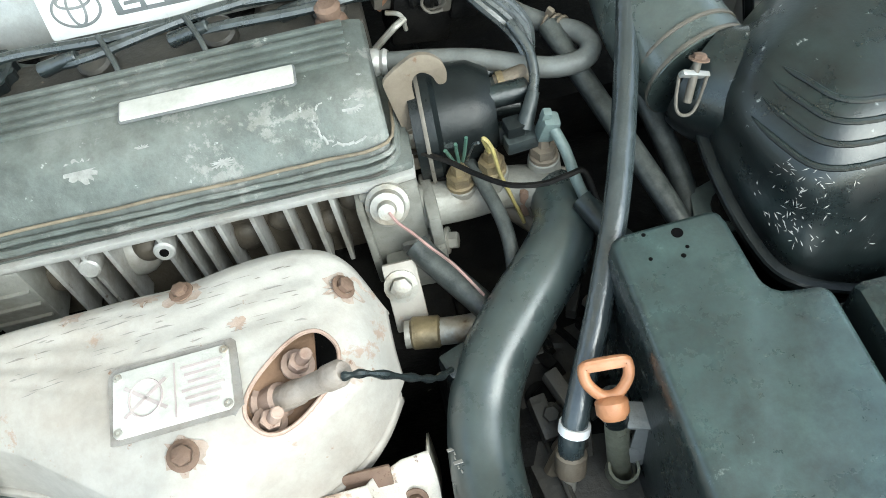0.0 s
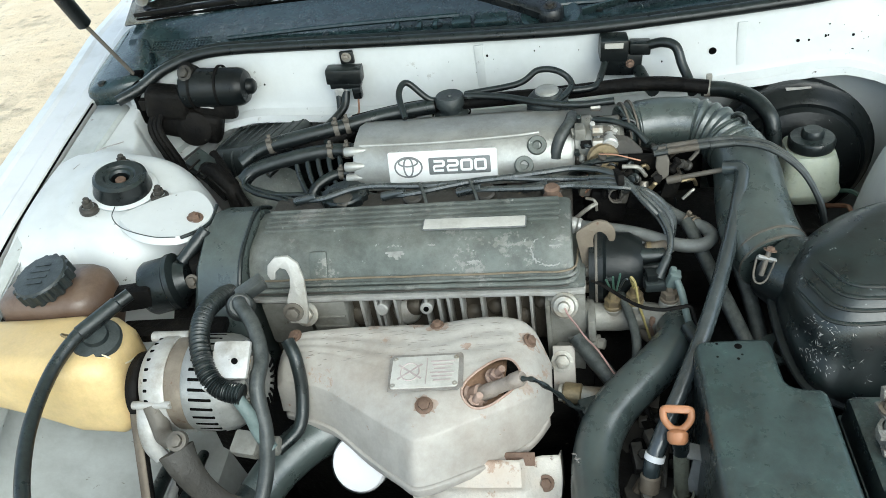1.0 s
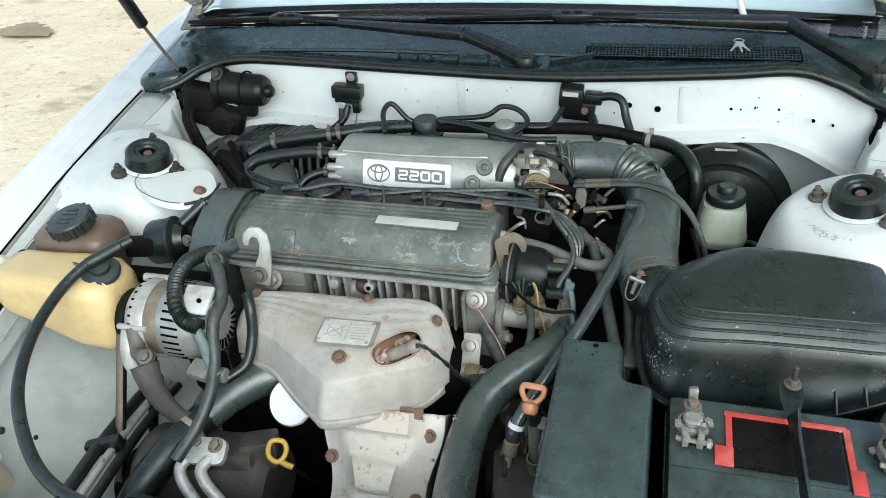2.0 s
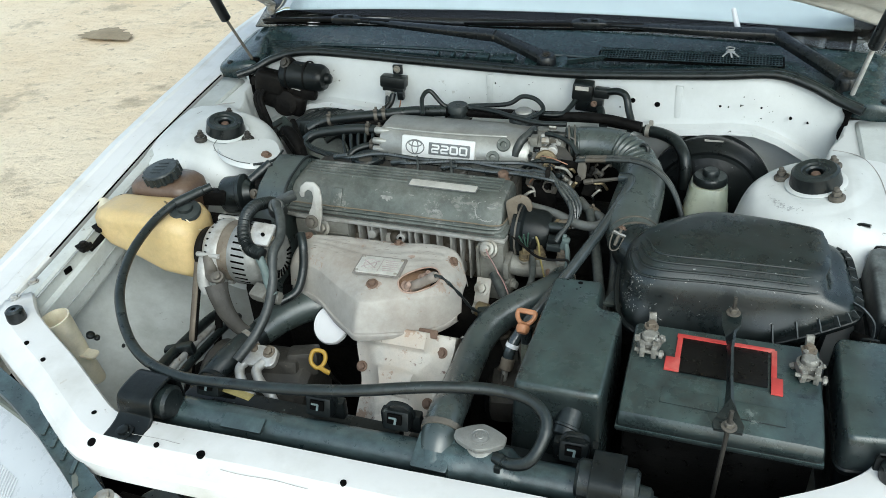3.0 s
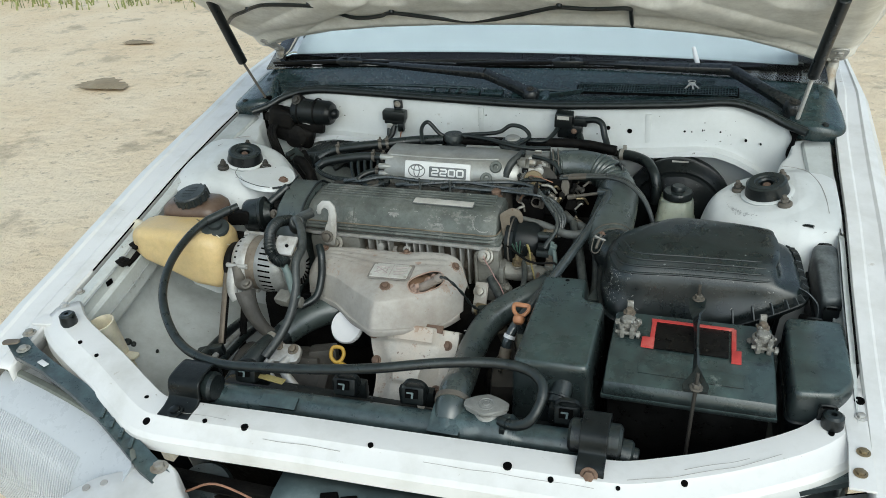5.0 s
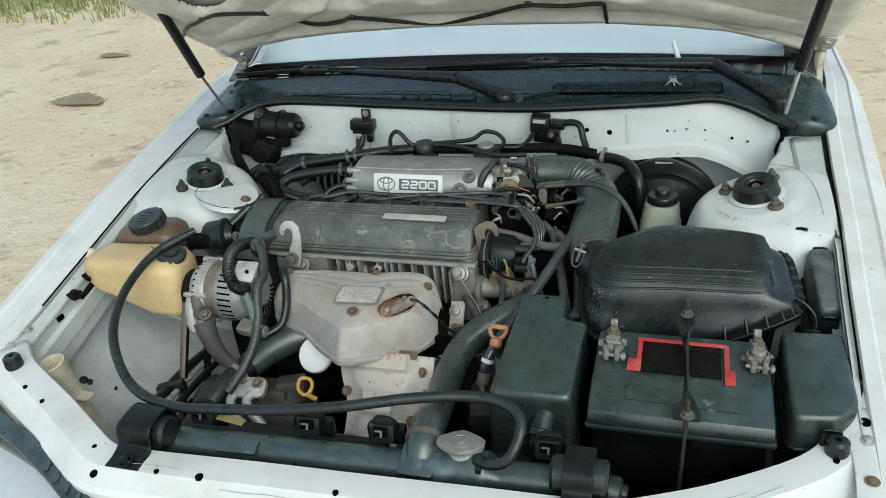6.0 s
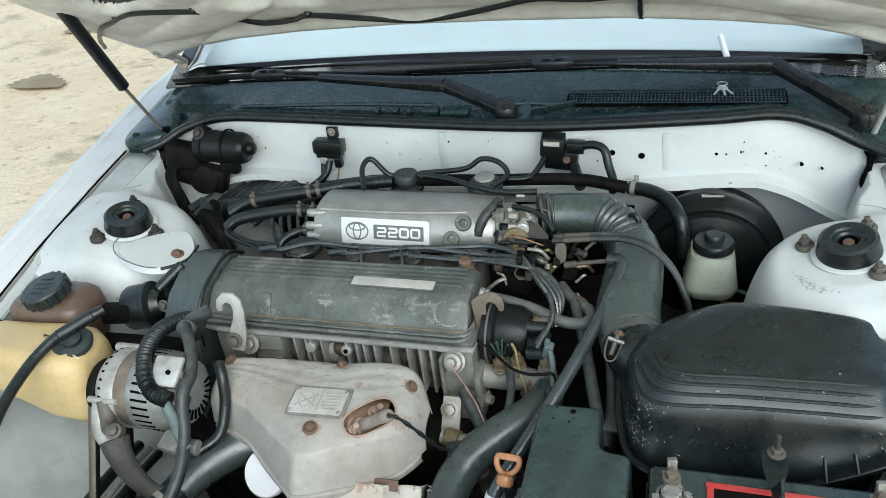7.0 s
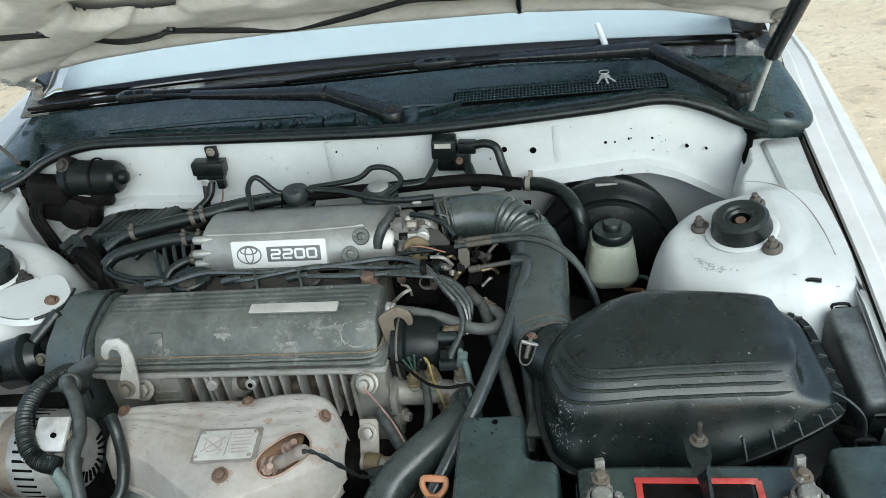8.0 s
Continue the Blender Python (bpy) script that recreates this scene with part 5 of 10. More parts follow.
part("panel", moulded_box(B(), ro, ((-0.012, 0.16), (-0.006, 0.06), (-0.002, 0.012), (0.0, 0.006), (0.002, 0.002), (0.005, 0.0)), lambda x, y: 0.686 + 0.10 * (y + 0.05)), WHITE, head_panel, "", 40)
part("bolt", hexbolt(B(), (-0.286, -0.056, 0.686), (0, 0, 1), 0.0085, 0.008), STEEL, head_panel)
for x, y in ((-0.372, -0.112), (-0.352, -0.098)):
    part("hole", lathe(B(), (x, y, 0.6805), (0, -0.1, 1), [(0.006, 0), (0.0055, 0.0015), (0.0035, 0.0015), (0, 0.0008)], 14), PALEINK, head_panel)

duct = thing("air_guide", (0.02, -0.08, 0.6), "blue-grey scuffed air guide below the crossmember", "air guide")
bm = B()
rows = [[(x, y, z) for y, z in ((0.012, 0.660), (-0.03, 0.654), (-0.06, 0.642), (-0.07, 0.60))] for x in np.linspace(-0.12, 0.24, 12)]
shell(part("panel", loft(bm, rows, cap=False, closed=False), DUCT, duct), 0.003)
bm = B()
for x in (-0.03, 0.0, 0.035):
    box(bm, (x, -0.03, 0.660), (0.026, 0.018, 0.012), (10, 5 * x, 20), 0.003)
part("latch", bm, DARK, duct, "black hood catch")
horn = thing("horn", (-0.20, -0.05, 0.60), "black round horn behind the grille opening", "horn")
part("dish", lathe(B(), (-0.245, -0.025, 0.61), (0.1, -0.6, 0.8), [(0, 0.02), (0.02, 0.02), (0.03, 0.01), (0.045, 0.012), (0.048, 0.004), (0.03, -0.02), (0, -0.03)], 28), RUBBER, horn)
cond = thing("condenser", (0, -0.02, 0.35), "dark finned condenser in front of the radiator", "condenser")
bm = B()
box(bm, (0, -0.02, 0.51), (0.62, 0.02, 0.26), bev=0.003)
part("core", bm, GREASE, cond)
for i in range(24):
    part("fin", box(B(), (0, -0.033, 0.39 + 0.0105 * i), (0.60, 0.006, 0.003)), GREASE, cond)
bm = B()
tube(bm, [(-0.25, -0.06, 0.65), (-0.20, -0.05, 0.668), (-0.13, -0.055, 0.655), (-0.10, -0.07, 0.66), (-0.04, -0.10, 0.63)], 0.0018, 6, 6)
wr = thing("red_wire", (-0.2, -0.05, 0.65), "thin copper-red wire below the crossmember", "wire")
part("lead", bm, COPPER, wr)

# ---- radiator ----
rad = thing("radiator", (0, 0.09, 0.3), "black plastic-topped radiator behind the crossmember", "radiator")
bm = B()
box(bm, (0.01, 0.085, 0.50), (0.64, 0.03, 0.36), bev=0.004)
part("core", bm, GREASE, rad)
rows = []
for x in np.linspace(-0.315, 0.345, 60):
    y0 = 0.092 + 0.022 * (x + 0.3) / 0.6
    wide = 0.024 + (0.010 if 0.10 < x < 0.15 else 0) + (0.006 if 0.15 <= x < 0.20 else 0)
    top = 0.722 + (0.012 if 0.10 < x < 0.20 else 0)
    rows.append([(x, y0 + wide * math.cos(a), 0.700 + (top - 0.700) * (math.sin(a) if math.sin(a) > 0 else math.sin(a) * 1.3)) for a in [2 * math.pi * i / 18 for i in range(18)]])
part("top_tank", loft(B(), rows), RADTANK, rad, "dusty black top tank")
for x in (-0.235, -0.065, 0.045, 0.275):
    y0 = 0.125 + 0.022 * (x + 0.3) / 0.6
    bm = B()
    box(bm, (x, y0, 0.729), (0.036, 0.022, 0.028), (-18, 0, 2), 0.004)
    box(bm, (x, y0 + 0.012, 0.715), (0.056, 0.014, 0.03), (0, 0, 2), 0.003)
    clip = part("fan_clip", bm, PLASTIC, rad, "square black fan shroud clip")
    bm = B()
    box(bm, (x, y0 - 0.0115, 0.737), (0.020, 0.003, 0.014), (-18, 0, 2), 0.001)
    part("window", bm, DARK, clip, "dark square window")
    bm = B()
    box(bm, (x - 0.002, y0 - 0.0135, 0.740), (0.010, 0.001, 0.0025), (-18, 0, 2))
    box(bm, (x + 0.002, y0 - 0.0145, 0.736), (0.003, 0.001, 0.009), (-18, 8, 2))
    part("tongue", bm, DUCT, clip, "pale worn tongue")
    bm = tube(B(), [(x - 0.016, y0 + 0.002, 0.742), (x - 0.008, y0 + 0.004, 0.749), (x + 0.010, y0 + 0.004, 0.749), (x + 0.018, y0 + 0.006, 0.738), (x + 0.019, y0 + 0.01, 0.72)], 0.004, 8, 5, flat=0.6)
    part("hook", bm, PLASTIC, clip)
bm = B()
box(bm, (-0.155, 0.079, 0.722), (0.06, 0.022, 0.005), (18, 0, 2), 0.002)
part("pad", bm, RADTANK, rad)
bm = B()
lathe(bm, (0.164, 0.116, 0.73), (0, 0, 1), [(0.018, -0.01), (0.018, 0.012), (0.021, 0.014)], 28)
part("filler_neck", bm, ALLOY, rad)
bm = B()
outl = []
for i in range(48):
    a = 2 * math.pi * i / 48
    c_, s_ = math.cos(a), math.sin(a)
    x, y = math.copysign(0.0365 * abs(c_) ** 1.55, c_), math.copysign(0.0215 * abs(s_) ** 1.45, s_)
    outl.append((max(-0.0325, min(0.0325, x)), y))
prism(bm, outl, Matrix.Translation((0.164, 0.116, 0.744)) @ Euler((0, 0, radians(4))).to_matrix().to_4x4(), 0.006, 0.0018)
lathe(bm, (0.164, 0.116, 0.749), (0, 0, 1), [(0.0135, 0), (0.0130, 0.0016), (0.0110, 0.0018), (0.0102, 0.0010), (0.0090, 0.0016), (0.0060, 0.0022), (0.0055, 0.0014), (0.0045, 0.0026), (0, 0.0030)], 28)
prism(bm, [(x * 0.93, y * 0.93) for x, y in outl], Matrix.Translation((0.164, 0.116, 0.7395)) @ Euler((0, 0, radians(4))).to_matrix().to_4x4(), 0.004, 0.001)
part("cap", bm, ZINC, rad, "worn grey metal radiator cap")
bm = B()
lathe(bm, (0.108, 0.100, 0.708), (0.0, 0.78, 0.62), [(0.026, -0.01), (0.023, 0.01), (0.0215, 0.05)], 24)
box(bm, (0.108, 0.098, 0.722), (0.05, 0.05, 0.016), (20, 0, 0), 0.006)
part("hose_neck", bm, RADTANK, rad)
for x, y in ((-0.295, 0.075), (0.322, 0.098)):
    bk = thing("radiator_bracket", (x, y - 0.03, 0.72), "black steel strap bracket over a rubber bush", "bracket", "radiator brackets")
    bm = B()
    prof = [(-0.052, 0.012), (-0.040, 0.013), (-0.034, 0.02), (-0.030, 0.036), (-0.018, 0.043), (0.012, 0.044), (0.026, 0.038), (0.032, 0.02), (0.033, -0.01)]
    if x < 0:
        prof = [(-0.070, 0.006), (-0.05, 0.008), (-0.036, 0.014)] + prof[2:]
    else:
        prof = [(-0.066, -0.018), (-0.063, 0.0), (-0.057, 0.012), (-0.04, 0.016)] + prof[2:]
    loft(bm, [[(x + w, y + a, 0.722 + h) for a, h in smooth_path([(p[0], p[1], 0) for p in prof], 3) and [(q.x, q.y) for q in smooth_path([(p[0], p[1], 0) for p in prof], 3)]] for w in ((-0.027, -0.024, 0.024, 0.027) if x < 0 else (-0.0185, -0.017, 0.017, 0.0185))], cap=False, closed=False)
    shell(part("strap", bm, PLASTIC, bk), 0.004)
    bm = B()
    rod(bm, (x - 0.036, y, 0.735), (x + 0.036, y, 0.735), 0.024, n=20)
    part("bush", bm, RUBBER, bk, "black rubber bush")
    if x > 0:
        part("bolt", hexbolt(B(), (x, y - 0.0625, 0.7275), (0, -1, 0.25), 0.0075, 0.006), RUST, bk, "rusty bolt")
    else:
        part("bolt", hexbolt(B(), (x, y - 0.060, 0.731), (0, -0.1, 1), 0.008, 0.006), PLASTIC, bk)
bm = B()
rod(bm, (0.352, 0.10, 0.715), (0.372, 0.10, 0.712), 0.02)
rod(bm, (0.37, 0.10, 0.712), (0.38, 0.10, 0.711), 0.012)
part("end_fitting", bm, RUBBER, rad)
shroud = thing("fan_shroud", (0, 0.15, 0.35), "black fan shroud behind the radiator", "fan shroud")
bm = B()
box(bm, (-0.13, 0.145, 0.52), (0.34, 0.04, 0.34), bev=0.01)
box(bm, (0.19, 0.15, 0.52), (0.28, 0.04, 0.34), bev=0.01)
rod(bm, (-0.13, 0.15, 0.54), (-0.13, 0.21, 0.54), 0.05)
part("shell", bm, PLASTIC, shroud)
st = thing("warning_sticker", (-0.195, 0.128, 0.71), "faded yellow sticker behind the radiator", "sticker")
bm = B()
box(bm, (-0.195, 0.128, 0.7225), (0.05, 0.012, 0.002), (0, 0, -8), 0.0005)
part("sheet", bm, YWIRE, st)

# ---- engine ----
VX0, VX1 = -0.335, 0.068
eng = thing("engine", (-0.13, 0.55, 0.3), "dirty four-cylinder engine block and head", "engine")


prof = [(0.550, 0.758), (0.547, 0.766), (0.553, 0.772), (0.560, 0.777), (0.569, 0.790), (0.579, 0.803), (0.589, 0.810), (0.608, 0.814), (0.640, 0.818), (0.655, 0.816), (0.664, 0.806), (0.668, 0.79), (0.668, 0.758)]
rows = []
for x, k in ((VX0, 0.90), (VX0 + 0.004, 0.965), (VX0 + 0.012, 0.99), (VX0 + 0.02, 1.0), (VX1 - 0.018, 1.0), (VX1 - 0.008, 0.985), (VX1 - 0.002, 0.955), (VX1, 0.88)):
    rows.append([(x, 0.61 + (y - 0.61) * (0.9 + 0.1 * k), 0.758 + (z - 0.758) * k) for y, z in prof])
bm = loft(B(), rows)
cover = part("rocker_cover", bm, CAST, eng, "blotchy grey oxidised rocker cover")
for i in range(5):
    y, z = 0.612 + 0.009 * i, 0.8145 + 0.0009 * i
    part("ridge", box(B(), ((VX0 + VX1) / 2, y, z), (VX1 - VX0 - 0.03, 0.0042, 0.0062), (3, 0, 0), 0.0012), CAST, cover, "long raised ridge")
bm = B()
fl = [(VX0 - 0.006, 0.549), (VX0 + 0.02, 0.544), (VX1 - 0.05, 0.542), (VX1 - 0.02, 0.540), (VX1 + 0.012, 0.543), (VX1 + 0.014, 0.57), (VX1 + 0.006, 0.62), (VX1 + 0.006, 0.675), (VX0 - 0.006, 0.675)]
prism(bm, fl, Matrix.Translation((0, 0, 0.7635)), 0.0075, 0.002)
part("cover_flange", bm, CAST, cover, "flaking cover flange")
rng = random.Random(31)
for y, z, r, m_, lab in ((0.5455, 0.7725, 0.0030, CAST, "flaking rolled lip"), (0.5515, 0.7755, 0.0022, CAST, "flaking rolled lip"), (0.5585, 0.7785, 0.0013, SEALANT, "brown line of old sealant"), (0.5435, 0.7690, 0.0014, DARKCAST, "dark gasket edge")):
    pts = [(VX0 + 0.006 + (VX1 - VX0 - 0.02) * i / 24, y - 0.003 * i / 24 + rng.uniform(-0.0005, 0.0005), z + rng.uniform(-0.0004, 0.0004)) for i in range(25)]
    part("cover_lip", tube(B(), pts + [(VX1 + 0.002, y + 0.006, z), (VX1 + 0.006, y + 0.04, z)], r, 8, 3), m_, cover, lab)
bm = B()
prism(bm, [(x, y - 0.003) for x, y in fl], Matrix.Translation((0, 0, 0.7555)), 0.0065, 0.002)
part("gasket_rail", bm, CASTALT, eng, "bright machined rail")


def on_cover(x, u, lift):
    """A spot on the cover's sloping front; u: 0 at its foot, 1 at its shoulder."""
    y, z = 0.560 + 0.029 * u, 0.777 + 0.033 * u + 0.004 * math.sin(math.pi * u)
    return Vector((x, y, z)) + Vector((0, -0.78, 0.62)) * lift


# flaked oxide where the paint has gone
for cx, cu_, w, h, jag in ((-0.145, 0.62, 0.013, 0.24, 0.45), (0.048, 0.66, 0.009, 0.16, 0.6), (-0.05, 0.25, 0.010, 0.08, 0.8), (-0.10, 0.75, 0.006, 0.09, 0.8)):
    bm = B()
    vs = []
    for i in range(44):
        a, q = 2 * math.pi * i / 44, 1 - jag * rng.random() ** 2
        vs.append(bm.verts.new(on_cover(cx + w * q * math.cos(a), min(max(cu_ + h * q * math.sin(a), 0.03), 0.97), 0.0003)))
    mid_ = bm.verts.new(on_cover(cx, cu_, 0.0003))
    for i in range(44):
        bm.faces.new((mid_, vs[i], vs[(i + 1) % 44]))
    part("flaked_patch", bm, FLAKE, cover, "pale flaked patch of bare metal")
for k in range(16):
    a = 2.1 + 0.2 * k
    p0, p1 = [(0.040 + 0.021 * math.cos(q) + rng.gauss(0, 0.0006), min(max(0.50 + 0.40 * math.sin(q) + rng.gauss(0, 0.02), 0.04), 0.96)) for q in (a, a + 0.24)]
    bm = tube(B(), [on_cover(*p0, 0.0002), on_cover((p0[0] + p1[0]) / 2 + rng.gauss(0, 0.0008), (p0[1] + p1[1]) / 2, 0.0002), on_cover(*p1, 0.0002)], rng.uniform(0.0004, 0.0011), 6, 4, flat=0.4, side=(0, -0.78, 0.62))
    part("oxide_streak", bm, FLAKE, cover, "pale oxide streak")
bm = B()
prism(bm, rounded(0.124, 0.017, 0.0012), Matrix.Translation((-0.049, 0.6075, 0.8168)) @ Euler((radians(7), 0, radians(-1))).to_matrix().to_4x4(), 0.0016, 0.0005)
part("label_strip", bm, STRIP, cover, "blank pale label strip")
bm = B()
prism(bm, rounded(0.127, 0.020, 0.003), Matrix.Translation((-0.049, 0.6075, 0.8160)) @ Euler((radians(7), 0, radians(-1))).to_matrix().to_4x4(), 0.0014, 0.0004)
part("strip_border", bm, INK, cover)
for x, w in ((-0.243, 0.024),):
    bm = box(B(), (x, 0.572, 0.789), (w, 0.012, 0.036), (-33, 0, 0), 0.005)
    part("cast_pad", bm, CAST, cover, "raised rounded cast pad")
# oil cap, and spark plug wells along the rear of the cover
bm = B()
capo = [((0.0315 + 0.0012 * (1 if (i // 2) % 2 else -1)) * math.cos(2 * math.pi * i / 56), (0.0315 + 0.0012 * (1 if (i // 2) % 2 else -1)) * math.sin(2 * math.pi * i / 56)) for i in range(56)]
prism(bm, capo, Matrix.Translation((-0.232, 0.695, 0.797)), 0.016, 0.0)
lathe(bm, (-0.232, 0.695, 0.8125), (0, 0, 1), [(0.030, 0), (0.028, 0.003), (0.010, 0.0045), (0, 0.0045)], 32)
box(bm, (-0.232, 0.695, 0.818), (0.040, 0.009, 0.006), (0, 0, 8), 0.003)
part("oil_cap", bm, RUBBER, cover, "black ridged oil filler cap")
bm = B()
box(bm, (-0.13, 0.685, 0.775), (0.40, 0.04, 0.06), bev=0.006)
for x in (-0.23, -0.135, -0.04, 0.045):
    rod(bm, (x, 0.682, 0.80), (x, 0.676, 0.818), 0.014)
part("head_rear", bm, DARKCAST, eng, "dirty cast plug wells")
bm = B()
lathe(bm, (0.045, 0.664, 0.806), (0, 0, 1), [(0.014, 0), (0.012, 0.006), (0.009, 0.010), (0.010, 0.018), (0.007, 0.021), (0, 0.021)], 20)
part("breather_grommet", bm, RUST, cover, "brown rubber breather stub")
# head with its vertical ribs
bm = B()
box(bm, (-0.13, 0.6255, 0.70), (0.405, 0.116, 0.110), bev=0.004)
part("head_block", bm, BROWNCAST, eng, "oil-stained cylinder head wall")
for x in (-0.193, -0.175, -0.150, -0.096, -0.084, -0.068, -0.043, -0.018, 0.0, 0.016):
    part("rib", box(B(), (x, 0.5575, 0.714), (0.0040, 0.026, 0.084), bev=0.0014), CASTALT, eng, "vertical cast rib")
for x in (-0.168, -0.112):
    part("rib", box(B(), (x, 0.558, 0.712), (0.0036, 0.024, 0.088), bev=0.0014), CASTALT, eng, "vertical cast rib")
    bm = rod(B(), (x, 0.575, 0.728), (x, 0.542, 0.738), 0.0080, n=18)
    part("boss", bm, CASTALT, eng, "round cast boss")
bm = B()
rod(bm, (-0.112, 0.5425, 0.7378), (-0.112, 0.5413, 0.7382), 0.0034, n=12, bev=0)
part("boss_hole", bm, DARK, eng)
for x, y, z, r in ((-0.143, 0.560, 0.712, 0.017), (-0.130, 0.558, 0.722, 0.012), (-0.058, 0.562, 0.705, 0.014), (-0.028, 0.562, 0.715, 0.011), (-0.205, 0.562, 0.708, 0.014), (0.006, 0.562, 0.700, 0.012), (0.028, 0.560, 0.722, 0.010)):
    bm = lathe(B(), (x, y + 0.012, z), (0.1, -0.9, 0.35), [(r * 1.15, 0), (r * 1.05, 0.008), (r * 0.8, 0.014), (r * 0.4, 0.017), (0, 0.0175)], 16)
    part("port_swelling", bm, BROWNCAST if x != -0.143 else CASTALT, eng, "rounded cast port swelling")
bm = B()
box(bm, (-0.236, 0.558, 0.718), (0.048, 0.034, 0.074), bev=0.004)
for z in (0.700, 0.716, 0.732):
    box(bm, (-0.236, 0.5405, z), (0.042, 0.005, 0.003), bev=0.001)
box(bm, (-0.295, 0.562, 0.715), (0.06, 0.03, 0.07), bev=0.006)
part("corner_block", bm, HEAD, eng)
bm = B()
box(bm, (0.058, 0.555, 0.703), (0.044, 0.044, 0.104), bev=0.004)
box(bm, (0.036, 0.540, 0.705), (0.006, 0.03, 0.094), bev=0.002)
box(bm, (0.074, 0.540, 0.672), (0.034, 0.022, 0.046), bev=0.004)
box(bm, (0.06, 0.523, 0.667), (0.035, 0.02, 0.04), bev=0.004)
part("end_casting", bm, HEAD, eng, "cast corner of the head")
bm = B()
lathe(bm, (0.056, 0.536, 0.744), (-0.05, -0.75, 0.5), [(0.015, 0), (0.016, 0.006), (0.016, 0.012), (0.013, 0.014), (0.012, 0.020), (0.007, 0.021), (0.006, 0.028), (0, 0.029)], 20)
part("temperature_sender", bm, STEEL, eng, "pale metal sender plug")
bm = B()
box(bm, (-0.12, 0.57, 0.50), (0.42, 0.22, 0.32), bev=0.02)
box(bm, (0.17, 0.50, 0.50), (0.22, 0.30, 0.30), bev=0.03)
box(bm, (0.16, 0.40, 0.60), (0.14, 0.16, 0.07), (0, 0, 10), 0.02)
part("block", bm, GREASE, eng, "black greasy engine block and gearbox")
# near-black boxes fill the gaps where only deep shade lies
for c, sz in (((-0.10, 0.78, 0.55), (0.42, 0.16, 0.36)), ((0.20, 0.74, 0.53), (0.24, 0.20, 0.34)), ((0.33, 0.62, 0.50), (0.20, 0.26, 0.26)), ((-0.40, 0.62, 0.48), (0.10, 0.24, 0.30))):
    part("dark_fill", box(B(), c, sz, (0, 0, 4), 0.03), GREASE, eng, "near-black filler block standing in for deep shade between parts")
for x in (-0.18, -0.09, 0.0):
    part("runner", tube(B(), [(x, 0.69, 0.72), (x, 0.72, 0.765), (x, 0.75, 0.78), (x, 0.77, 0.795)], 0.022, 14, 5), DULLCAST, eng, "dirty cast intake runner")
for i, x in enumerate((-0.20, -0.115, -0.03, 0.05)):
    bm = rod(B(), (x, 0.694, 0.76), (x + 0.004, 0.712, 0.793), 0.010, 0.008, 14)
    part("injector", bm, RUBBER, eng, "black injector plug")
part("gearbox_case", box(B(), (0.155, 0.375, 0.622), (0.10, 0.16, 0.05), (6, 0, 10), 0.015), DARKCAST, eng, "oily dark gearbox casing")
rng = random.Random(8)
for i in range(34):
    c = Vector((rng.uniform(0.105, 0.205), rng.uniform(0.345, 0.475), 0.642 + rng.uniform(0, 0.02)))
    m_ = (DARKCAST, BROWNCAST, DARKCAST, DULLCAST, GREASE)[i % 5]
    if i % 3 == 0:
        part("casing_boss", hexbolt(B(), c, (rng.uniform(-0.3, 0.3), -0.3, 1), rng.uniform(0.005, 0.009), rng.uniform(0.006, 0.014)), m_, eng, "oily bolt on the gearbox")
    elif i % 3 == 1:
        part("casing_rib", box(B(), c, (rng.uniform(0.004, 0.012), rng.uniform(0.02, 0.05), rng.uniform(0.01, 0.03)), (rng.uniform(-20, 20), rng.uniform(-15, 15), rng.uniform(-30, 30)), 0.0015), m_, eng, "oily rib on the gearbox")
    else:
        d = Vector((rng.uniform(-0.02, 0.02), rng.uniform(-0.04, 0.04), rng.uniform(-0.01, 0.012)))
        part("casing_pipe", tube(B(), [c - d, c + Vector((0, 0, 0.006)), c + d], rng.uniform(0.0025, 0.006), 8, 5), m_, eng, "oily pipe along the gearbox")

# lifting eyes
def lifting_eye(m, mat, label):
    t = thing("lifting_eye", m.translation, label, "lifting eye", "lifting eyes")
    out = [(-0.010, -0.075), (0.014, -0.078), (0.020, -0.05), (0.022, -0.01), (0.018, 0.012), (0.006, 0.024), (-0.012, 0.024), (-0.024, 0.013), (-0.027, 0.0), (-0.024, -0.008), (-0.017, -0.008), (-0.015, 0.002), (-0.008, 0.008), (0.0, 0.005), (0.003, -0.006), (0.0, -0.022), (-0.008, -0.04)]
    bm = prism(B(), out, m, 0.005, 0.0015)
    part("hook", bm, mat, t)
    bm = hexbolt(B(), m @ Vector((-0.002, -0.058, 0.005)), m.to_3x3() @ Vector((0, 0, 1)), 0.008, 0.008)
    part("bolt", bm, DULLCAST, t)
    return t


lifting_eye(Matrix.Translation((-0.262, 0.522, 0.822)) @ Euler((radians(76), 0, radians(4))).to_matrix().to_4x4() @ Matrix.Diagonal((0.86, 0.88, 1, 1)), CASTALT, "pale grey steel lifting hook on the head")
t = thing("lifting_eye", (0.078, 0.56, 0.76), "thin brown rusted lifting hook on the head", "lifting eye", "lifting eyes")
HM = Matrix.Translation((0.079, 0.580, 0.742)) @ Euler((radians(86), 0, radians(3))).to_matrix().to_4x4()
out = rounded_poly([(-0.003, -0.012), (0.009, -0.012), (0.012, 0.014), (0.0135, 0.040), (0.0125, 0.062), (0.0150, 0.070), (0.0210, 0.072), (0.0275, 0.067), (0.0310, 0.057), (0.0370, 0.057), (0.0390, 0.067), (0.0360, 0.077), (0.0280, 0.085), (0.0170, 0.087), (0.0040, 0.080), (-0.0075, 0.072), (-0.0050, 0.054), (0.0, 0.022)], 0.005, 3)
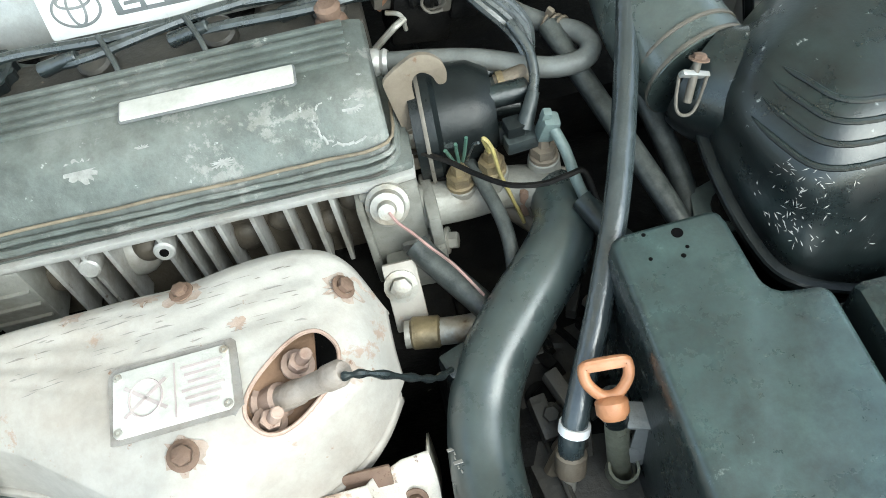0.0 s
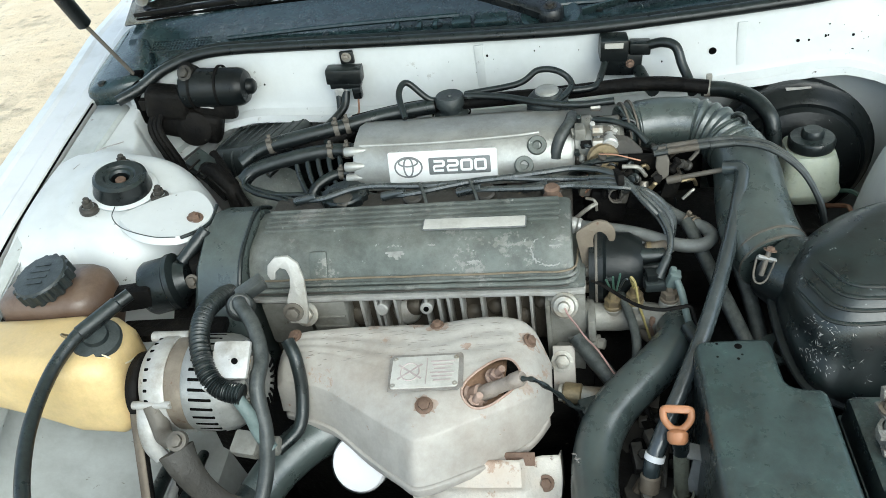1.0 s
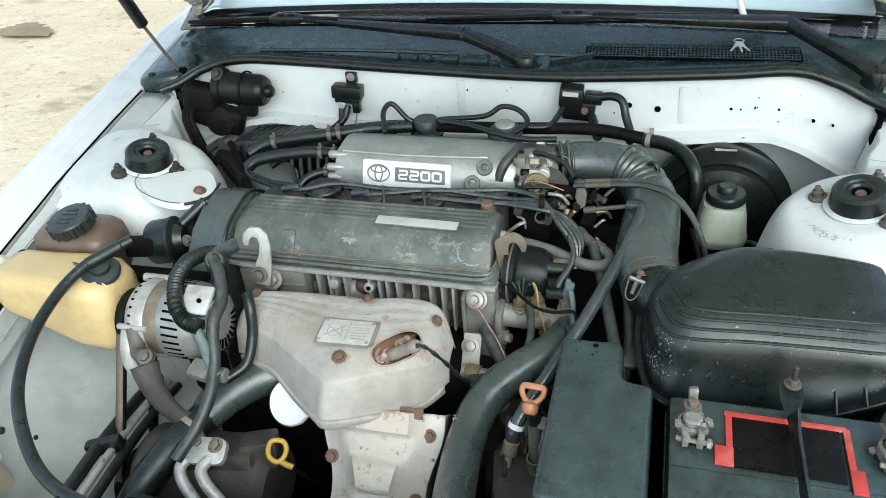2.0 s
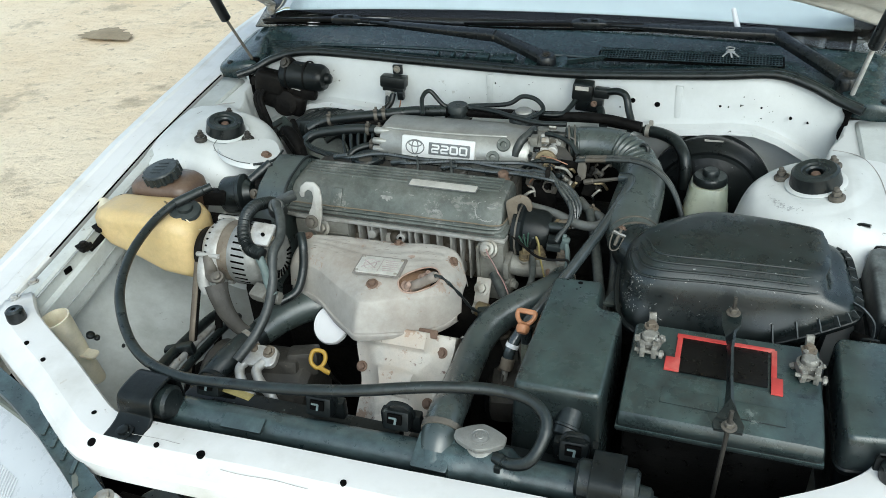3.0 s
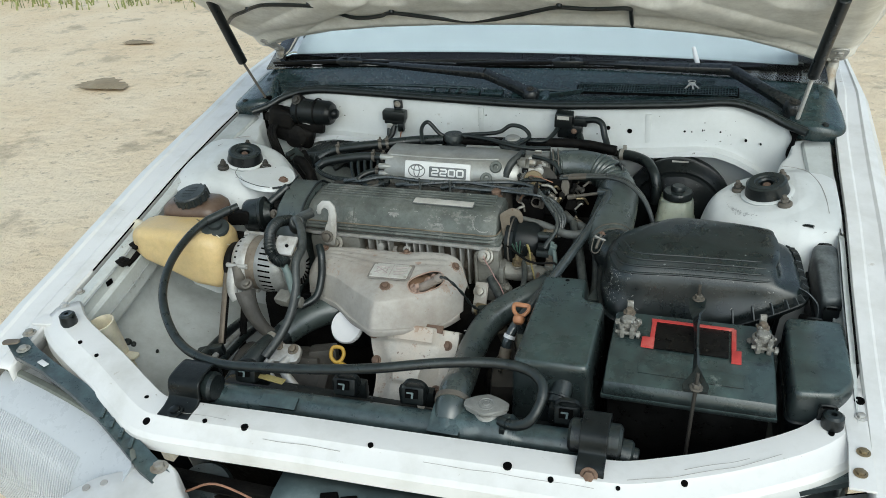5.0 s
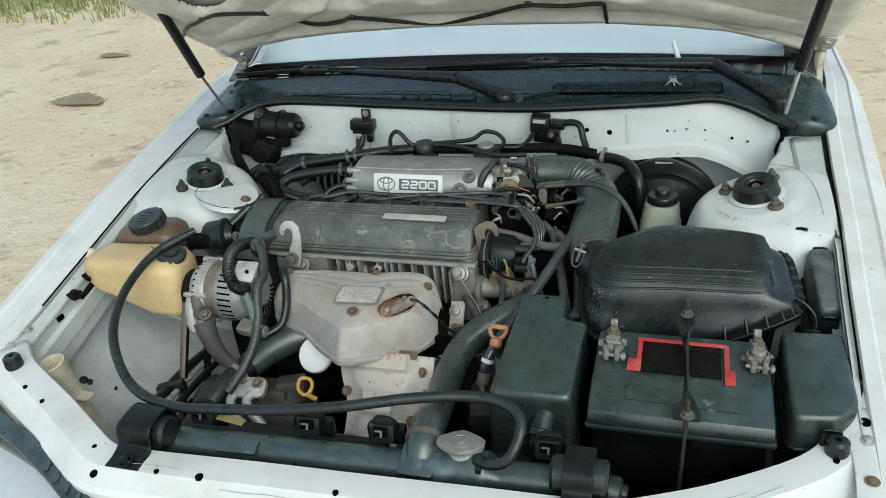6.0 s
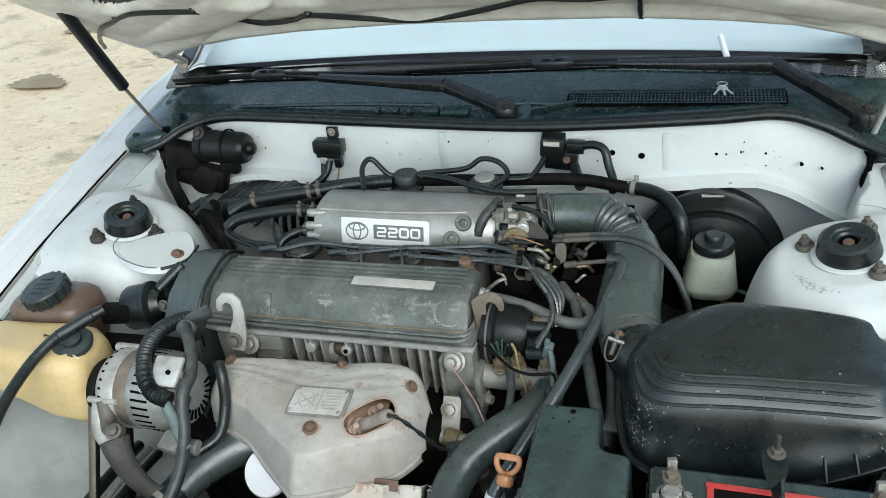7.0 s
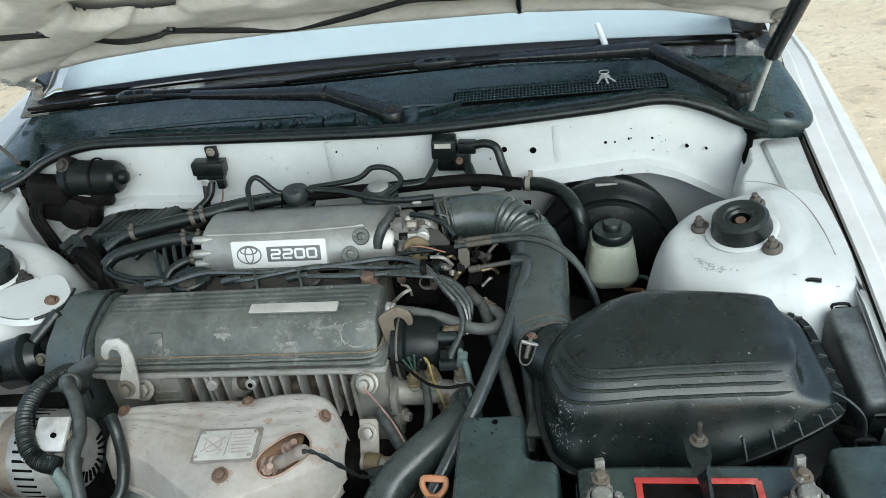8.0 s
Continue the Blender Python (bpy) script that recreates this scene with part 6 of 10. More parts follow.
part("hook", prism(B(), out, HM, 0.0042, 0.001), TAN, t)
part("bolt", hexbolt(B(), HM @ Vector((0.006, 0.018, 0.004)), (0, -0.95, 0.25), 0.0062, 0.006), STEEL, t)
part("bolt", hexbolt(B(), HM @ Vector((0.004, -0.006, 0.004)), (0, -0.95, 0.25), 0.0055, 0.006), TAN, t)
bm = hexbolt(B(), (-0.262, 0.535, 0.742), (0, -0.8, 0.5), 0.010, 0.010)
part("bolt", bm, STEEL, eng)

# timing cover
tc = thing("timing_cover", (-0.36, 0.6, 0.5), "dark plastic timing belt cover at the engine end", "timing cover")
bm = B()
out = [(0.505, 0.55), (0.508, 0.70), (0.522, 0.768), (0.56, 0.806), (0.60, 0.822), (0.645, 0.826), (0.68, 0.81), (0.69, 0.77), (0.69, 0.55)]
for x0, x1, k in ((-0.400, -0.337, 1.0),):
    loft(bm, [[(x, 0.61 + (y - 0.61) * k * q, 0.55 + (z - 0.55) * k * q) for y, z in out] for x, q in ((x0, 0.97), (x0 + 0.004, 0.99), (x0 + 0.006, 1.0), (x1 - 0.003, 1.0), (x1, 0.985))])
part("cover", bm, TUBEGREY, tc)
bm = B()
tube(bm, [(-0.3385, 0.528, 0.735), (-0.3385, 0.535, 0.777), (-0.3385, 0.562, 0.806), (-0.3385, 0.60, 0.820), (-0.3385, 0.65, 0.824), (-0.3385, 0.69, 0.80)], 0.003, 8, 6)
part("rim", bm, RUBBER, tc)
mount = thing("engine_mount", (-0.43, 0.58, 0.6), "black engine mount bracket by the timing cover", "engine mount")
bm = B()
box(bm, (-0.43, 0.58, 0.70), (0.07, 0.09, 0.05), (0, 0, 20), 0.01)
box(bm, (-0.405, 0.59, 0.79), (0.03, 0.05, 0.03), (0, 0, 25), 0.006)
part("bracket", bm, GREASE, mount)
bm = B()
lathe(bm, (-0.472, 0.555, 0.775), (0.95, 0.2, 0.12), [(0, 0), (0.032, 0.001), (0.035, 0.006), (0.035, 0.034), (0.037, 0.036), (0.037, 0.042), (0.026, 0.046), (0.020, 0.058), (0, 0.059)], 28)
part("canister", bm, RUBBER, mount, "black round canister")
bm = B()
rod(bm, (-0.425, 0.575, 0.80), (-0.395, 0.61, 0.825), 0.009, n=12)
part("spout", bm, RUBBER, mount)
part("bolt", hexbolt(B(), (-0.405, 0.552, 0.788), (0, -0.8, 0.4), 0.006, 0.006), DULLCAST, mount)
bm = B()
box(bm, (-0.42, 0.50, 0.755), (0.13, 0.03, 0.012), (0, 4, 6), 0.003)
box(bm, (-0.475, 0.53, 0.785), (0.05, 0.022, 0.03), (0, 0, 10), 0.006)
part("rail", bm, GREASE, mount)

# intake plenum
pl = thing("intake_plenum", (-0.07, 0.775, 0.77), "silver cast intake plenum with a white name plate", "intake manifold")
rows = []
PX0, PX1 = -0.222, 0.075
for x, k in ((PX0, 0.93), (PX0 + 0.006, 1.0), (0.02, 1.0), (0.045, 0.98), (PX1 - 0.004, 0.93), (PX1, 0.88)):
    sec = [(0.724, 0.795), (0.722, 0.815), (0.726, 0.832), (0.738, 0.848), (0.750, 0.855), (0.770, 0.858), (0.80, 0.858), (0.818, 0.852), (0.825, 0.835), (0.823, 0.80), (0.80, 0.785), (0.75, 0.783)]
    rows.append([(x, 0.775 + (y - 0.775) * k, 0.818 + (z - 0.818) * k) for y, z in sec])
body = part("body", loft(B(), rows), PLENUM, pl, "silver grey cast body", 50)
for y, z in ((0.731, 0.800), (0.726, 0.816), (0.729, 0.832), (0.742, 0.848)):
    part("end_rib", lathe(B(), (PX0 - 0.012, y + 0.001, z), (1, 0.03, 0), [(0, 0), (0.0055, 0.0), (0.0066, 0.002), (0.0066, 0.012), (0.0055, 0.022), (0.0030, 0.032), (0.0004, 0.040)], 16), PLENUM, body, "scalloped cast rib")
part("stub_hose", tube(B(), [(0.074, 0.778, 0.860), (0.070, 0.758, 0.860), (0.060, 0.743, 0.853), (0.053, 0.735, 0.840), (0.050, 0.731, 0.826)], 0.0080, 12, 6), DUSTHOSE, pl, "grey rubber hose stub")
bm = B()
tube(bm, [(PX0 + 0.01, 0.747, 0.854), (-0.1, 0.744, 0.8535), (0.0, 0.746, 0.855), (0.03, 0.75, 0.855)], 0.0025, 8, 6)
part("ridge", bm, PLENUM, body)
for x, y, z in ((0.026, 0.737, 0.844), (0.008, 0.725, 0.822)):
    bm = B()
    lathe(bm, (x, y + 0.006, z - 0.006), (0.1, -0.72, 0.55), [(0.014, -0.004), (0.0125, 0.014), (0.0115, 0.016), (0.006, 0.016), (0.005, 0.010), (0, 0.010)], 22)
    part("boss", bm, CAST, body, "round cast boss")
PM = Matrix.Translation((-0.099, 0.7255, 0.8285)) @ Euler((radians(71), 0, radians(-1.5))).to_matrix().to_4x4()
bm = prism(B(), rounded(0.147, 0.042, 0.003), PM @ Matrix.Translation((0, 0, -0.004)), 0.007, 0.001)
plate = part("name_plate", bm, PLATE, pl, "white plate with grey lettering")
bm = prism(B(), rounded(0.083, 0.023, 0.002), PM @ Matrix.Translation((0.0235, 0, 0.0026)), 0.0009, 0.0002)
part("panel", bm, INK, plate, "dark grey panel")
for i, ch in enumerate("2200"):
    w_, h_, ox_ = 0.0066, 0.0064, 0.0235 + 0.0186 * (i - 1.5)
    two = [(-w_, h_), (w_ - 0.001, h_), (w_, h_ - 0.001), (w_, 0.001), (w_ - 0.001, 0), (-w_ + 0.001, 0), (-w_, -0.001), (-w_, -h_), (w_, -h_)]
    nought = [(-w_ + 0.001, h_), (w_ - 0.001, h_), (w_, h_ - 0.001), (w_, -h_ + 0.001), (w_ - 0.001, -h_), (-w_ + 0.001, -h_), (-w_, -h_ + 0.001), (-w_, h_ - 0.001)]
    bm = tube(B(), [PM @ Vector((ox_ + a, b, 0.0036)) for a, b in (two if ch == "2" else nought)], 0.0018, 8, 1, closed=ch == "0", flat=0.3, side=PM.to_3x3() @ Vector((0, 0, 1)))
    part("numeral", bm, PLATE, plate, "pale squared numeral " + ch)
bm = B()
for a, b, ox, oy in ((0.0185, 0.0135, 0, 0), (0.0062, 0.0128, 0, 0), (0.013, 0.0055, 0, 0.0065)):
    tube(bm, [PM @ Vector((-0.046 + ox + a * math.cos(t), oy + b * math.sin(t), 0.0034)) for t in [2 * math.pi * i / 20 for i in range(20)]], 0.0011, 6, 2, closed=True, flat=0.5, side=PM.to_3x3() @ Vector((0, 0, 1)))
part("badge_ring", bm, INK, plate, "plain oval badge shape")

# gear behind and on top of the plenum
def canister(name, at, prof, mat, label, cat):
    t = thing(name, at, label, cat)
    part("body", lathe(B(), at, (0, 0, 1), prof, 28), mat, t)
    return t


fd_ = canister("fuel_damper", (-0.097, 0.846, 0.83), [(0.024, 0.0), (0.025, 0.010), (0.019, 0.014), (0.0165, 0.016), (0.0165, 0.024), (0.0205, 0.025), (0.0205, 0.038), (0.019, 0.040), (0.0175, 0.0392), (0.004, 0.0392), (0.003, 0.041), (0, 0.041)], CAPGREEN, "black round capped damper behind the plenum", "damper")
bm = B()
lathe(bm, (-0.097, 0.846, 0.838), (0, 0, 1), [(0.027, 0), (0.0285, 0.003), (0.027, 0.006)], 28)
part("rim", bm, GREASE, fd_)
ev = canister("vacuum_valve", (0.041, 0.832, 0.838), [(0.028, 0.0), (0.029, 0.008), (0.025, 0.012), (0.029, 0.016), (0.029, 0.022), (0.022, 0.030), (0.019, 0.033), (0, 0.034)], CAPGREEN, "grey valve with a pale metal cap", "valve")
part("cap", lathe(B(), (0.041, 0.832, 0.871), (0, 0, 1), [(0.0165, 0), (0.016, 0.003), (0.013, 0.005), (0.006, 0.0055), (0, 0.0055)], 24), PLENUM, ev, "pale shiny cap")
hose("vacuum_hose", [(-0.155, 0.80, 0.862), (-0.165, 0.83, 0.885), (-0.155, 0.85, 0.892), (-0.125, 0.845, 0.866), (-0.10, 0.86, 0.86)], 0.0045, RUBBER, "thin black vacuum hose looping to the damper")
hose("vacuum_hose", [(-0.075, 0.845, 0.868), (-0.02, 0.835, 0.866), (0.03, 0.808, 0.868), (0.08, 0.80, 0.864), (0.13, 0.80, 0.866)], 0.005, RUBBER, "thin black vacuum hose behind the plenum")
hose("vacuum_hose", [(-0.075, 0.855, 0.865), (0.0, 0.86, 0.872), (0.03, 0.865, 0.888), (0.06, 0.86, 0.885), (0.075, 0.845, 0.87), (0.05, 0.80, 0.866)], 0.0045, RUBBER, "black vacuum hose curling round the valve")
hose("wiring_loom", [(-0.24, 0.835, 0.845), (-0.15, 0.85, 0.852), (-0.05, 0.86, 0.85), (0.05, 0.865, 0.85), (0.18, 0.87, 0.852), (0.26, 0.86, 0.845)], 0.010, GREASE, "black wiring loom behind the plenum", "wiring")
hose("wiring_loom", [(-0.37, 0.82, 0.80), (-0.33, 0.81, 0.822), (-0.28, 0.805, 0.83), (-0.22, 0.83, 0.842), (-0.15, 0.845, 0.85)], 0.010, GREASE, "black wiring loom beside the plenum", "wiring")
rail = thing("fuel_pipe", (-0.3, 0.77, 0.82), "black fuel hoses with tarnished clips beside the plenum", "hose")
RAILS = [([(-0.40, 0.775, 0.822), (-0.369, 0.790, 0.836), (-0.31, 0.800, 0.845), (-0.244, 0.815, 0.850), (-0.19, 0.832, 0.853), (-0.12, 0.845, 0.855)], 0.0108, (0.27, 0.56, 0.60)),
         ([(-0.392, 0.742, 0.812), (-0.37, 0.754, 0.824), (-0.303, 0.768, 0.833), (-0.258, 0.775, 0.833), (-0.220, 0.772, 0.832)], 0.0104, (0.72, 0.90)),
         ([(-0.292, 0.712, 0.785), (-0.284, 0.728, 0.800), (-0.272, 0.738, 0.807), (-0.25, 0.748, 0.811), (-0.218, 0.748, 0.811)], 0.0075, (0.80, 0.93))]
for pts, r, us in RAILS:
    part("tube", tube(B(), pts, r, 14, 8), RUBBER, rail, "black fuel hose")
    path = smooth_path(pts, 8)
    for u in us:
        i = min(int(u * (len(path) - 1)), len(path) - 2)
        d = (path[i + 1] - path[i]).normalized()
        bm = lathe(B(), path[i] - d * 0.004, d, [(r * 0.9, 0), (r * 1.12, 0), (r * 1.14, 0.001), (r * 1.14, 0.006), (r * 1.12, 0.007), (r * 0.9, 0.007)], 18)
        box(bm, path[i] + Vector((0.001, -0.7 * r, 0.8 * r + 0.003)), (0.008, 0.005, 0.008), (30, 0, 0), 0.001)
        box(bm, path[i] + Vector((0.001, -0.3 * r, 1.1 * r + 0.003)), (0.005, 0.003, 0.009), (0, 0, 0), 0.001)
        part("clip", bm, DULLCAST, rail, "tarnished spring hose clip")
for i, (dx, dy) in enumerate(((0, 0), (0.006, -0.012))):
    hose("injector_lead", [(-0.345 + dx, 0.772 + dy, 0.828), (-0.382 + dx, 0.757 + dy, 0.822), (-0.392 + dx, 0.742 + dy, 0.814), (-0.370 + dx, 0.726 + dy, 0.808), (-0.332 + dx, 0.715 + dy, 0.803), (-0.305 + dx, 0.700 + dy, 0.800), (-0.290 + dx, 0.682 + dy, 0.798)], 0.0036, RUBBER, "black lead looping into the plenum end", "wire", group="injector leads")
hose("injector_lead", [(-0.370, 0.728, 0.806), (-0.345, 0.716, 0.804), (-0.30, 0.712, 0.803), (-0.270, 0.704, 0.800)], 0.0042, RUBBER, "black lead looping into the plenum end", "wire", group="injector leads")
hose("vacuum_hose", [(-0.228, 0.735, 0.806), (-0.212, 0.712, 0.800), (-0.185, 0.702, 0.798), (-0.15, 0.705, 0.800)], 0.0055, DUSTHOSE, "dusty hose dropping from the plenum end")
for i in range(5):
    x = -0.315 + 0.016 * i
    hose("wire", [(x, 0.766, 0.828), (x + 0.004, 0.752, 0.815), (x + 0.012, 0.738, 0.800), (x + 0.024 + 0.004 * (i % 2), 0.722, 0.786)], 0.0036, RUBBER, "black injector wire beside the plenum", "wire", n=8, res=5, group="wires beside the plenum")
for i in range(6):
    x = -0.22 + 0.045 * i
    hose("wire", [(x, 0.70, 0.775), (x + 0.012, 0.713, 0.792), (x + 0.01 * (i % 3), 0.728, 0.798 - 0.003 * i), (x + 0.04, 0.742, 0.785)], 0.003, GREASE, "black wire below the plenum", "wire", n=6, res=5, group="wires below the plenum")
for x, y, z, rz in ((-0.335, 0.805, 0.829, 10), (-0.275, 0.800, 0.832, 6), (-0.31, 0.785, 0.822, 0)):
    t = thing("hose_separator", (x, y, z), "small black clip between the fuel hoses", "clip", "hose separators")
    part("clip", box(B(), (x, y, z), (0.010, 0.020, 0.012), (20, 0, rz), 0.003), RUBBER, t)
can = thing("charcoal_filter", (-0.42, 0.90, 0.70), "dusty ribbed black filter housing by the bulkhead", "filter")
rows = []
for z, k in ((0.70, 0.80), (0.755, 0.97), (0.782, 1.0), (0.800, 0.97), (0.806, 0.88)):
    rows.append([(-0.415 + x * k + 0.02 * (y / 0.06), 0.90 + y * k, z - 0.012 + 0.10 * (x * k + 0.07)) for x, y in rounded(0.135, 0.085, 0.02, 4)])
part("housing", loft(B(), rows), CAPGREEN, can, "", 50)
for i in range(8):
    x = -0.474 + 0.0165 * i
    part("fin", tube(B(), [(x + 0.01, 0.938, 0.793 + 0.1 * (x + 0.485)), (x - 0.008, 0.88, 0.793 + 0.1 * (x + 0.485)), (x - 0.014, 0.853, 0.783 + 0.1 * (x + 0.485)), (x - 0.016, 0.847, 0.75)], 0.0022, 6, 4), CAPGREEN, can)
cov = thing("cover_plate", (-0.39, 0.83, 0.70), "grey sheet cover below the fuel hoses", "cover plate")
bm = prism(B(), rounded(0.115, 0.085, 0.03, 5), Matrix.Translation((-0.392, 0.80, 0.745)) @ Euler((radians(50), 0, radians(8))).to_matrix().to_4x4(), 0.006, 0.002)
part("sheet", bm, CAST, cov)
for pts, r in (([(-0.475, 0.80, 0.80), (-0.455, 0.79, 0.80), (-0.43, 0.775, 0.775), (-0.425, 0.765, 0.73)], 0.013), ([(-0.47, 0.83, 0.81), (-0.445, 0.80, 0.80), (-0.42, 0.77, 0.775), (-0.40, 0.75, 0.75)], 0.007)):
    hose("harness_plug", pts, r, GREASE, "black plug and harness behind the turret", "wiring", group="harness plugs")
bp = thing("harness_plug", (-0.47, 0.80, 0.79), "large black harness plug behind the turret", "wiring", "harness plugs")
part("housing", box(B(), (-0.478, 0.808, 0.800), (0.050, 0.034, 0.026), (15, 25, -28), 0.005), RUBBER, bp, "square black plug housing")
part("housing", box(B(), (-0.448, 0.788, 0.782), (0.040, 0.030, 0.030), (10, 35, -30), 0.005), GREASE, bp)
for k in range(3):
    part("rib", box(B(), (-0.488 + 0.012 * k, 0.797 - 0.006 * k, 0.812 - 0.005 * k), (0.003, 0.024, 0.004), (15, 25, -28), 0.001), GREASE, bp)

# plug leads along the rocker cover
for i in range(4):
    e = (-0.285, -0.165, -0.065, 0.02)[i]
    dy, dz = 0.0075 * (3 - i), 0.0035 * (3 - i)
    pts = [(e, 0.680, 0.815), (e + 0.03, 0.676, 0.819)]
    for x in (-0.20, -0.12, -0.04, 0.03, 0.08):
        if x > e + 0.06:
            pts.append((x, 0.668 + dy + 0.006 * math.sin(11 * x + 2 * i), 0.817 + dz + 0.003 * math.sin(16 * x + 3 * i)))
    pts += [(0.125, 0.655 + dy * 0.7, 0.826 + dz * 0.6), (0.155 + 0.003 * i, 0.640 + 0.006 * i, 0.812), (0.176 + 0.004 * i, 0.622 + 0.005 * i, 0.79), (0.184, 0.60 + 0.005 * i, 0.765)]
    t = hose("spark_plug_lead", pts, 0.0041, LEAD, "dusty grey spark plug lead", "plug lead", n=8, res=7, group="spark plug leads")
    part("boot", rod(B(), (e - 0.012, 0.681, 0.813), (e + 0.02, 0.678, 0.821), 0.0062, 0.0050, 12), LEAD, t, "grey rubber plug boot")
t = thing("lead_clip", (0.13, 0.655, 0.82), "dark comb clip holding the plug leads", "clip", "lead clips")
part("clip", box(B(), (0.126, 0.664, 0.834), (0.008, 0.036, 0.014), (-18, 0, 8), 0.002), GREASE, t)
for x in (-0.118, -0.053):
    bm = B()
    tube(bm, [(x + 0.006, 0.648, 0.818), (x + 0.003, 0.658, 0.824), (x - 0.002, 0.670, 0.830), (x - 0.006, 0.680, 0.832)], 0.0022, 8, 6)
    t = thing("lead_clip", (x, 0.67, 0.815), "dark upright clip holding the plug leads", "clip", "lead clips")
    part("clip", bm, DUSTHOSE, t)

# distributor
ds = thing("distributor", (0.13, 0.585, 0.70), "black distributor cap at the head's end", "distributor")
bm = B()
lathe(bm, (0.085, 0.60, 0.752), (1, -0.05, 0), [(0.0, 0), (0.046, 0.002), (0.046, 0.018), (0.040, 0.022), (0.038, 0.05), (0.030, 0.064), (0, 0.066)], 28)
part("cap", bm, PLASTIC, ds)
for a in range(4):
    y, z = 0.60 + 0.024 * math.cos(a * 1.57 + .6), 0.752 + 0.024 * math.sin(a * 1.57 + .6)
    part("tower", rod(B(), (0.14, y, z), (0.175, y, z), 0.009, n=12), RUBBER, ds, "black lead tower")
part("base", box(B(), (0.10, 0.585, 0.70), (0.03, 0.05, 0.05), bev=0.006), GREASE, ds)
bm = lathe(B(), (0.094, 0.60, 0.750), (1, -0.05, 0), [(0.044, 0), (0.049, 0.0), (0.0495, 0.0015), (0.049, 0.003), (0.044, 0.003)], 32)
part("flange_ring", bm, DULLCAST, ds, "dull edge of the mounting flange")
part("coil_tower", rod(B(), (0.112, 0.604, 0.764), (0.157, 0.600, 0.768), 0.0078, n=16), CAPGREEN, ds, "long black tower")
part("sleeve", tube(B(), [(0.154, 0.600, 0.768), (0.165, 0.600, 0.770), (0.178, 0.603, 0.772)], 0.0092, 14, 5), TAN, ds, "tan perished sleeve")
part("sleeve_clip", lathe(B(), (0.155, 0.600, 0.768), (1, 0, 0.03), [(0.0095, 0), (0.0112, 0.0), (0.0112, 0.005), (0.0095, 0.005)], 18), BRASS, ds, "tarnished clip")
part("lead_plug", box(B(), (0.163, 0.556, 0.752), (0.030, 0.013, 0.012), (0, 4, 8), 0.003), CAPGREEN, ds, "black lead socket")
part("lead_plug", box(B(), (0.157, 0.560, 0.764), (0.014, 0.014, 0.010), (0, 4, 8), 0.002), PLASTIC, ds)
part("boot", tube(B(), [(0.164, 0.558, 0.762), (0.170, 0.565, 0.772), (0.176, 0.574, 0.780)], lambda u: 0.0066 - 0.002 * u, 12, 5), CAPGREEN, ds, "angled black boot")
part("boot_lead", tube(B(), [(0.175, 0.573, 0.778), (0.180, 0.586, 0.785), (0.180, 0.602, 0.795), (0.172, 0.622, 0.806)], 0.004, 10, 6), LEAD, ds, "grey lead")

# heater hose to the head
t = hose("heater_hose", [(0.060, 0.650, 0.776), (0.085, 0.643, 0.776), (0.111, 0.637, 0.776), (0.148, 0.624, 0.776), (0.187, 0.604, 0.774), (0.207, 0.599, 0.774), (0.223, 0.601, 0.775), (0.231, 0.613, 0.776), (0.226, 0.629, 0.776), (0.213, 0.641, 0.775), (0.194, 0.663, 0.774), (0.180, 0.690, 0.770)], 0.0082, HEATHOSE, "dusty grey heater hose with a tan underside from the cover's end", n=14)
part("spring_clamp", tube(B(), [Vector((0.216, 0.638, 0.775)) + Vector((-0.011 * k / 30 + 0.0070 * math.cos(k * 0.628), 0.011 * k / 30 + 0.0062 * math.cos(k * 0.628), 0.0096 * math.sin(k * 0.628))) for k in range(31)], 0.0013, 6, 2), TAN, t, "coiled spring clamp")
part("ear", box(B(), (0.209, 0.646, 0.787), (0.004, 0.006, 0.007), (20, 0, 40), 0.001), TAN, t)
part("union", lathe(B(), (0.058, 0.6505, 0.776), (0.96, -0.25, 0), [(0, 0), (0.0105, 0), (0.0112, 0.003), (0.0095, 0.006), (0.0112, 0.009), (0.0112, 0.014), (0.0095, 0.017), (0.0108, 0.020), (0.009, 0.023)], 20), ALLOY, t, "bright ribbed union")

# throttle body and linkage
th = thing("throttle_unit", (0.10, 0.765, 0.78), "cast throttle body with cable linkage", "throttle body")
bm = B()
rod(bm, (0.072, 0.768, 0.825), (0.105, 0.768, 0.828), 0.034, n=28)
rod(bm, (0.105, 0.768, 0.828), (0.14, 0.768, 0.83), 0.029, n=28)
box(bm, (0.083, 0.745, 0.855), (0.014, 0.02, 0.016), bev=0.003)
part("body", bm, HEAD, th, "dirty cast throttle housing")
rng = random.Random(21)
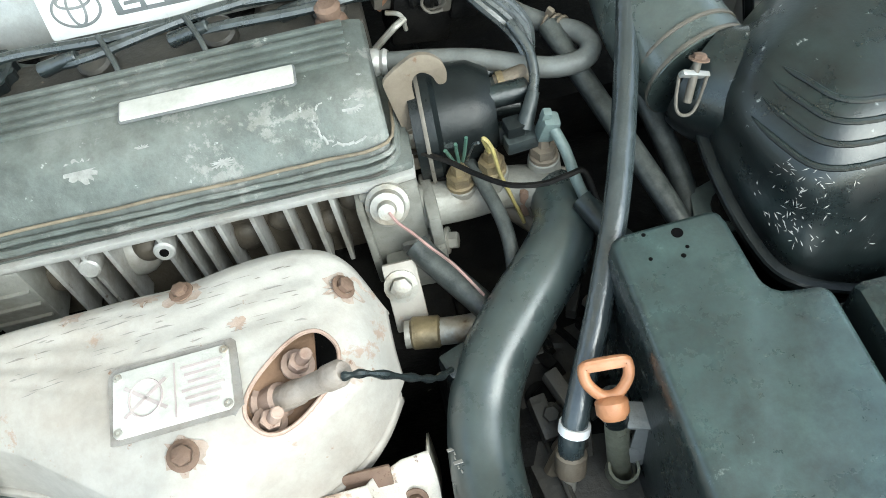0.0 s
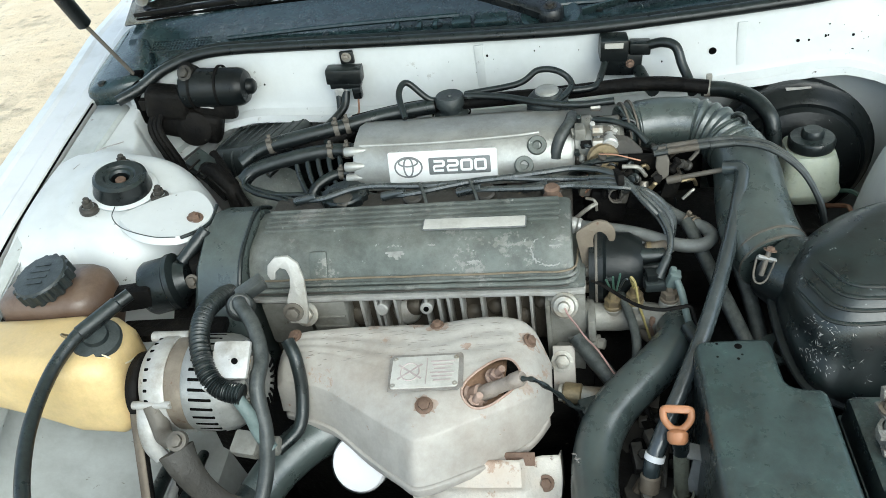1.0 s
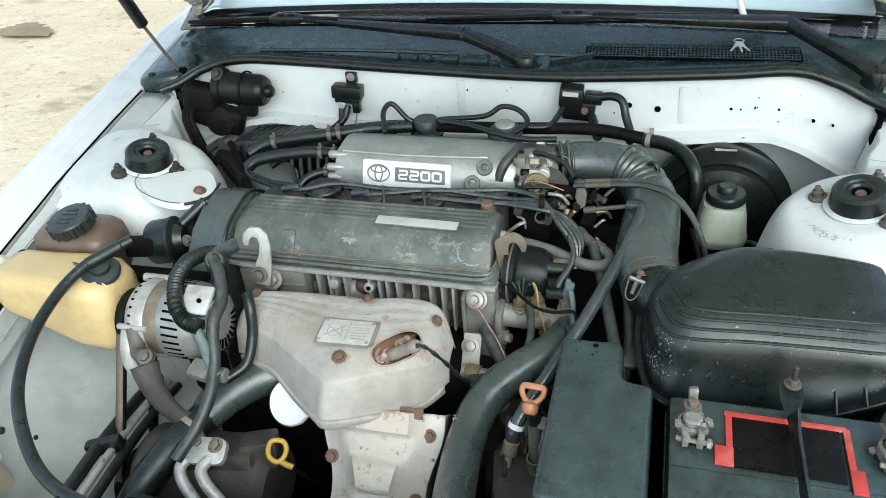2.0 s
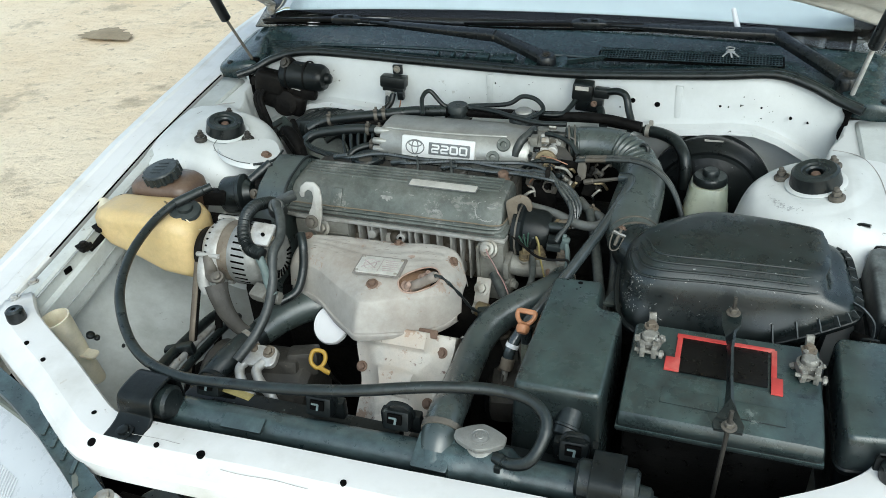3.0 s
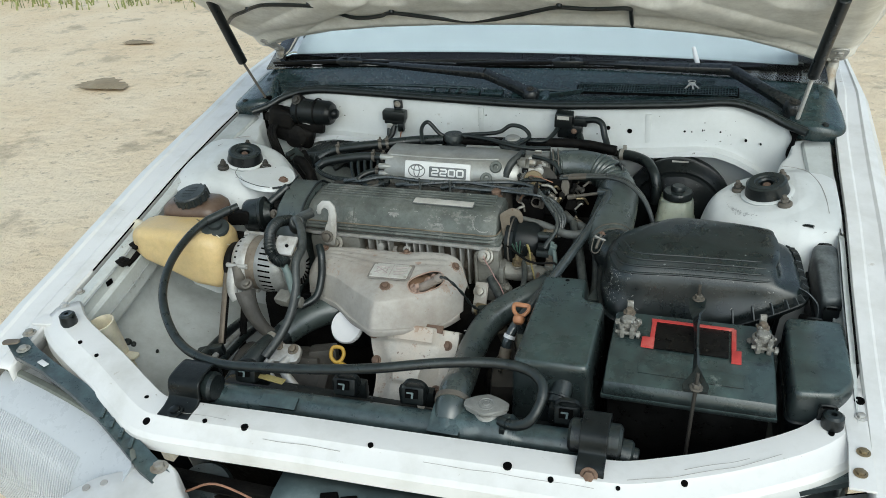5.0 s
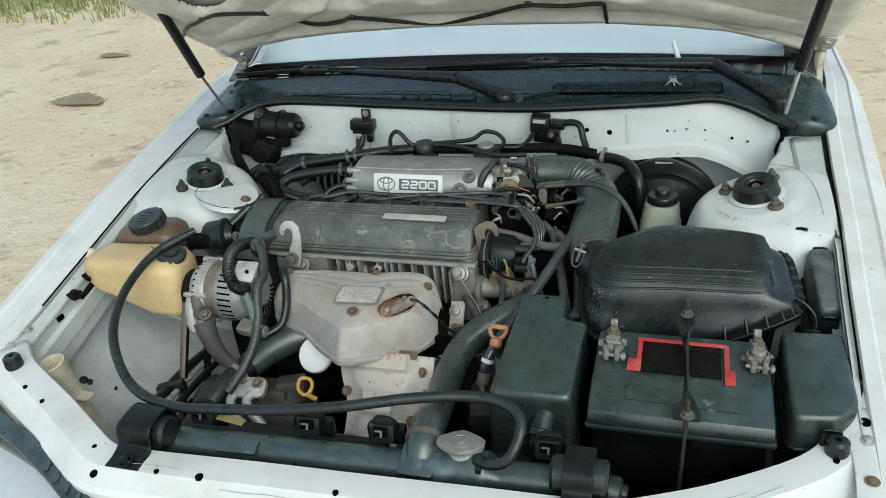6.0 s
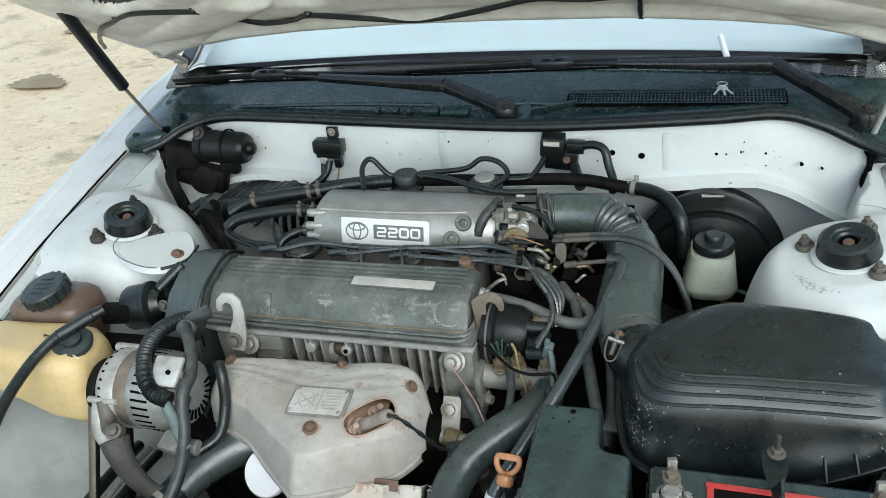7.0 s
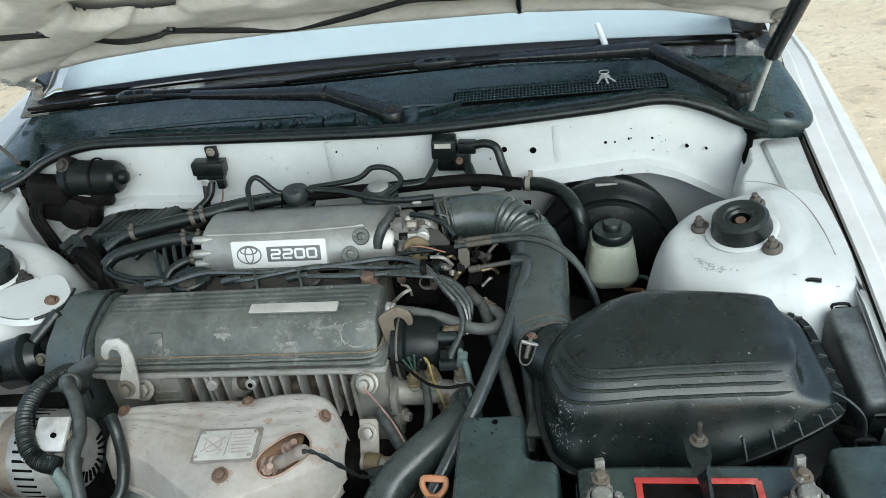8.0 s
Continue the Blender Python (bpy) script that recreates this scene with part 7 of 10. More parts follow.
for i in range(26):
    a, x = radians(rng.uniform(15, 125)), rng.uniform(0.076, 0.142)
    d = Vector((0, -math.sin(a), math.cos(a)))
    p = Vector((x, 0.768, 0.827)) + d * (0.031 if x < 0.105 else 0.027)
    if i % 4 == 0:
        part("screw", hexbolt(B(), p, d, rng.uniform(0.003, 0.0055), 0.006), ALLOY, th, "bright screw")
    elif i % 4 == 1:
        part("lug", box(B(), p + d * 0.003, (rng.uniform(0.006, 0.016), rng.uniform(0.006, 0.014), 0.010), (math.degrees(a) - 90, 0, rng.uniform(-20, 20)), 0.0015), (DULLCAST, GREASE, HEAD)[i % 3], th, "cast lug")
    elif i % 4 == 2:
        part("nipple", rod(B(), p, p + d * rng.uniform(0.010, 0.018), 0.0035, n=10), (ALLOY, RUBBER)[i % 3 == 0], th, "vacuum nipple")
    else:
        part("pipe", tube(B(), [p, p + d * 0.010 + Vector((0.008, 0, 0)), p + d * 0.008 + Vector((0.024, 0, -0.006))], 0.0026, 8, 5), RUBBER, th, "thin vacuum pipe")
part("linkage_bracket", prism(B(), rounded_poly([(-0.030, -0.016), (0.026, -0.022), (0.034, -0.004), (0.014, 0.014), (-0.020, 0.018)], 0.006), Matrix.Translation((0.128, 0.724, 0.840)) @ Euler((radians(52), 0, radians(-8))).to_matrix().to_4x4(), 0.003, 0.0008), DARKCAST, th, "dark bent linkage bracket")
for y, z in ((0.735, 0.86), (0.74, 0.80), (0.80, 0.86), (0.728, 0.845)):
    part("screw", rod(B(), (0.098, y, z), (0.112, y, z), 0.0065, n=6), STEEL, th)
part("sensor_boss", rod(B(), (0.12, 0.72, 0.845), (0.12, 0.742, 0.845), 0.010), ALLOY, th)
bm = B()
lathe(bm, (0.110, 0.722, 0.828), (0.1, -1, 0.25), [(0, 0), (0.019, 0), (0.0205, 0.003), (0.016, 0.006), (0.0205, 0.009), (0.019, 0.012), (0.008, 0.012), (0.007, 0.017), (0, 0.017)], 24)
part("cable_drum", bm, BRASS, th, "yellow-brown cable drum")
bm = box(B(), (0.160, 0.706, 0.828), (0.062, 0.004, 0.022), (0, 0, -4), 0.0015)
part("bracket", bm, GREASE, th, "dark linkage bracket")
bm = prism(B(), [(-0.005, 0.018), (0.004, 0.018), (0.006, 0.007), (0.009, 0.0), (0.008, -0.02), (0.0, -0.026), (-0.008, -0.008)], Matrix.Translation((0.180, 0.692, 0.838)) @ Euler((radians(80), 0, 0)).to_matrix().to_4x4(), 0.006, 0.0015)
part("lever", bm, DULLCAST, th, "tan stained linkage lever")
rng = random.Random(12)
for i in range(22):
    c = Vector((rng.uniform(0.082, 0.205), rng.uniform(0.688, 0.735), rng.uniform(0.775, 0.828)))
    if i % 3 == 0:
        bm = rod(B(), c, c + Vector((rng.uniform(-0.02, 0.02), rng.uniform(-0.014, 0.0), rng.uniform(-0.016, 0.016))), rng.uniform(0.003, 0.006), n=10)
        part("linkage_pin", bm, (DULLCAST, BRASS, STEEL)[i % 9 // 3], th)
    elif i % 3 == 1:
        bm = box(B(), c, (rng.uniform(0.008, 0.022), rng.uniform(0.003, 0.008), rng.uniform(0.010, 0.024)), (rng.uniform(-30, 30), rng.uniform(-40, 40), rng.uniform(-30, 30)), 0.0012)
        part("linkage_plate", bm, (GREASE, DULLCAST, GREASE)[i % 9 // 3], th)
    else:
        d = Vector((rng.uniform(-0.03, 0.03), rng.uniform(-0.015, 0.015), -0.03))
        bm = tube(B(), [c, c + d * 0.4 + Vector((0.01, -0.006, 0.006)), c + d], 0.0018, 6, 5)
        part("linkage_wire", bm, (RUBBER, COPPER, RUBBER)[i % 9 // 3], th)
for i in range(30):
    c = Vector((rng.uniform(0.085, 0.225), rng.uniform(0.672, 0.725), rng.uniform(0.785, 0.838)))
    m_ = (DARKCAST, BRASS, GREASE, DULLCAST, RUBBER, STEEL)[i % 6]
    if i % 2:
        d = Vector((rng.uniform(-0.03, 0.03), rng.uniform(-0.012, 0.02), rng.uniform(-0.025, 0.012)))
        part("small_pipe", tube(B(), [c, c + d * 0.5 + Vector((0.004, -0.004, 0.008)), c + d], rng.uniform(0.0016, 0.0034), 8, 5), m_, th, "small oily pipe")
    else:
        part("fitting", lathe(B(), c, (rng.uniform(-1, 1), rng.uniform(-1, 0), rng.uniform(0, 1)), [(0, 0), (0.006, 0), (0.0065, 0.003), (0.004, 0.005), (0.004, 0.012), (0.0055, 0.013), (0.0055, 0.017), (0, 0.018)], 12), m_, th, "small oily fitting")
for c, sz, m_ in (((0.113, 0.705, 0.775), (0.05, 0.04, 0.045), GREASE), ((0.150, 0.692, 0.785), (0.024, 0.02, 0.03), GREASE), ((0.088, 0.70, 0.80), (0.018, 0.018, 0.024), DULLCAST), ((0.135, 0.685, 0.80), (0.012, 0.014, 0.034), DULLCAST)):
    part("valve_block", box(B(), c, sz, (0, 12, 5), 0.004), m_, th, "dark valve block")
bm = tube(B(), [(0.125 + 0.010 * math.cos(1.05 * i), 0.690 - 0.0008 * i, 0.800 + 0.010 * math.sin(1.05 * i)) for i in range(24)], 0.0014, 6, 2)
part("spring", bm, DULLCAST, th, "coiled return spring")
bm = tube(B(), [(0.065, 0.72, 0.80), (0.075, 0.705, 0.82), (0.10, 0.70, 0.836), (0.14, 0.70, 0.838)], 0.0042, 8, 5)
part("wire", bm, RUBBER, th, "black sleeved wire")
hose("copper_wire", [(0.105, 0.70, 0.846), (0.125, 0.696, 0.846), (0.155, 0.692, 0.838)], 0.0010, COPPER, "thin copper wire at the throttle", "wire", n=6)
hose("vacuum_hose", [(0.10, 0.76, 0.862), (0.125, 0.752, 0.862), (0.15, 0.74, 0.856), (0.166, 0.725, 0.842)], 0.004, RUBBER, "thin black vacuum hose over the throttle")
for k, off in enumerate((0.0, 0.011)):
    pts = [(0.170, 0.686 + off, 0.850), (0.186, 0.685 + off, 0.853), (0.222, 0.683 + off, 0.858), (0.262, 0.680 + off, 0.862), (0.300, 0.668 + off, 0.858), (0.332, 0.650 + off * 0.6, 0.838), (0.352, 0.632 + off * 0.5, 0.806), (0.360, 0.625 + off * 0.4, 0.775), (0.362, 0.62, 0.75)]
    t = hose("throttle_cable", pts, 0.0038, DUSTHOSE, "grey sheathed throttle cable", "cable", n=8, group="throttle cables")
    part("ferrule", rod(B(), pts[1], pts[2], 0.0040, n=12), DULLCAST, t, "metal cable ferrule")
    part("ferrule", rod(B(), Vector(pts[2]) * 0.7 + Vector(pts[3]) * 0.3, pts[3], 0.0044, n=12), DUSTHOSE, t, "grey cable boot")
t = hose("breather_pipe", [(0.188, 0.685, 0.812), (0.22, 0.678, 0.822), (0.258, 0.668, 0.835)], 0.0032, DULLCAST, "thin metal breather pipe", "pipe")
part("valve", rod(B(), (0.186, 0.685, 0.811), (0.203, 0.682, 0.816), 0.0052, n=16), DULLCAST, t, "pale plastic check valve")
gh = hose("grey_hose", [(0.250, 0.670, 0.835), (0.266, 0.662, 0.838), (0.266, 0.645, 0.832), (0.246, 0.58, 0.805), (0.210, 0.485, 0.772), (0.178, 0.42, 0.742), (0.152, 0.375, 0.715), (0.139, 0.353, 0.692), (0.136, 0.345, 0.665)], 0.0088, GREYHOSE, "long straight grey-black hose crossing the bay", n=12)
bm = B()
lathe(bm, (0.1405, 0.355, 0.694), (0.25, 0.45, 0.75), [(0.0085, -0.001), (0.0104, -0.001), (0.0104, 0.0055), (0.0085, 0.0055)], 16)
part("paint_ring", bm, WHITECAP, gh, "white paint ring")
bm = B()
rod(bm, (0.137, 0.348, 0.678), (0.134, 0.340, 0.660), 0.0105, n=14)
part("end_clamp", bm, TAN, gh, "rusty clamp at the hose end")
part("pipe", rod(B(), (0.134, 0.342, 0.665), (0.130, 0.33, 0.62), 0.005), STEEL, gh, "steel pipe end")

# ribbed intake hose and the broad grey elbow down to the filter housing
ih = thing("intake_hose", (0.2, 0.77, 0.8), "ribbed grey rubber intake hose and elbow", "intake hose")
bm = tube(B(), [(0.138, 0.775, 0.834), (0.16, 0.782, 0.836), (0.20, 0.784, 0.837), (0.235, 0.778, 0.834), (0.262, 0.758, 0.828), (0.278, 0.730, 0.818)], lambda u: 0.033 + (0.0016 * math.sin(u * 95) if u < 0.2 or u > 0.55 else 0.0), 24, 16)
part("bellows", bm, TUBEGREY, ih, "ribbed grey bellows")
bm = tube(B(), [(0.277, 0.738, 0.820), (0.283, 0.70, 0.810), (0.281, 0.65, 0.797), (0.280, 0.60, 0.790), (0.290, 0.552, 0.782)], lambda u: 0.035 + 0.0075 * math.sin(u * 2.3), 28, 10, flat=0.95)
part("elbow", bm, TUBEGREY, ih, "smooth broad elbow")
for k in range(4):
    q = Vector((0.266 + 0.005 * k, 0.752 - 0.011 * k, 0.824 - 0.003 * k))
    part("ring_fold", lathe(B(), q, (0.45, -0.85, -0.2), [(0.030, 0), (0.0352, 0.001), (0.0358, 0.003), (0.0352, 0.005), (0.030, 0.006)], 28), TUBEGREY, ih)
part("ear", tube(B(), [(0.272, 0.752, 0.850), (0.276, 0.748, 0.862), (0.284, 0.744, 0.860), (0.286, 0.742, 0.850)], 0.006, 8, 5, flat=0.6), RUBBER, ih, "black moulded lug")
for q, d, r in (((0.140, 0.776, 0.834), (1, 0.2, 0.05), 0.0375), ((0.150, 0.779, 0.835), (1, 0.2, 0.05), 0.0375), ((0.286, 0.570, 0.7850), (0.22, -1, -0.17), 0.0412), ((0.2895, 0.556, 0.7825), (0.22, -1, -0.17), 0.0412)):
    bm = lathe(B(), q, d, [(r - 0.005, 0), (r, 0.0), (r + 0.0003, 0.0013), (r, 0.0026), (r - 0.005, 0.0026)], 32)
    part("clamp", bm, DULLCAST, ih, "thin dark band clamp")
part("clamp_plate", box(B(), (0.270, 0.522, 0.813), (0.022, 0.004, 0.006), (30, 24, 5), 0.0012), ZINC, ih, "bright clamp plate")
part("clamp_screw", rod(B(), (0.273, 0.526, 0.822), (0.2645, 0.515, 0.796), 0.0028, n=14), DULLCAST, ih, "tarnished clamp screw")
part("clamp_nut", hexbolt(B(), (0.2735, 0.526, 0.821), (0.25, 0.3, 0.9), 0.0044, 0.004), RUST, ih, "rusty clamp nut")
part("clamp_wire", tube(B(), [(0.260, 0.523, 0.814), (0.257, 0.516, 0.798), (0.259, 0.512, 0.790), (0.266, 0.511, 0.789), (0.272, 0.514, 0.795), (0.278, 0.520, 0.811)], 0.0012, 8, 5), DULLCAST, ih, "bent clamp wire")

# ---- exhaust heat shields ----
SH_X = [-0.276, -0.262, -0.21, -0.165, -0.12, -0.095, -0.04, 0.0, 0.022, 0.040]
SH_R = [0.470, 0.482, 0.487, 0.489, 0.490, 0.490, 0.498, 0.496, 0.484, 0.458]
SH_F = [0.425, 0.418, 0.397, 0.362, 0.325, 0.309, 0.340, 0.366, 0.388, 0.418]
SH_T = [0.742, 0.762, 0.770, 0.772, 0.773, 0.773, 0.774, 0.772, 0.762, 0.730]
SH_B = [0.690, 0.694, 0.694, 0.692, 0.700, 0.706, 0.696, 0.690, 0.690, 0.694]


def glide(xs, ys, x):
    """A smooth curve through the given heights."""
    i = min(max(int(np.searchsorted(xs, x)) - 1, 0), len(xs) - 2)
    h, u = xs[i + 1] - xs[i], (x - xs[i]) / (xs[i + 1] - xs[i])
    m0 = (ys[i + 1] - ys[i - 1]) / (xs[i + 1] - xs[i - 1]) if i else (ys[1] - ys[0]) / h
    m1 = (ys[i + 2] - ys[i]) / (xs[i + 2] - xs[i]) if i < len(xs) - 2 else (ys[-1] - ys[-2]) / h
    return float((1 + 2 * u) * (1 - u) ** 2 * ys[i] + u * (1 - u) ** 2 * h * m0 + u * u * (3 - 2 * u) * ys[i + 1] + u * u * (u - 1) * h * m1)


def shield_at(x, v):
    """v: 0 at the rear edge, 1 at the front lip."""
    r, f, t, b = (glide(SH_X, k, x) for k in (SH_R, SH_F, SH_T, SH_B))
    y = r + (f - r) * (1.22 * v if v < 0.7 else 0.854 + 0.146 * (v - 0.7) / 0.3)
    z = t + (b - t) * (0.20 * v + 0.22 * max(0, (v - 0.35) / 0.35) ** 2 if v < 0.7 else 0.36 + 0.64 * (v - 0.7) / 0.3)
    z -= 0.012 * max(0, 1 - v / 0.10) ** 2
    z += 0.00045 * math.sin(min(v, 0.40) / 0.40 * 25.1) * (1 if 0.08 < v < 0.40 and x < 0.0 else 0)
    return Vector((x, y, z))


def shield_v(x, y):
    q = (y - glide(SH_X, SH_R, x)) / (glide(SH_X, SH_F, x) - glide(SH_X, SH_R, x))
    return q / 1.22 if q < 0.854 else 0.7 + 0.3 * (q - 0.854) / 0.146


def heat_shield():
    bm = B()
    xs, vs_ = np.linspace(-0.276, 0.040, 210), np.linspace(0, 1, 104)
    hc, ax1, ax2 = Vector((-0.022, 0.402)), Vector((0.756, 0.654)), Vector((-0.654, 0.756))
    ra, rb = 0.0345, 0.0175

    def ell(p):
        d = Vector((p.x, p.y)) - hc
        return Vector((d.dot(ax1) / ra, d.dot(ax2) / rb))

    def reach(e):
        return (abs(e.x) ** 2.5 + abs(e.y) ** 2.5) ** 0.4

    grid = [[bm.verts.new(shield_at(x, v)) for v in vs_] for x in xs]
    for i in range(len(xs) - 1):
        for j in range(len(vs_) - 1):
            q = (grid[i][j], grid[i + 1][j], grid[i + 1][j + 1], grid[i][j + 1])
            if reach(ell(sum((v.co for v in q), Vector()) / 4)) > 1:
                bm.faces.new(q)
    for v in [v for v in bm.verts if not v.link_faces]:
        bm.verts.remove(v)
    for v in bm.verts:
        e = ell(v.co)
        if reach(e) < 1.25 and v.is_boundary:
            e /= reach(e)
            p = hc + ax1 * e.x * ra + ax2 * e.y * rb
            v.co.x, v.co.y = p.x, p.y
    return bm


hs = thing("heat_shield", (-0.12, 0.40, 0.68), "pale rust-flecked pressed exhaust heat shield", "heat shield")
shell(part("upper_shield", heat_shield(), SHIELD, hs, "pale dusty pressed steel shield"), 0.0015)
rows = []
for x in np.linspace(-0.270, 0.036, 70):
    p = shield_at(x, 0.995)
    sway = 0.0012 * math.sin(90 * x)
    rows.append([p + Vector((0, a, h)) for a, h in ((0.0, 0.001), (-0.0035, -0.001), (-0.0045, -0.005 + sway), (-0.0025, -0.012 + sway), (0.0015, -0.014 + sway))])
shell(part("folded_lip", loft(B(), rows, cap=False, closed=False), SHIELD, hs, "folded lip along the shield's foot"), 0.0012)
rim = []
for i in range(28):
    a = 2 * math.pi * i / 28
    c_, s_ = math.cos(a), math.sin(a)
    k = (abs(c_) ** 2.5 + abs(s_) ** 2.5) ** -0.4
    x, y = -0.022 + k * (0.756 * 0.0345 * c_ - 0.654 * 0.0175 * s_), 0.402 + k * (0.654 * 0.0345 * c_ + 0.756 * 0.0175 * s_)
    rim.append(shield_at(x, shield_v(x, y)))
part("opening_rim", tube(B(), rim, 0.0014, 6, 2, closed=True), ROSE, hs, "rusty edge of the opening")


def on_shield(x, y, lift=0.0):
    v = shield_v(x, y)
    p, a, b = shield_at(x, v), shield_at(x + 0.01, v), shield_at(x, v + 0.03)
    n = (a - p).cross(b - p).normalized()
    n = n if n.z > 0 else -n
    return p + n * lift, n


p, n = on_shield(-0.0915, 0.408, 0.001)
xa = Vector((1, 0.04, 0))
xa = (xa - n * xa.dot(n)).normalized()
LM = Matrix((xa, n.cross(xa), n)).transposed().to_4x4()
LM.translation = p
rng = random.Random(5)
bm = prism(B(), [(x * rng.uniform(0.97, 1.05), y * rng.uniform(0.97, 1.08)) for x, y in rounded(0.079, 0.050, 0.006, 3)], LM, 0.0012, 0.0)
part("scorched_border", bm, SCORCH, hs, "brown scorched border")
bm = prism(B(), rounded(0.072, 0.043, 0.004), LM @ Matrix.Translation((0, 0, 0.001)), 0.0022, 0.0006)
tag = part("warning_plate", bm, STRIP, hs, "faded embossed warning plate")
bm = B()
for i in range(6):
    box(bm, LM @ Vector((0.019, 0.013 - 0.0052 * i, 0.0034)), (0.026 - 0.004 * (i % 3), 0.0018, 0.0006), LM.to_euler() and [math.degrees(a) for a in LM.to_euler()])
for a in (38, -38):
    box(bm, LM @ Vector((-0.016, 0, 0.0034)), (0.032, 0.0022, 0.0006), [math.degrees(q) for q in (LM @ Euler((0, 0, radians(a))).to_matrix().to_4x4()).to_euler()])
tube(bm, [LM @ Vector((-0.016 + 0.010 * math.cos(t), 0.012 * math.sin(t), 0.0034)) for t in [2 * math.pi * i / 16 for i in range(16)]], 0.0008, 5, 2, closed=True)
box(bm, LM @ Vector((0.002, 0, 0.0034)), (0.001, 0.036, 0.0006), [math.degrees(a) for a in LM.to_euler()])
part("worn_print", bm, PINKPRINT, tag, "worn crossed-out symbol and unreadable bars")
for x, y in ((-0.033, -0.018), (0.033, -0.018), (-0.033, 0.018), (0.033, 0.018)):
    part("rivet", lathe(B(), LM @ Vector((x, y, 0.003)), n, [(0.003, 0), (0.0025, 0.001), (0.0012, 0.001), (0.001, 0), (0, 0)], 12), STEEL, tag)
for x, y, r in ((-0.089, 0.370, 0.0062), (-0.255, 0.474, 0.0055), (-0.086, 0.478, 0.0052), (0.017, 0.458, 0.0055)):
    p, n = on_shield(x, y)
    part("bolt", hexbolt(B(), p, n, r, 0.006), RUST, hs, "rusty flanged bolt")
rng = random.Random(64)
bm = B()
for i in range(90):
    x, y, l = rng.uniform(-0.23, -0.01), rng.choice((0.437, 0.447, 0.456, 0.466, 0.474)) + rng.gauss(0, 0.0022), rng.uniform(0.003, 0.016)
    w = rng.uniform(0.0002, 0.0007)
    bm.faces.new([bm.verts.new(on_shield(x + a, y + b + 0.04 * a, 0.0004)[0]) for a, b in ((-l / 2, 0), (-l * 0.1, -w), (l / 2, rng.gauss(0, w)), (l * 0.1, w))])
tagged(part("scratches", bm, SCORCH, hs, "grey scratches along the pressed ridges"), kind="stuff")
for x, y, r in ((-0.089, 0.370, 0.0125), (-0.086, 0.478, 0.013), (0.017, 0.458, 0.012), (-0.11, 0.481, 0.009), (-0.16, 0.480, 0.008), (0.012, 0.405, 0.007), (-0.050, 0.445, 0.006)):
    bm = B()
    mid_ = bm.verts.new(on_shield(x, y, 0.0005)[0])
    edge = [bm.verts.new(on_shield(x + r * q * 1.25 * math.cos(a), min(y + r * q * math.sin(a), 0.484), 0.0005)[0]) for a, q in ((2 * math.pi * k / 30, 1 - 0.55 * rng.random() ** 1.5) for k in range(30))]
    for k in range(30):
        bm.faces.new((mid_, edge[k], edge[(k + 1) % 30]))
    part("rust_stain", bm, STAIN, hs, "ragged rust stain")
# lower shield over the downpipe
rows = []
for v in np.linspace(0, 1, 60):
    y = 0.368 - 0.185 * v
    z = 0.682 - 0.195 * v + 0.018 * math.sin(v * 3.1)
    w0, w1 = -0.122 + 0.055 * v - 0.005 * math.sin(v * 12), 0.047 - 0.016 * v + 0.004 * math.sin(v * 12)
    e = 0.009 * (math.tanh(5 * math.sin(v * 21 + 0.4)) * 0.5 + 0.5)
    sec = [(w0, -0.03), (w0 + 0.002, -0.004), (w0 + 0.02, 0.0), (w0 + 0.026, 0.006), (w0 + 0.038, 0.013), (w0 + 0.043, 0.014 + e), ((w0 + w1) / 2, 0.017 + e), (w1 - 0.043, 0.014 + e), (w1 - 0.038, 0.013), (w1 - 0.026, 0.006), (w1 - 0.02, 0.0), (w1 - 0.002, -0.004), (w1, -0.03)]
    rows.append([(x, y - 0.75 * h, z + 0.66 * h) for x, h in sec])
ls = thing("lower_heat_shield", (-0.03, 0.25, 0.5), "pale blistered lower heat shield over the exhaust pipe", "heat shield")
shell(part("shell", loft(B(), rows, cap=False, closed=False), SHIELD_LOW, ls), 0.002)
for x, v in ((-0.112, 0.10), (0.030, 0.12), (-0.096, 0.30), (0.024, 0.45), (-0.07, 0.7)):
    y, z = 0.368 - 0.185 * v, 0.682 - 0.195 * v + 0.018 * math.sin(v * 3.1)
    part("bolt", hexbolt(B(), (x, y - 0.001, z + 0.001), (0, -0.75, 0.66), 0.0058, 0.006), RUST, ls, "rusty bolt")
bm = B()
for x in (-0.084, 0.004):
    part("joining_tab", box(B(), (x, 0.357, 0.6905), (0.032, 0.014, 0.003), (48.6, 0, 0), 0.001), RUST, ls, "rust-brown joining tab")
# manifold flange and oxygen sensor in the shield's opening
ox = thing("oxygen_sensor", (-0.03, 0.40, 0.725), "dusty oxygen sensor in the heat shield opening", "oxygen sensor")
bm = B()
lathe(bm, (-0.050, 0.403, 0.732), (0.064, -0.015, 0.050), [(0.015, 0), (0.0145, 0.010), (0.0115, 0.012), (0.011, 0.022), (0.0085, 0.024)], 20)
part("base", bm, ROSE, ox, "rust-pink threaded base")
bm = lathe(B(), (-0.050, 0.403, 0.732), (0.064, -0.015, 0.050), [(0.0085, 0.024), (0.0082, 0.04), (0.0072, 0.042), (0.0072, 0.066), (0.0082, 0.067), (0.0082, 0.078), (0.006, 0.082), (0, 0.083)], 20)
part("probe", bm, SENSOR, ox, "pale dusty sensor body")
rows = [[on_shield(x, y, -0.012 - 0.006 * math.sin(math.pi * (x + 0.075) / 0.105))[0] for y in np.linspace(0.372, 0.440, 9)] for x in np.linspace(-0.075, -0.004, 14)]
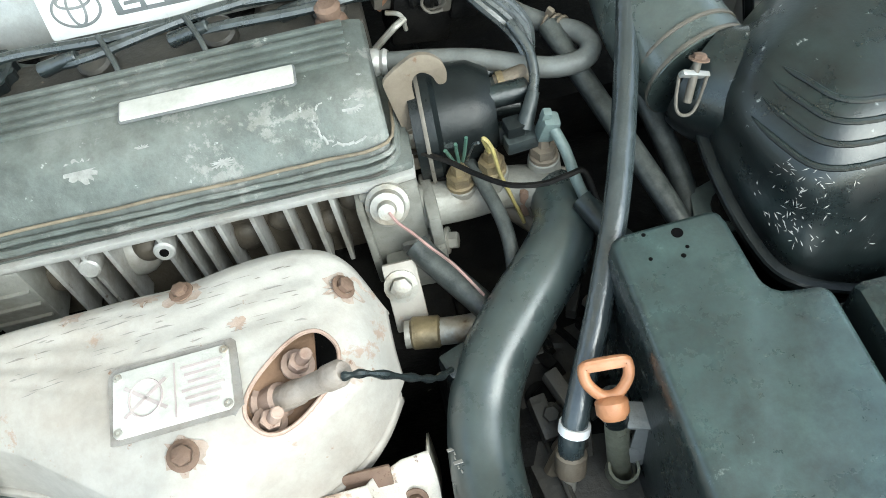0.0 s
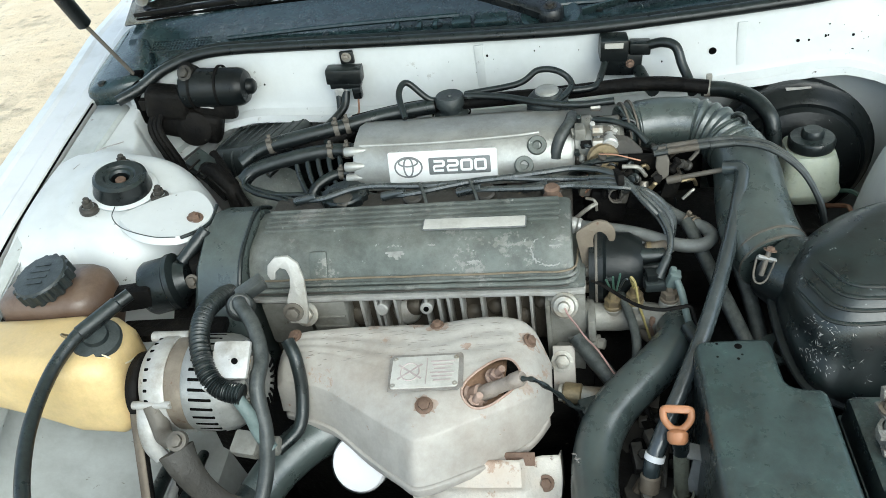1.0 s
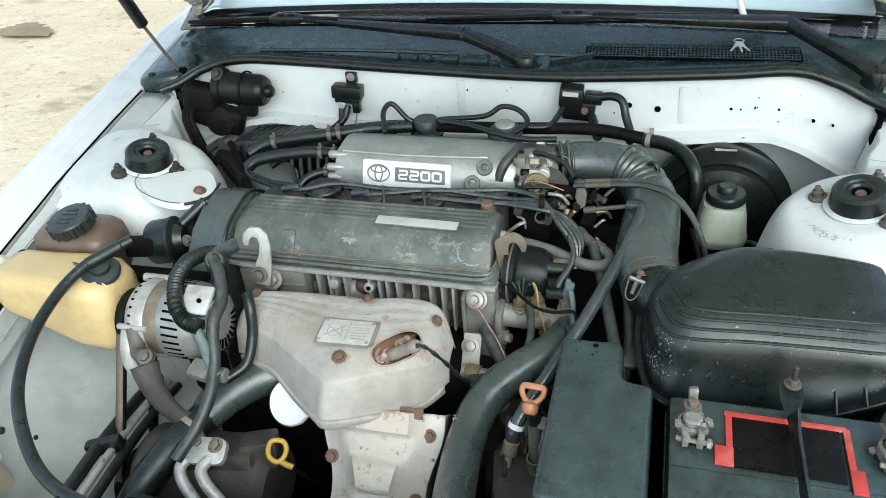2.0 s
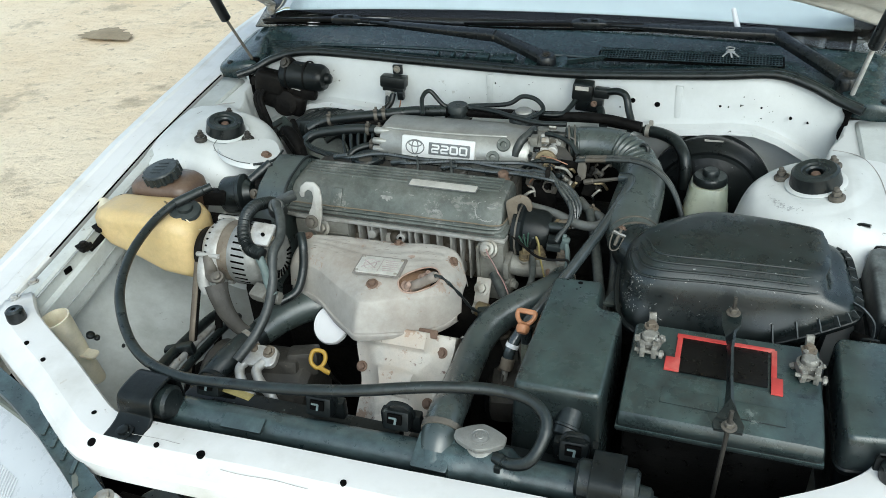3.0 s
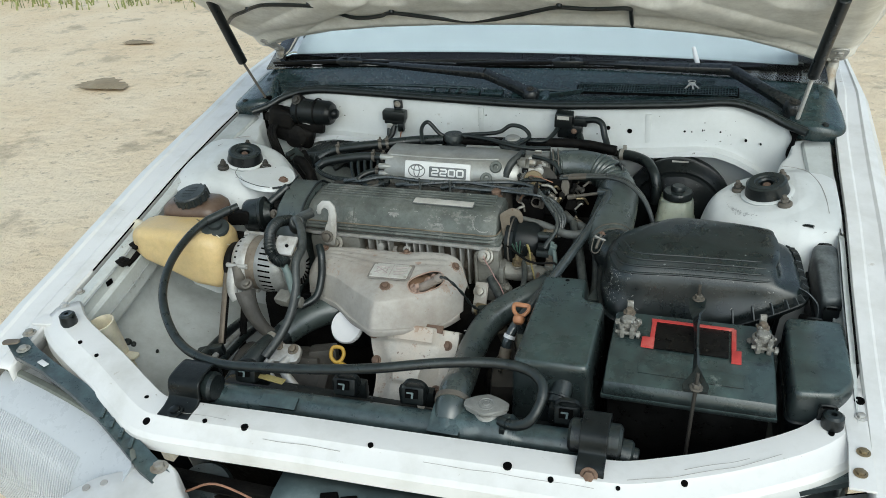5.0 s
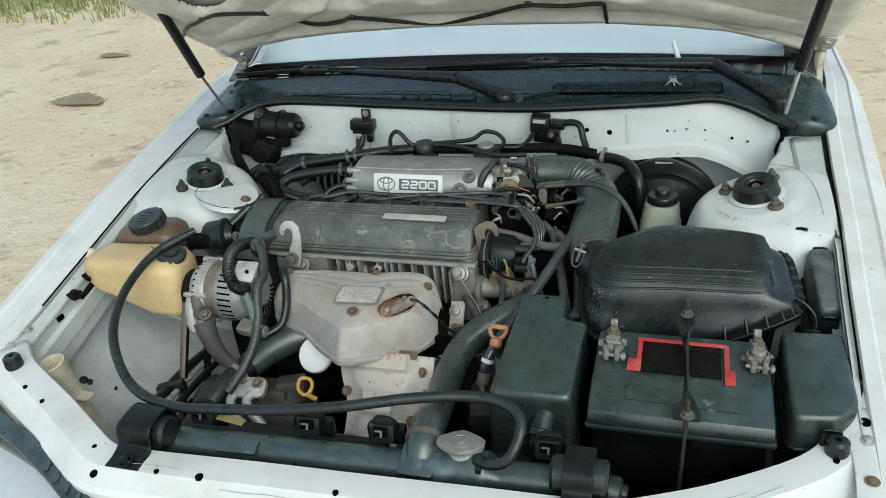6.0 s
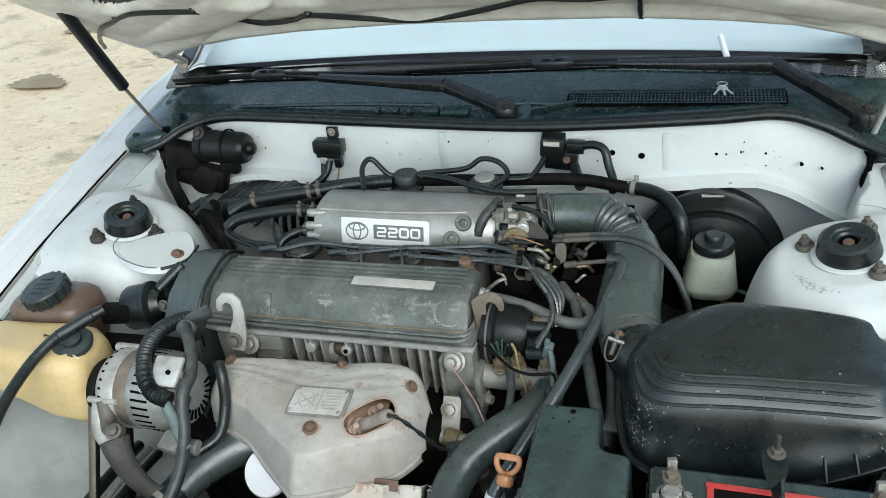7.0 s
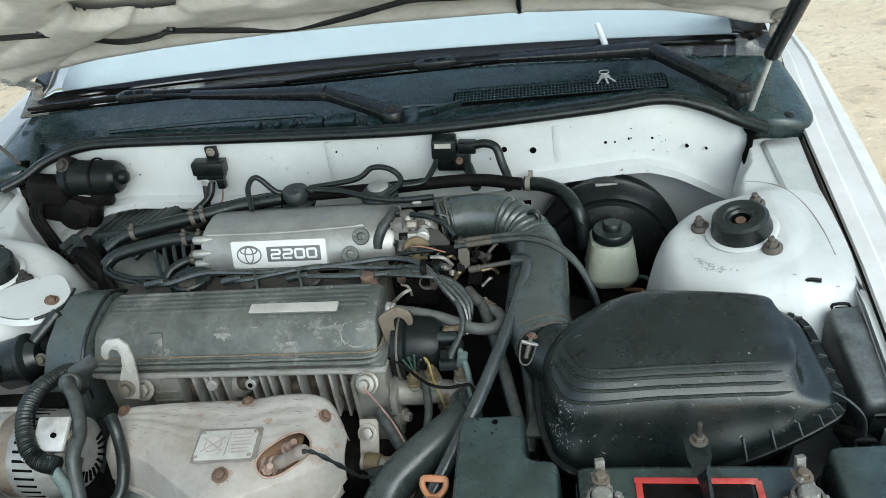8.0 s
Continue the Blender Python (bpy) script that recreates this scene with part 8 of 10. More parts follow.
shell(part("flange", loft(B(), rows, cap=False, closed=False), RUSTTAN, ox, "rust-tan manifold flange below the opening"), 0.004)
for x, y in ((-0.042, 0.386), (-0.020, 0.417)):
    z = on_shield(x, y, -0.016)[0].z
    bm = hexbolt(B(), (x, y, z), (0.35, -0.1, 0.9), 0.007, 0.009)
    rod(bm, (x, y, z), (x + 0.010, y - 0.003, z + 0.018), 0.0042, n=10)
    part("stud", bm, ROSE, ox)
tube_pts = [(0.012, 0.383, 0.785), (0.026, 0.383, 0.782), (0.048, 0.388, 0.755), (0.062, 0.40, 0.722), (0.075, 0.415, 0.70)]
part("lead", tube(B(), tube_pts, lambda u: 0.0024 + 0.0007 * math.sin(u * 40), 8, 8), RUBBER, ox, "black braided sensor lead")
bm = B()
box(bm, (0.08, 0.42, 0.695), (0.026, 0.02, 0.022), (10, 0, 20), 0.004)
part("connector", bm, RUBBER, ox)

# ---- water outlet, sensors and the upper radiator hose ----
wo = thing("water_outlet", (0.11, 0.50, 0.66), "dirty cast water outlet with sensors", "water outlet")
part("casting", tube(B(), [(0.070, 0.552, 0.712), (0.115, 0.552, 0.706), (0.150, 0.551, 0.709), (0.176, 0.540, 0.708)], lambda u: 0.019 - 0.003 * math.sin(u * 3.1), 20, 6), HEAD, wo)
for z in (0.712, 0.674):
    part("flange", box(B(), (0.086, 0.545, z), (0.010, 0.048, 0.034), bev=0.004), HEAD, wo, "cast mounting flange")
part("bolt", hexbolt(B(), (0.092, 0.539, 0.676), (1, -0.3, 0.1), 0.0072, 0.010), STEEL, wo, "bright bolt head")
part("rust_flange", box(B(), (0.160, 0.544, 0.706), (0.008, 0.028, 0.030), (0, 0, -20), 0.004), RUST, wo, "rusty hose flange")
part("plug_body", rod(B(), (0.145, 0.548, 0.690), (0.166, 0.524, 0.684), 0.0085, n=14), BROWNCAST, wo)
for x, y, z, m, lab in ((0.112, 0.553, 0.731, BRASS, "brass sender"), (0.137, 0.553, 0.738, BRASS, "brass sender"), (0.177, 0.553, 0.740, TAN, "brown sender")):
    bm = B()
    rod(bm, (x, y, z - 0.026), (x, y, z - 0.006), 0.0135, 0.012, n=18)
    part("sender_seat", bm, HEAD, wo, "cast seat")
    bm = B()
    lathe(bm, (x, y, z - 0.008), (0, 0, 1), [(0.011, 0), (0.011, 0.004), (0.009, 0.005)], 20)
    lathe(bm, (x, y, z - 0.004), (0, 0, 1), [(0.010, 0), (0.010, 0.009), (0.006, 0.010), (0.005, 0.018), (0, 0.019)], 6)
    part("sender", bm, m, wo, lab)
bm = B()
box(bm, (0.180, 0.552, 0.764), (0.013, 0.013, 0.022), (10, 15, 0), 0.003)
box(bm, (0.179, 0.552, 0.776), (0.007, 0.007, 0.010), (10, 15, 0), 0.002)
part("plug", bm, BLUEPLUG, wo, "blue-grey plug")
hose("grey_lead", [(0.182, 0.550, 0.768), (0.188, 0.535, 0.755), (0.192, 0.512, 0.738), (0.199, 0.487, 0.722), (0.204, 0.465, 0.70)], 0.0042, BLUEPLUG, "blue-grey sleeved lead from the sender", "wire")
hose("yellow_wire", [(0.136, 0.552, 0.752), (0.132, 0.548, 0.772), (0.137, 0.545, 0.764), (0.141, 0.540, 0.738), (0.150, 0.534, 0.704), (0.154, 0.528, 0.690)], 0.0016, YWIRE, "thin yellow wire at the sender", "wire", n=6)
for k in range(4):
    hose("green_wire", [(0.110 + 0.003 * k, 0.553, 0.748), (0.106 + 0.006 * k, 0.548, 0.764 + 0.003 * (k % 2)), (0.104 + 0.008 * k, 0.545, 0.772 + 0.004 * (k % 3))], 0.0014, GREENW if k < 3 else LEAD, "thin green wire stub at the sender", "wire", n=6)
hose("pink_wire", [(0.056, 0.512, 0.760), (0.060, 0.508, 0.752), (0.068, 0.507, 0.738), (0.078, 0.503, 0.722), (0.092, 0.488, 0.714), (0.108, 0.466, 0.70)], 0.0012, PINK, "thin pink wire from the sender", "wire", n=6)
hose("sensor_lead", [(0.068, 0.570, 0.758), (0.086, 0.558, 0.762), (0.104, 0.546, 0.760), (0.121, 0.530, 0.758), (0.141, 0.514, 0.757), (0.164, 0.507, 0.758), (0.182, 0.507, 0.761), (0.194, 0.508, 0.759), (0.199, 0.494, 0.742)], 0.0022, GREASE, "thin black lead across the outlet", "wire", n=6)
hose("bypass_hose", [(0.068, 0.518, 0.708), (0.075, 0.508, 0.703), (0.089, 0.488, 0.697), (0.105, 0.466, 0.690), (0.122, 0.442, 0.676)], 0.0100, DUSTHOSE, "dusty bypass hose below the outlet", n=14)
hose("bypass_hose", [(0.110, 0.600, 0.745), (0.113, 0.590, 0.738), (0.126, 0.549, 0.730), (0.135, 0.507, 0.718), (0.132, 0.470, 0.703), (0.124, 0.442, 0.672)], 0.0056, DUSTHOSE, "dusty grey hose dropping past the outlet", n=12)
pp = thing("water_pipe", (0.06, 0.46, 0.66), "plated water pipe with a bolted bracket", "pipe")
part("pipe", tube(B(), [(0.045, 0.468, 0.668), (0.07, 0.464, 0.668), (0.095, 0.460, 0.670), (0.115, 0.462, 0.672)], 0.0105, 14, 6), STEEL, pp, "plated steel pipe")
bm = B()
box(bm, (0.052, 0.492, 0.675), (0.026, 0.005, 0.065), (-38, 0, 0), 0.0015)
part("bracket", bm, SHIELD, pp, "pale bolted bracket")
part("bolt", hexbolt(B(), (0.050, 0.4986, 0.6876), (0, -0.788, 0.616), 0.0085, 0.008), STEEL, pp)
bm = B()
rod(bm, (0.049, 0.468, 0.668), (0.072, 0.464, 0.668), 0.0125, n=16)
part("collar", bm, BRASS, pp)
hose("upper_radiator_hose", [(0.176, 0.545, 0.698), (0.181, 0.530, 0.708), (0.178, 0.502, 0.713), (0.161, 0.474, 0.712), (0.132, 0.446, 0.706), (0.104, 0.416, 0.697), (0.086, 0.382, 0.684), (0.080, 0.335, 0.674), (0.085, 0.270, 0.683), (0.096, 0.205, 0.706), (0.105, 0.158, 0.732), (0.108, 0.124, 0.728), (0.108, 0.108, 0.715)], lambda u: 0.0245 - 0.0045 * max(0, 1 - u / 0.25), RADHOSE, "thick worn grey-black upper radiator hose with scuffs", n=20, res=8, clamps=(0.05, 0.90), clamp_mat=DULLCAST)
t = thing("hose_print", (0.06, 0.33, 0.70), "faint white unreadable print on the radiator hose", "print")
EM = Matrix.Translation((0.0625, 0.352, 0.6990)) @ Euler((radians(-4), radians(-33), radians(-82))).to_matrix().to_4x4()
for k in range(6):
    part("print_bar", box(B(), EM @ Vector((-0.013 + 0.005 * k, 0.001 * (k % 2), 0)), (0.0032, 0.0009 + 0.005 * (k % 3 == 0), 0.0005), [math.degrees(a) for a in EM.to_euler()]), PALEINK, t)

# dipsticks
dp = thing("gearbox_dipstick", (0.164, 0.358, 0.62), "orange plastic dipstick handle on a metal tube", "dipstick")
DM = Matrix.Translation((0.161, 0.358, 0.750)) @ Euler((radians(38), 0, radians(-4))).to_matrix().to_4x4() @ Matrix.Diagonal((0.66, 0.78, 0.74, 1))
loop = [DM @ Vector((x, y, 0)) for x, y in ((-0.020, 0.010), (-0.015, 0.014), (0.015, 0.014), (0.020, 0.010), (0.018, 0.0), (0.007, -0.010), (-0.007, -0.010), (-0.018, 0.0))]
bm = tube(B(), loop, 0.0036, 10, 4, closed=True)
box(bm, DM @ Vector((0, 0.0135, 0)), (0.026, 0.008, 0.007), [math.degrees(a) for a in DM.to_euler()], 0.003)
lathe(bm, DM @ Vector((0, -0.010, 0)), DM.to_3x3() @ Vector((0, -1, 0)), [(0, 0), (0.007, 0.001), (0.010, 0.004), (0.010, 0.011), (0.007, 0.015), (0, 0.016)], 18)
part("handle", bm, ORANGE, dp, "worn orange ring handle")
part("collar", rod(B(), (0.1635, 0.354, 0.738), (0.165, 0.347, 0.712), 0.0088, 0.0080, n=16), RUBBER, dp, "black rubber collar")
part("tube", rod(B(), (0.165, 0.348, 0.716), (0.168, 0.33, 0.62), 0.0078, n=14), OLIVE, dp, "olive plated metal tube")
bm = box(B(), (0.179, 0.346, 0.716), (0.016, 0.017, 0.004), (10, 6, -14), 0.0012)
box(bm, (0.181, 0.338, 0.698), (0.015, 0.003, 0.036), (-8, 6, -14), 0.001)
box(bm, (0.176, 0.336, 0.676), (0.020, 0.003, 0.016), (-8, 30, -14), 0.001)
part("bracket", bm, ZINC, dp, "pale bent bracket")
part("clamp", lathe(B(), (0.167, 0.335, 0.655), (0.03, -0.2, 0.97), [(0.0085, 0), (0.0105, 0), (0.0105, 0.016), (0.0085, 0.016)], 14), OLIVE, dp)
dq = thing("oil_dipstick", (-0.16, 0.30, 0.6), "yellow plastic oil dipstick ring", "dipstick")
QM = Matrix.Translation((-0.163, 0.295, 0.652)) @ Euler((radians(50), radians(20), radians(20))).to_matrix().to_4x4()
bm = tube(B(), [QM @ Vector((x, y, 0)) for x, y in ((-0.010, 0.012), (0.004, 0.013), (0.010, 0.004), (0.008, -0.008), (0.0, -0.014), (-0.010, -0.008), (-0.013, 0.002))], 0.0035, 10, 4, closed=True)
tube(bm, [QM @ Vector((0.004, -0.012, 0)), QM @ Vector((0.014, -0.016, 0)), QM @ Vector((0.022, -0.018, 0))], 0.004, 8, 4)
part("ring", bm, YELLOW, dq)
part("stem", rod(B(), QM @ Vector((0.02, -0.018, 0)), (-0.14, 0.33, 0.55), 0.003), GREASE, dq)

# oil filter, white painted end
of = thing("oil_filter", (-0.17, 0.40, 0.60), "black oil filter with a bright white end", "oil filter")
ax = Vector((-0.10, -0.76, 0.64)).normalized()
fc = Vector((-0.181, 0.372, 0.660))
part("can", lathe(B(), fc - ax * 0.075, ax, [(0, 0), (0.033, 0), (0.033, 0.068), (0.034, 0.071)], 32), RUBBER, of)
part("end_cap", lathe(B(), fc - ax * 0.006, ax, [(0.0335, -0.004), (0.0335, 0.0), (0.031, 0.004), (0.015, 0.006), (0, 0.006)], 32), WHITECAP, of, "bright white domed end")

# ---- battery ----
bt = thing("car_battery", (0.437, 0.29, 0.55), "dusty black car battery with a red-bordered label", "battery")
bm = B()
box(bm, (0.437, 0.288, 0.645), (0.226, 0.158, 0.19), bev=0.006)
part("case", bm, BLACKLAB, bt, "black lower case")
sec = [(0.203, 0.722), (0.201, 0.728), (0.202, 0.740), (0.207, 0.748), (0.222, 0.754), (0.255, 0.760), (0.272, 0.7625), (0.275, 0.760), (0.277, 0.7605), (0.372, 0.7625), (0.378, 0.758), (0.379, 0.722)]
rows = [[(x, 0.29 + (y - 0.29) * k, 0.722 + (z - 0.722) * q) for y, z in sec] for x, k, q in ((0.317, 0.965, 0.78), (0.319, 0.99, 0.93), (0.324, 1, 1), (0.550, 1, 1), (0.555, 0.99, 0.93), (0.557, 0.965, 0.78))]
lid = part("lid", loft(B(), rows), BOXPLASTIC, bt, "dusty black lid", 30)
bm = B()
box(bm, (0.437, 0.291, 0.724), (0.244, 0.183, 0.008), bev=0.003)
part("rim", bm, BOXPLASTIC, bt)
bm = B()
box(bm, (0.437, 0.316, 0.7632), (0.110, 0.070, 0.0025), (0.5, 0, -1), 0.0008)
part("label", bm, BLACKLAB, bt, "black label panel")
bm = B()
for c, s_ in (((0.438, 0.3535, 0.7645), (0.124, 0.007, 0.003)), ((0.380, 0.330, 0.764), (0.007, 0.050, 0.003)), ((0.374, 0.294, 0.764), (0.019, 0.026, 0.003)), ((0.499, 0.325, 0.7645), (0.007, 0.055, 0.003)), ((0.502, 0.283, 0.764), (0.014, 0.030, 0.003))):
    box(bm, c, s_, (0.5, 0, -1), 0.0006)
part("red_border", bm, RED, bt, "red stepped label border")
for x, y in ((0.400, 0.24), (0.478, 0.236)):
    bm = B()
    box(bm, (x, y, 0.7565), (0.07, 0.026, 0.004), (9, 0, -1), 0.0015)
    part("vent_plug", bm, BOXPLASTIC, lid, "flat vent plug cover")
for x, y in ((0.341, 0.329), (0.539, 0.330)):
    bm = B()
    lathe(bm, (x, y - 0.006, 0.760), (0, 0, 1), [(0.013, 0), (0.0105, 0.024), (0.008, 0.026), (0, 0.026)], 20)
    lathe(bm, (x, y - 0.006, 0.766), (0, 0, 1), [(0.0155, 0), (0.0165, 0.003), (0.016, 0.012), (0.0125, 0.014)], 14)
    part("terminal_post", bm, CORRODED, bt, "grey lead terminal clamp")
    bm = B()
    box(bm, (x, y + 0.014, 0.778), (0.017, 0.024, 0.005), (0, 0, 8), 0.0012)
    box(bm, (x, y + 0.026, 0.786), (0.010, 0.006, 0.020), (-12, 0, 12), 0.0012)
    for sx, rz in ((-0.008, 14), (0.009, -10)):
        box(bm, (x + sx, y - 0.024, 0.772), (0.007, 0.014, 0.018), (6, 0, rz), 0.0014)
    rod(bm, (x - 0.017, y - 0.026, 0.772), (x + 0.021, y - 0.028, 0.771), 0.0030, n=10)
    hexbolt(bm, (x + 0.014, y - 0.028, 0.771), (1, -0.05, 0), 0.0058, 0.006, False)
    crust = random.Random(int(x * 1000))
    for _ in range(16):
        a_, q = crust.uniform(0, 6.28), crust.uniform(0.010, 0.0185)
        box(bm, (x + q * math.cos(a_), y - 0.008 + q * math.sin(a_), crust.uniform(0.764, 0.783)), (crust.uniform(0.003, 0.007),) * 3, (crust.uniform(0, 90), crust.uniform(0, 90), 20), 0.0009)
    part("terminal_clamp", bm, CORRODED, bt, "corroded clamp")
    bm = hexbolt(B(), (x, y + 0.014, 0.781), (0, 0, 1), 0.0062, 0.009)
    part("terminal_nut", bm, TAN, bt, "tarnished terminal nut")
hd = thing("battery_clamp", (0.446, 0.28, 0.5), "black steel battery clamp with threaded rods", "battery clamp")
bm = B()
rows = []
for y, z, w, a in ((0.180, 0.772, 0.016, 0), (0.192, 0.772, 0.018, 0), (0.205, 0.772, 0.013, 0.2), (0.225, 0.777, 0.005, 1.2), (0.26, 0.782, 0.0045, 1.4), (0.31, 0.785, 0.0045, 1.4), (0.345, 0.787, 0.006, 1.0), (0.362, 0.79, 0.012, 0.2), (0.385, 0.793, 0.013, 0.0)):
    cx = 0.446 - 0.02 * (y - 0.19)
    c_, s_ = math.cos(a), math.sin(a)
    rows.append([(cx + u * c_ - v * s_, y, z + u * s_ + v * c_) for u, v in ((-max(w, 0.008), -0.0018), (max(w, 0.008), -0.0018), (max(w, 0.008), 0.0018), (-max(w, 0.008), 0.0018))])
part("bar", loft(B(), rows), RUBBER, hd, "twisted black bar")
for p0, p1 in (((0.447, 0.186, 0.800), (0.437, 0.178, 0.45)), ((0.443, 0.376, 0.826), (0.443, 0.386, 0.45))):
    bm = rod(B(), p0, p1, 0.0028, n=10)
    part("threaded_rod", bm, DARKCAST, hd, "thin threaded rod")
    bm = hexbolt(B(), Vector(p0) - Vector((0, 0, 0.026)), (0, 0, 1), 0.006, 0.008)
    part("nut", bm, DULLCAST, hd)
tray = thing("battery_tray", (0.44, 0.28, 0.5), "black battery tray below the battery", "tray")
bm = B()
box(bm, (0.44, 0.29, 0.535), (0.27, 0.20, 0.03), bev=0.006)
part("tray", bm, DARK, tray)

# ---- air filter housing ----
def lid_seam_z(x, y):
    tuck = min(max((0.375 - x) / 0.085, 0), 1)
    return 0.780 + 0.20 * (y - 0.44) - 1.2 * max(0, y - 0.57) + 0.36 * (x - 0.60) + tuck * tuck * (3 - 2 * tuck) * (0.070 + 0.15 * min(max(y - 0.40, 0), 0.15))


# outlines at the seam, the shoulder and the crown's edge, point for point
LID_SEAM = [(0.312, 0.574), (0.281, 0.515), (0.287, 0.435), (0.313, 0.402), (0.40, 0.398), (0.50, 0.406), (0.578, 0.424), (0.603, 0.443), (0.600, 0.50), (0.590, 0.560), (0.560, 0.592), (0.45, 0.610), (0.372, 0.606)]
LID_SHOULDER = [(0.320, 0.562), (0.288, 0.510), (0.296, 0.452), (0.322, 0.424), (0.41, 0.426), (0.49, 0.428), (0.548, 0.430), (0.566, 0.446), (0.566, 0.50), (0.560, 0.555), (0.545, 0.583), (0.44, 0.602), (0.378, 0.597)]
LID_EDGE = [(0.345, 0.545), (0.316, 0.510), (0.324, 0.484), (0.345, 0.460), (0.42, 0.462), (0.49, 0.464), (0.535, 0.466), (0.552, 0.478), (0.556, 0.51), (0.552, 0.548), (0.536, 0.572), (0.44, 0.586), (0.390, 0.580)]
LID_CROWN = [(0.40 + 0.45 * (x - 0.44), 0.525 + 0.5 * (y - 0.525)) for x, y in LID_EDGE]


def lid_rings():
    cols = []
    for a, b, c, d in zip(LID_SEAM, LID_SHOULDER, LID_EDGE, LID_CROWN):
        za = lid_seam_z(*a)
        rise = 0.010 * (b[0] - 0.44) / 0.13
        low = Vector((a[0] * 0.93 + b[0] * 0.07, a[1] * 0.93 + b[1] * 0.07, za + min(0.016, 0.3 * (0.803 - za))))
        zb = 0.803 + 0.06 * (b[1] - 0.43) + rise * 0.3
        k = 0.70 if a[0] > 0.55 else 0.40
        half = Vector((a[0] * k + b[0] * (1 - k), a[1] * k + b[1] * (1 - k), za * 0.42 + zb * 0.58))
        cols.append(smooth_path([Vector((*a, za)), low, half, Vector((*b, zb)), Vector((b[0] * 0.55 + c[0] * 0.45, b[1] * 0.55 + c[1] * 0.45, 0.8205 + 0.03 * (b[1] - 0.43))), Vector((*c, 0.8325 + 0.02 * (c[1] - 0.46))), Vector((*d, 0.8395))], 4))
    rings = []
    for k in range(len(cols[0])):
        rings.append(smooth_path([c[k] for c in cols], 6, closed=True))
    return rings


af = thing("air_filter_housing", (0.445, 0.51, 0.5), "scratched black plastic air filter housing", "air filter")
LR = lid_rings()
lidp = part("lid", loft(B(), LR), LIDPLASTIC, af, "dusty ribbed black lid", 50)
seam = LR[0]
cen = sum(seam, Vector()) / len(seam)


def seam_out(i, d, h):
    a, b = seam[i - 1], seam[(i + 1) % len(seam)]
    n = Vector((b.y - a.y, a.x - b.x, 0)).normalized()
    n = n if n.dot(seam[i] - cen) > 0 else -n
    return seam[i] + n * d + Vector((0, 0, h))


ring = range(len(seam))
part("seam_flange", loft(B(), [[seam_out(i, d, h) for i in ring] for d, h in ((-0.004, -0.006), (0.0065, -0.005), (0.0075, -0.002), (0.0075, 0.002), (0.0062, 0.0035), (-0.003, 0.004))], cap=False), PLASTIC, af, "thin flange at the seam")
part("base", loft(B(), [[seam_out(i, d, h) for i in ring] for d, h in ((-0.06, -0.22), (-0.036, -0.05), (-0.008, -0.010), (-0.003, -0.002))]), PLASTIC, af, "black lower housing")
nseg = len(LR[0]) // 13
for k in (13, 15, 17, 19):
    rr = LR[k]
    pts = [p + Vector((0, 0, 0.0003)) for i, p in enumerate(rr) if nseg * 1.4 < i < nseg * 6.6 and p.x < 0.552 - 0.002 * (k - 13)]
    part("rib", tube(B(), pts, lambda u: 0.0021 * min(1, 14 * u + 0.2, 10 * (1 - u) + 0.2), 8, 1), LIDPLASTIC, lidp, "raised moulded rib")
for i in range(int(nseg * 5.1), int(nseg * 9.6)):
    if i % 2:
        continue
    p, q = seam_out(i, 0.005, 0.002), LR[6][i]
    mid_ = p.lerp(q, 0.5)
    d = (q - p).normalized()
    n = Vector((-d.y, d.x, 0)).normalized()
    m = Matrix((d, n, d.cross(n))).transposed().to_4x4()
    m.translation = mid_
    part("fin", prism(B(), rounded((q - p).length, 0.0020, 0.0008, 1), m @ Matrix.Translation((0, 0, -0.005)), 0.009), PALEDUST, lidp)
part("neck", tube(B(), [(0.290, 0.553, 0.782), (0.300, 0.541, 0.779), (0.320, 0.530, 0.774), (0.350, 0.520, 0.765)], lambda u: 0.0395 + 0.010 * u, 32, 8), LIDPLASTIC, af)
part("catch", tube(B(), [(0.598, 0.447, 0.793), (0.610, 0.434, 0.792), (0.622, 0.422, 0.780), (0.622, 0.412, 0.755)], 0.007, 8, 6, flat=0.3, side=(0.5, 0.5, 0.7)), PALEDUST, af, "pale dusty spring catch")
bm = B()
scr = random.Random(77)
for k in range(120):
    u, v = int(scr.gauss(nseg * 2.5, nseg * 0.3)) if k < 95 else int(scr.uniform(nseg * 2.2, nseg * 6)), scr.randint(5, 12)
    u = max(1, min(len(seam) - 2, u))
    p, qa, qb = LR[v][u], LR[v][u + 1], LR[v + 1][u]
    n = (qa - p).cross(qb - p).normalized()
    n = n if n.dot(p - cen) > 0 else -n
    d = ((qa - p).normalized() * scr.uniform(-1, 1) + (qb - p).normalized() * scr.uniform(-0.8, 0.8)).normalized()
    l = scr.uniform(0.0012, 0.006)
    w = d.cross(n) * scr.uniform(0.0002, 0.0005)
    p = p + (qa - p) * scr.random() + (qb - p) * scr.random() + n * 0.0004
    bm.faces.new([bm.verts.new(x) for x in (p - d * l / 2, p + w, p + d * l / 2, p - w)])
tagged(part("scratches", bm, PALEINK, lidp, "pale scratches on the lid's corner"), kind="stuff")

# ---- boxes beside the battery ----
rb = thing("resonator_box", (0.24, 0.31, 0.5), "matt black plastic resonator box", "resonator")
out = rounded_poly([(0.186, 0.442), (0.2615, 0.445), (0.264, 0.379), (0.299, 0.376), (0.298, 0.196), (0.184, 0.194)], 0.012)
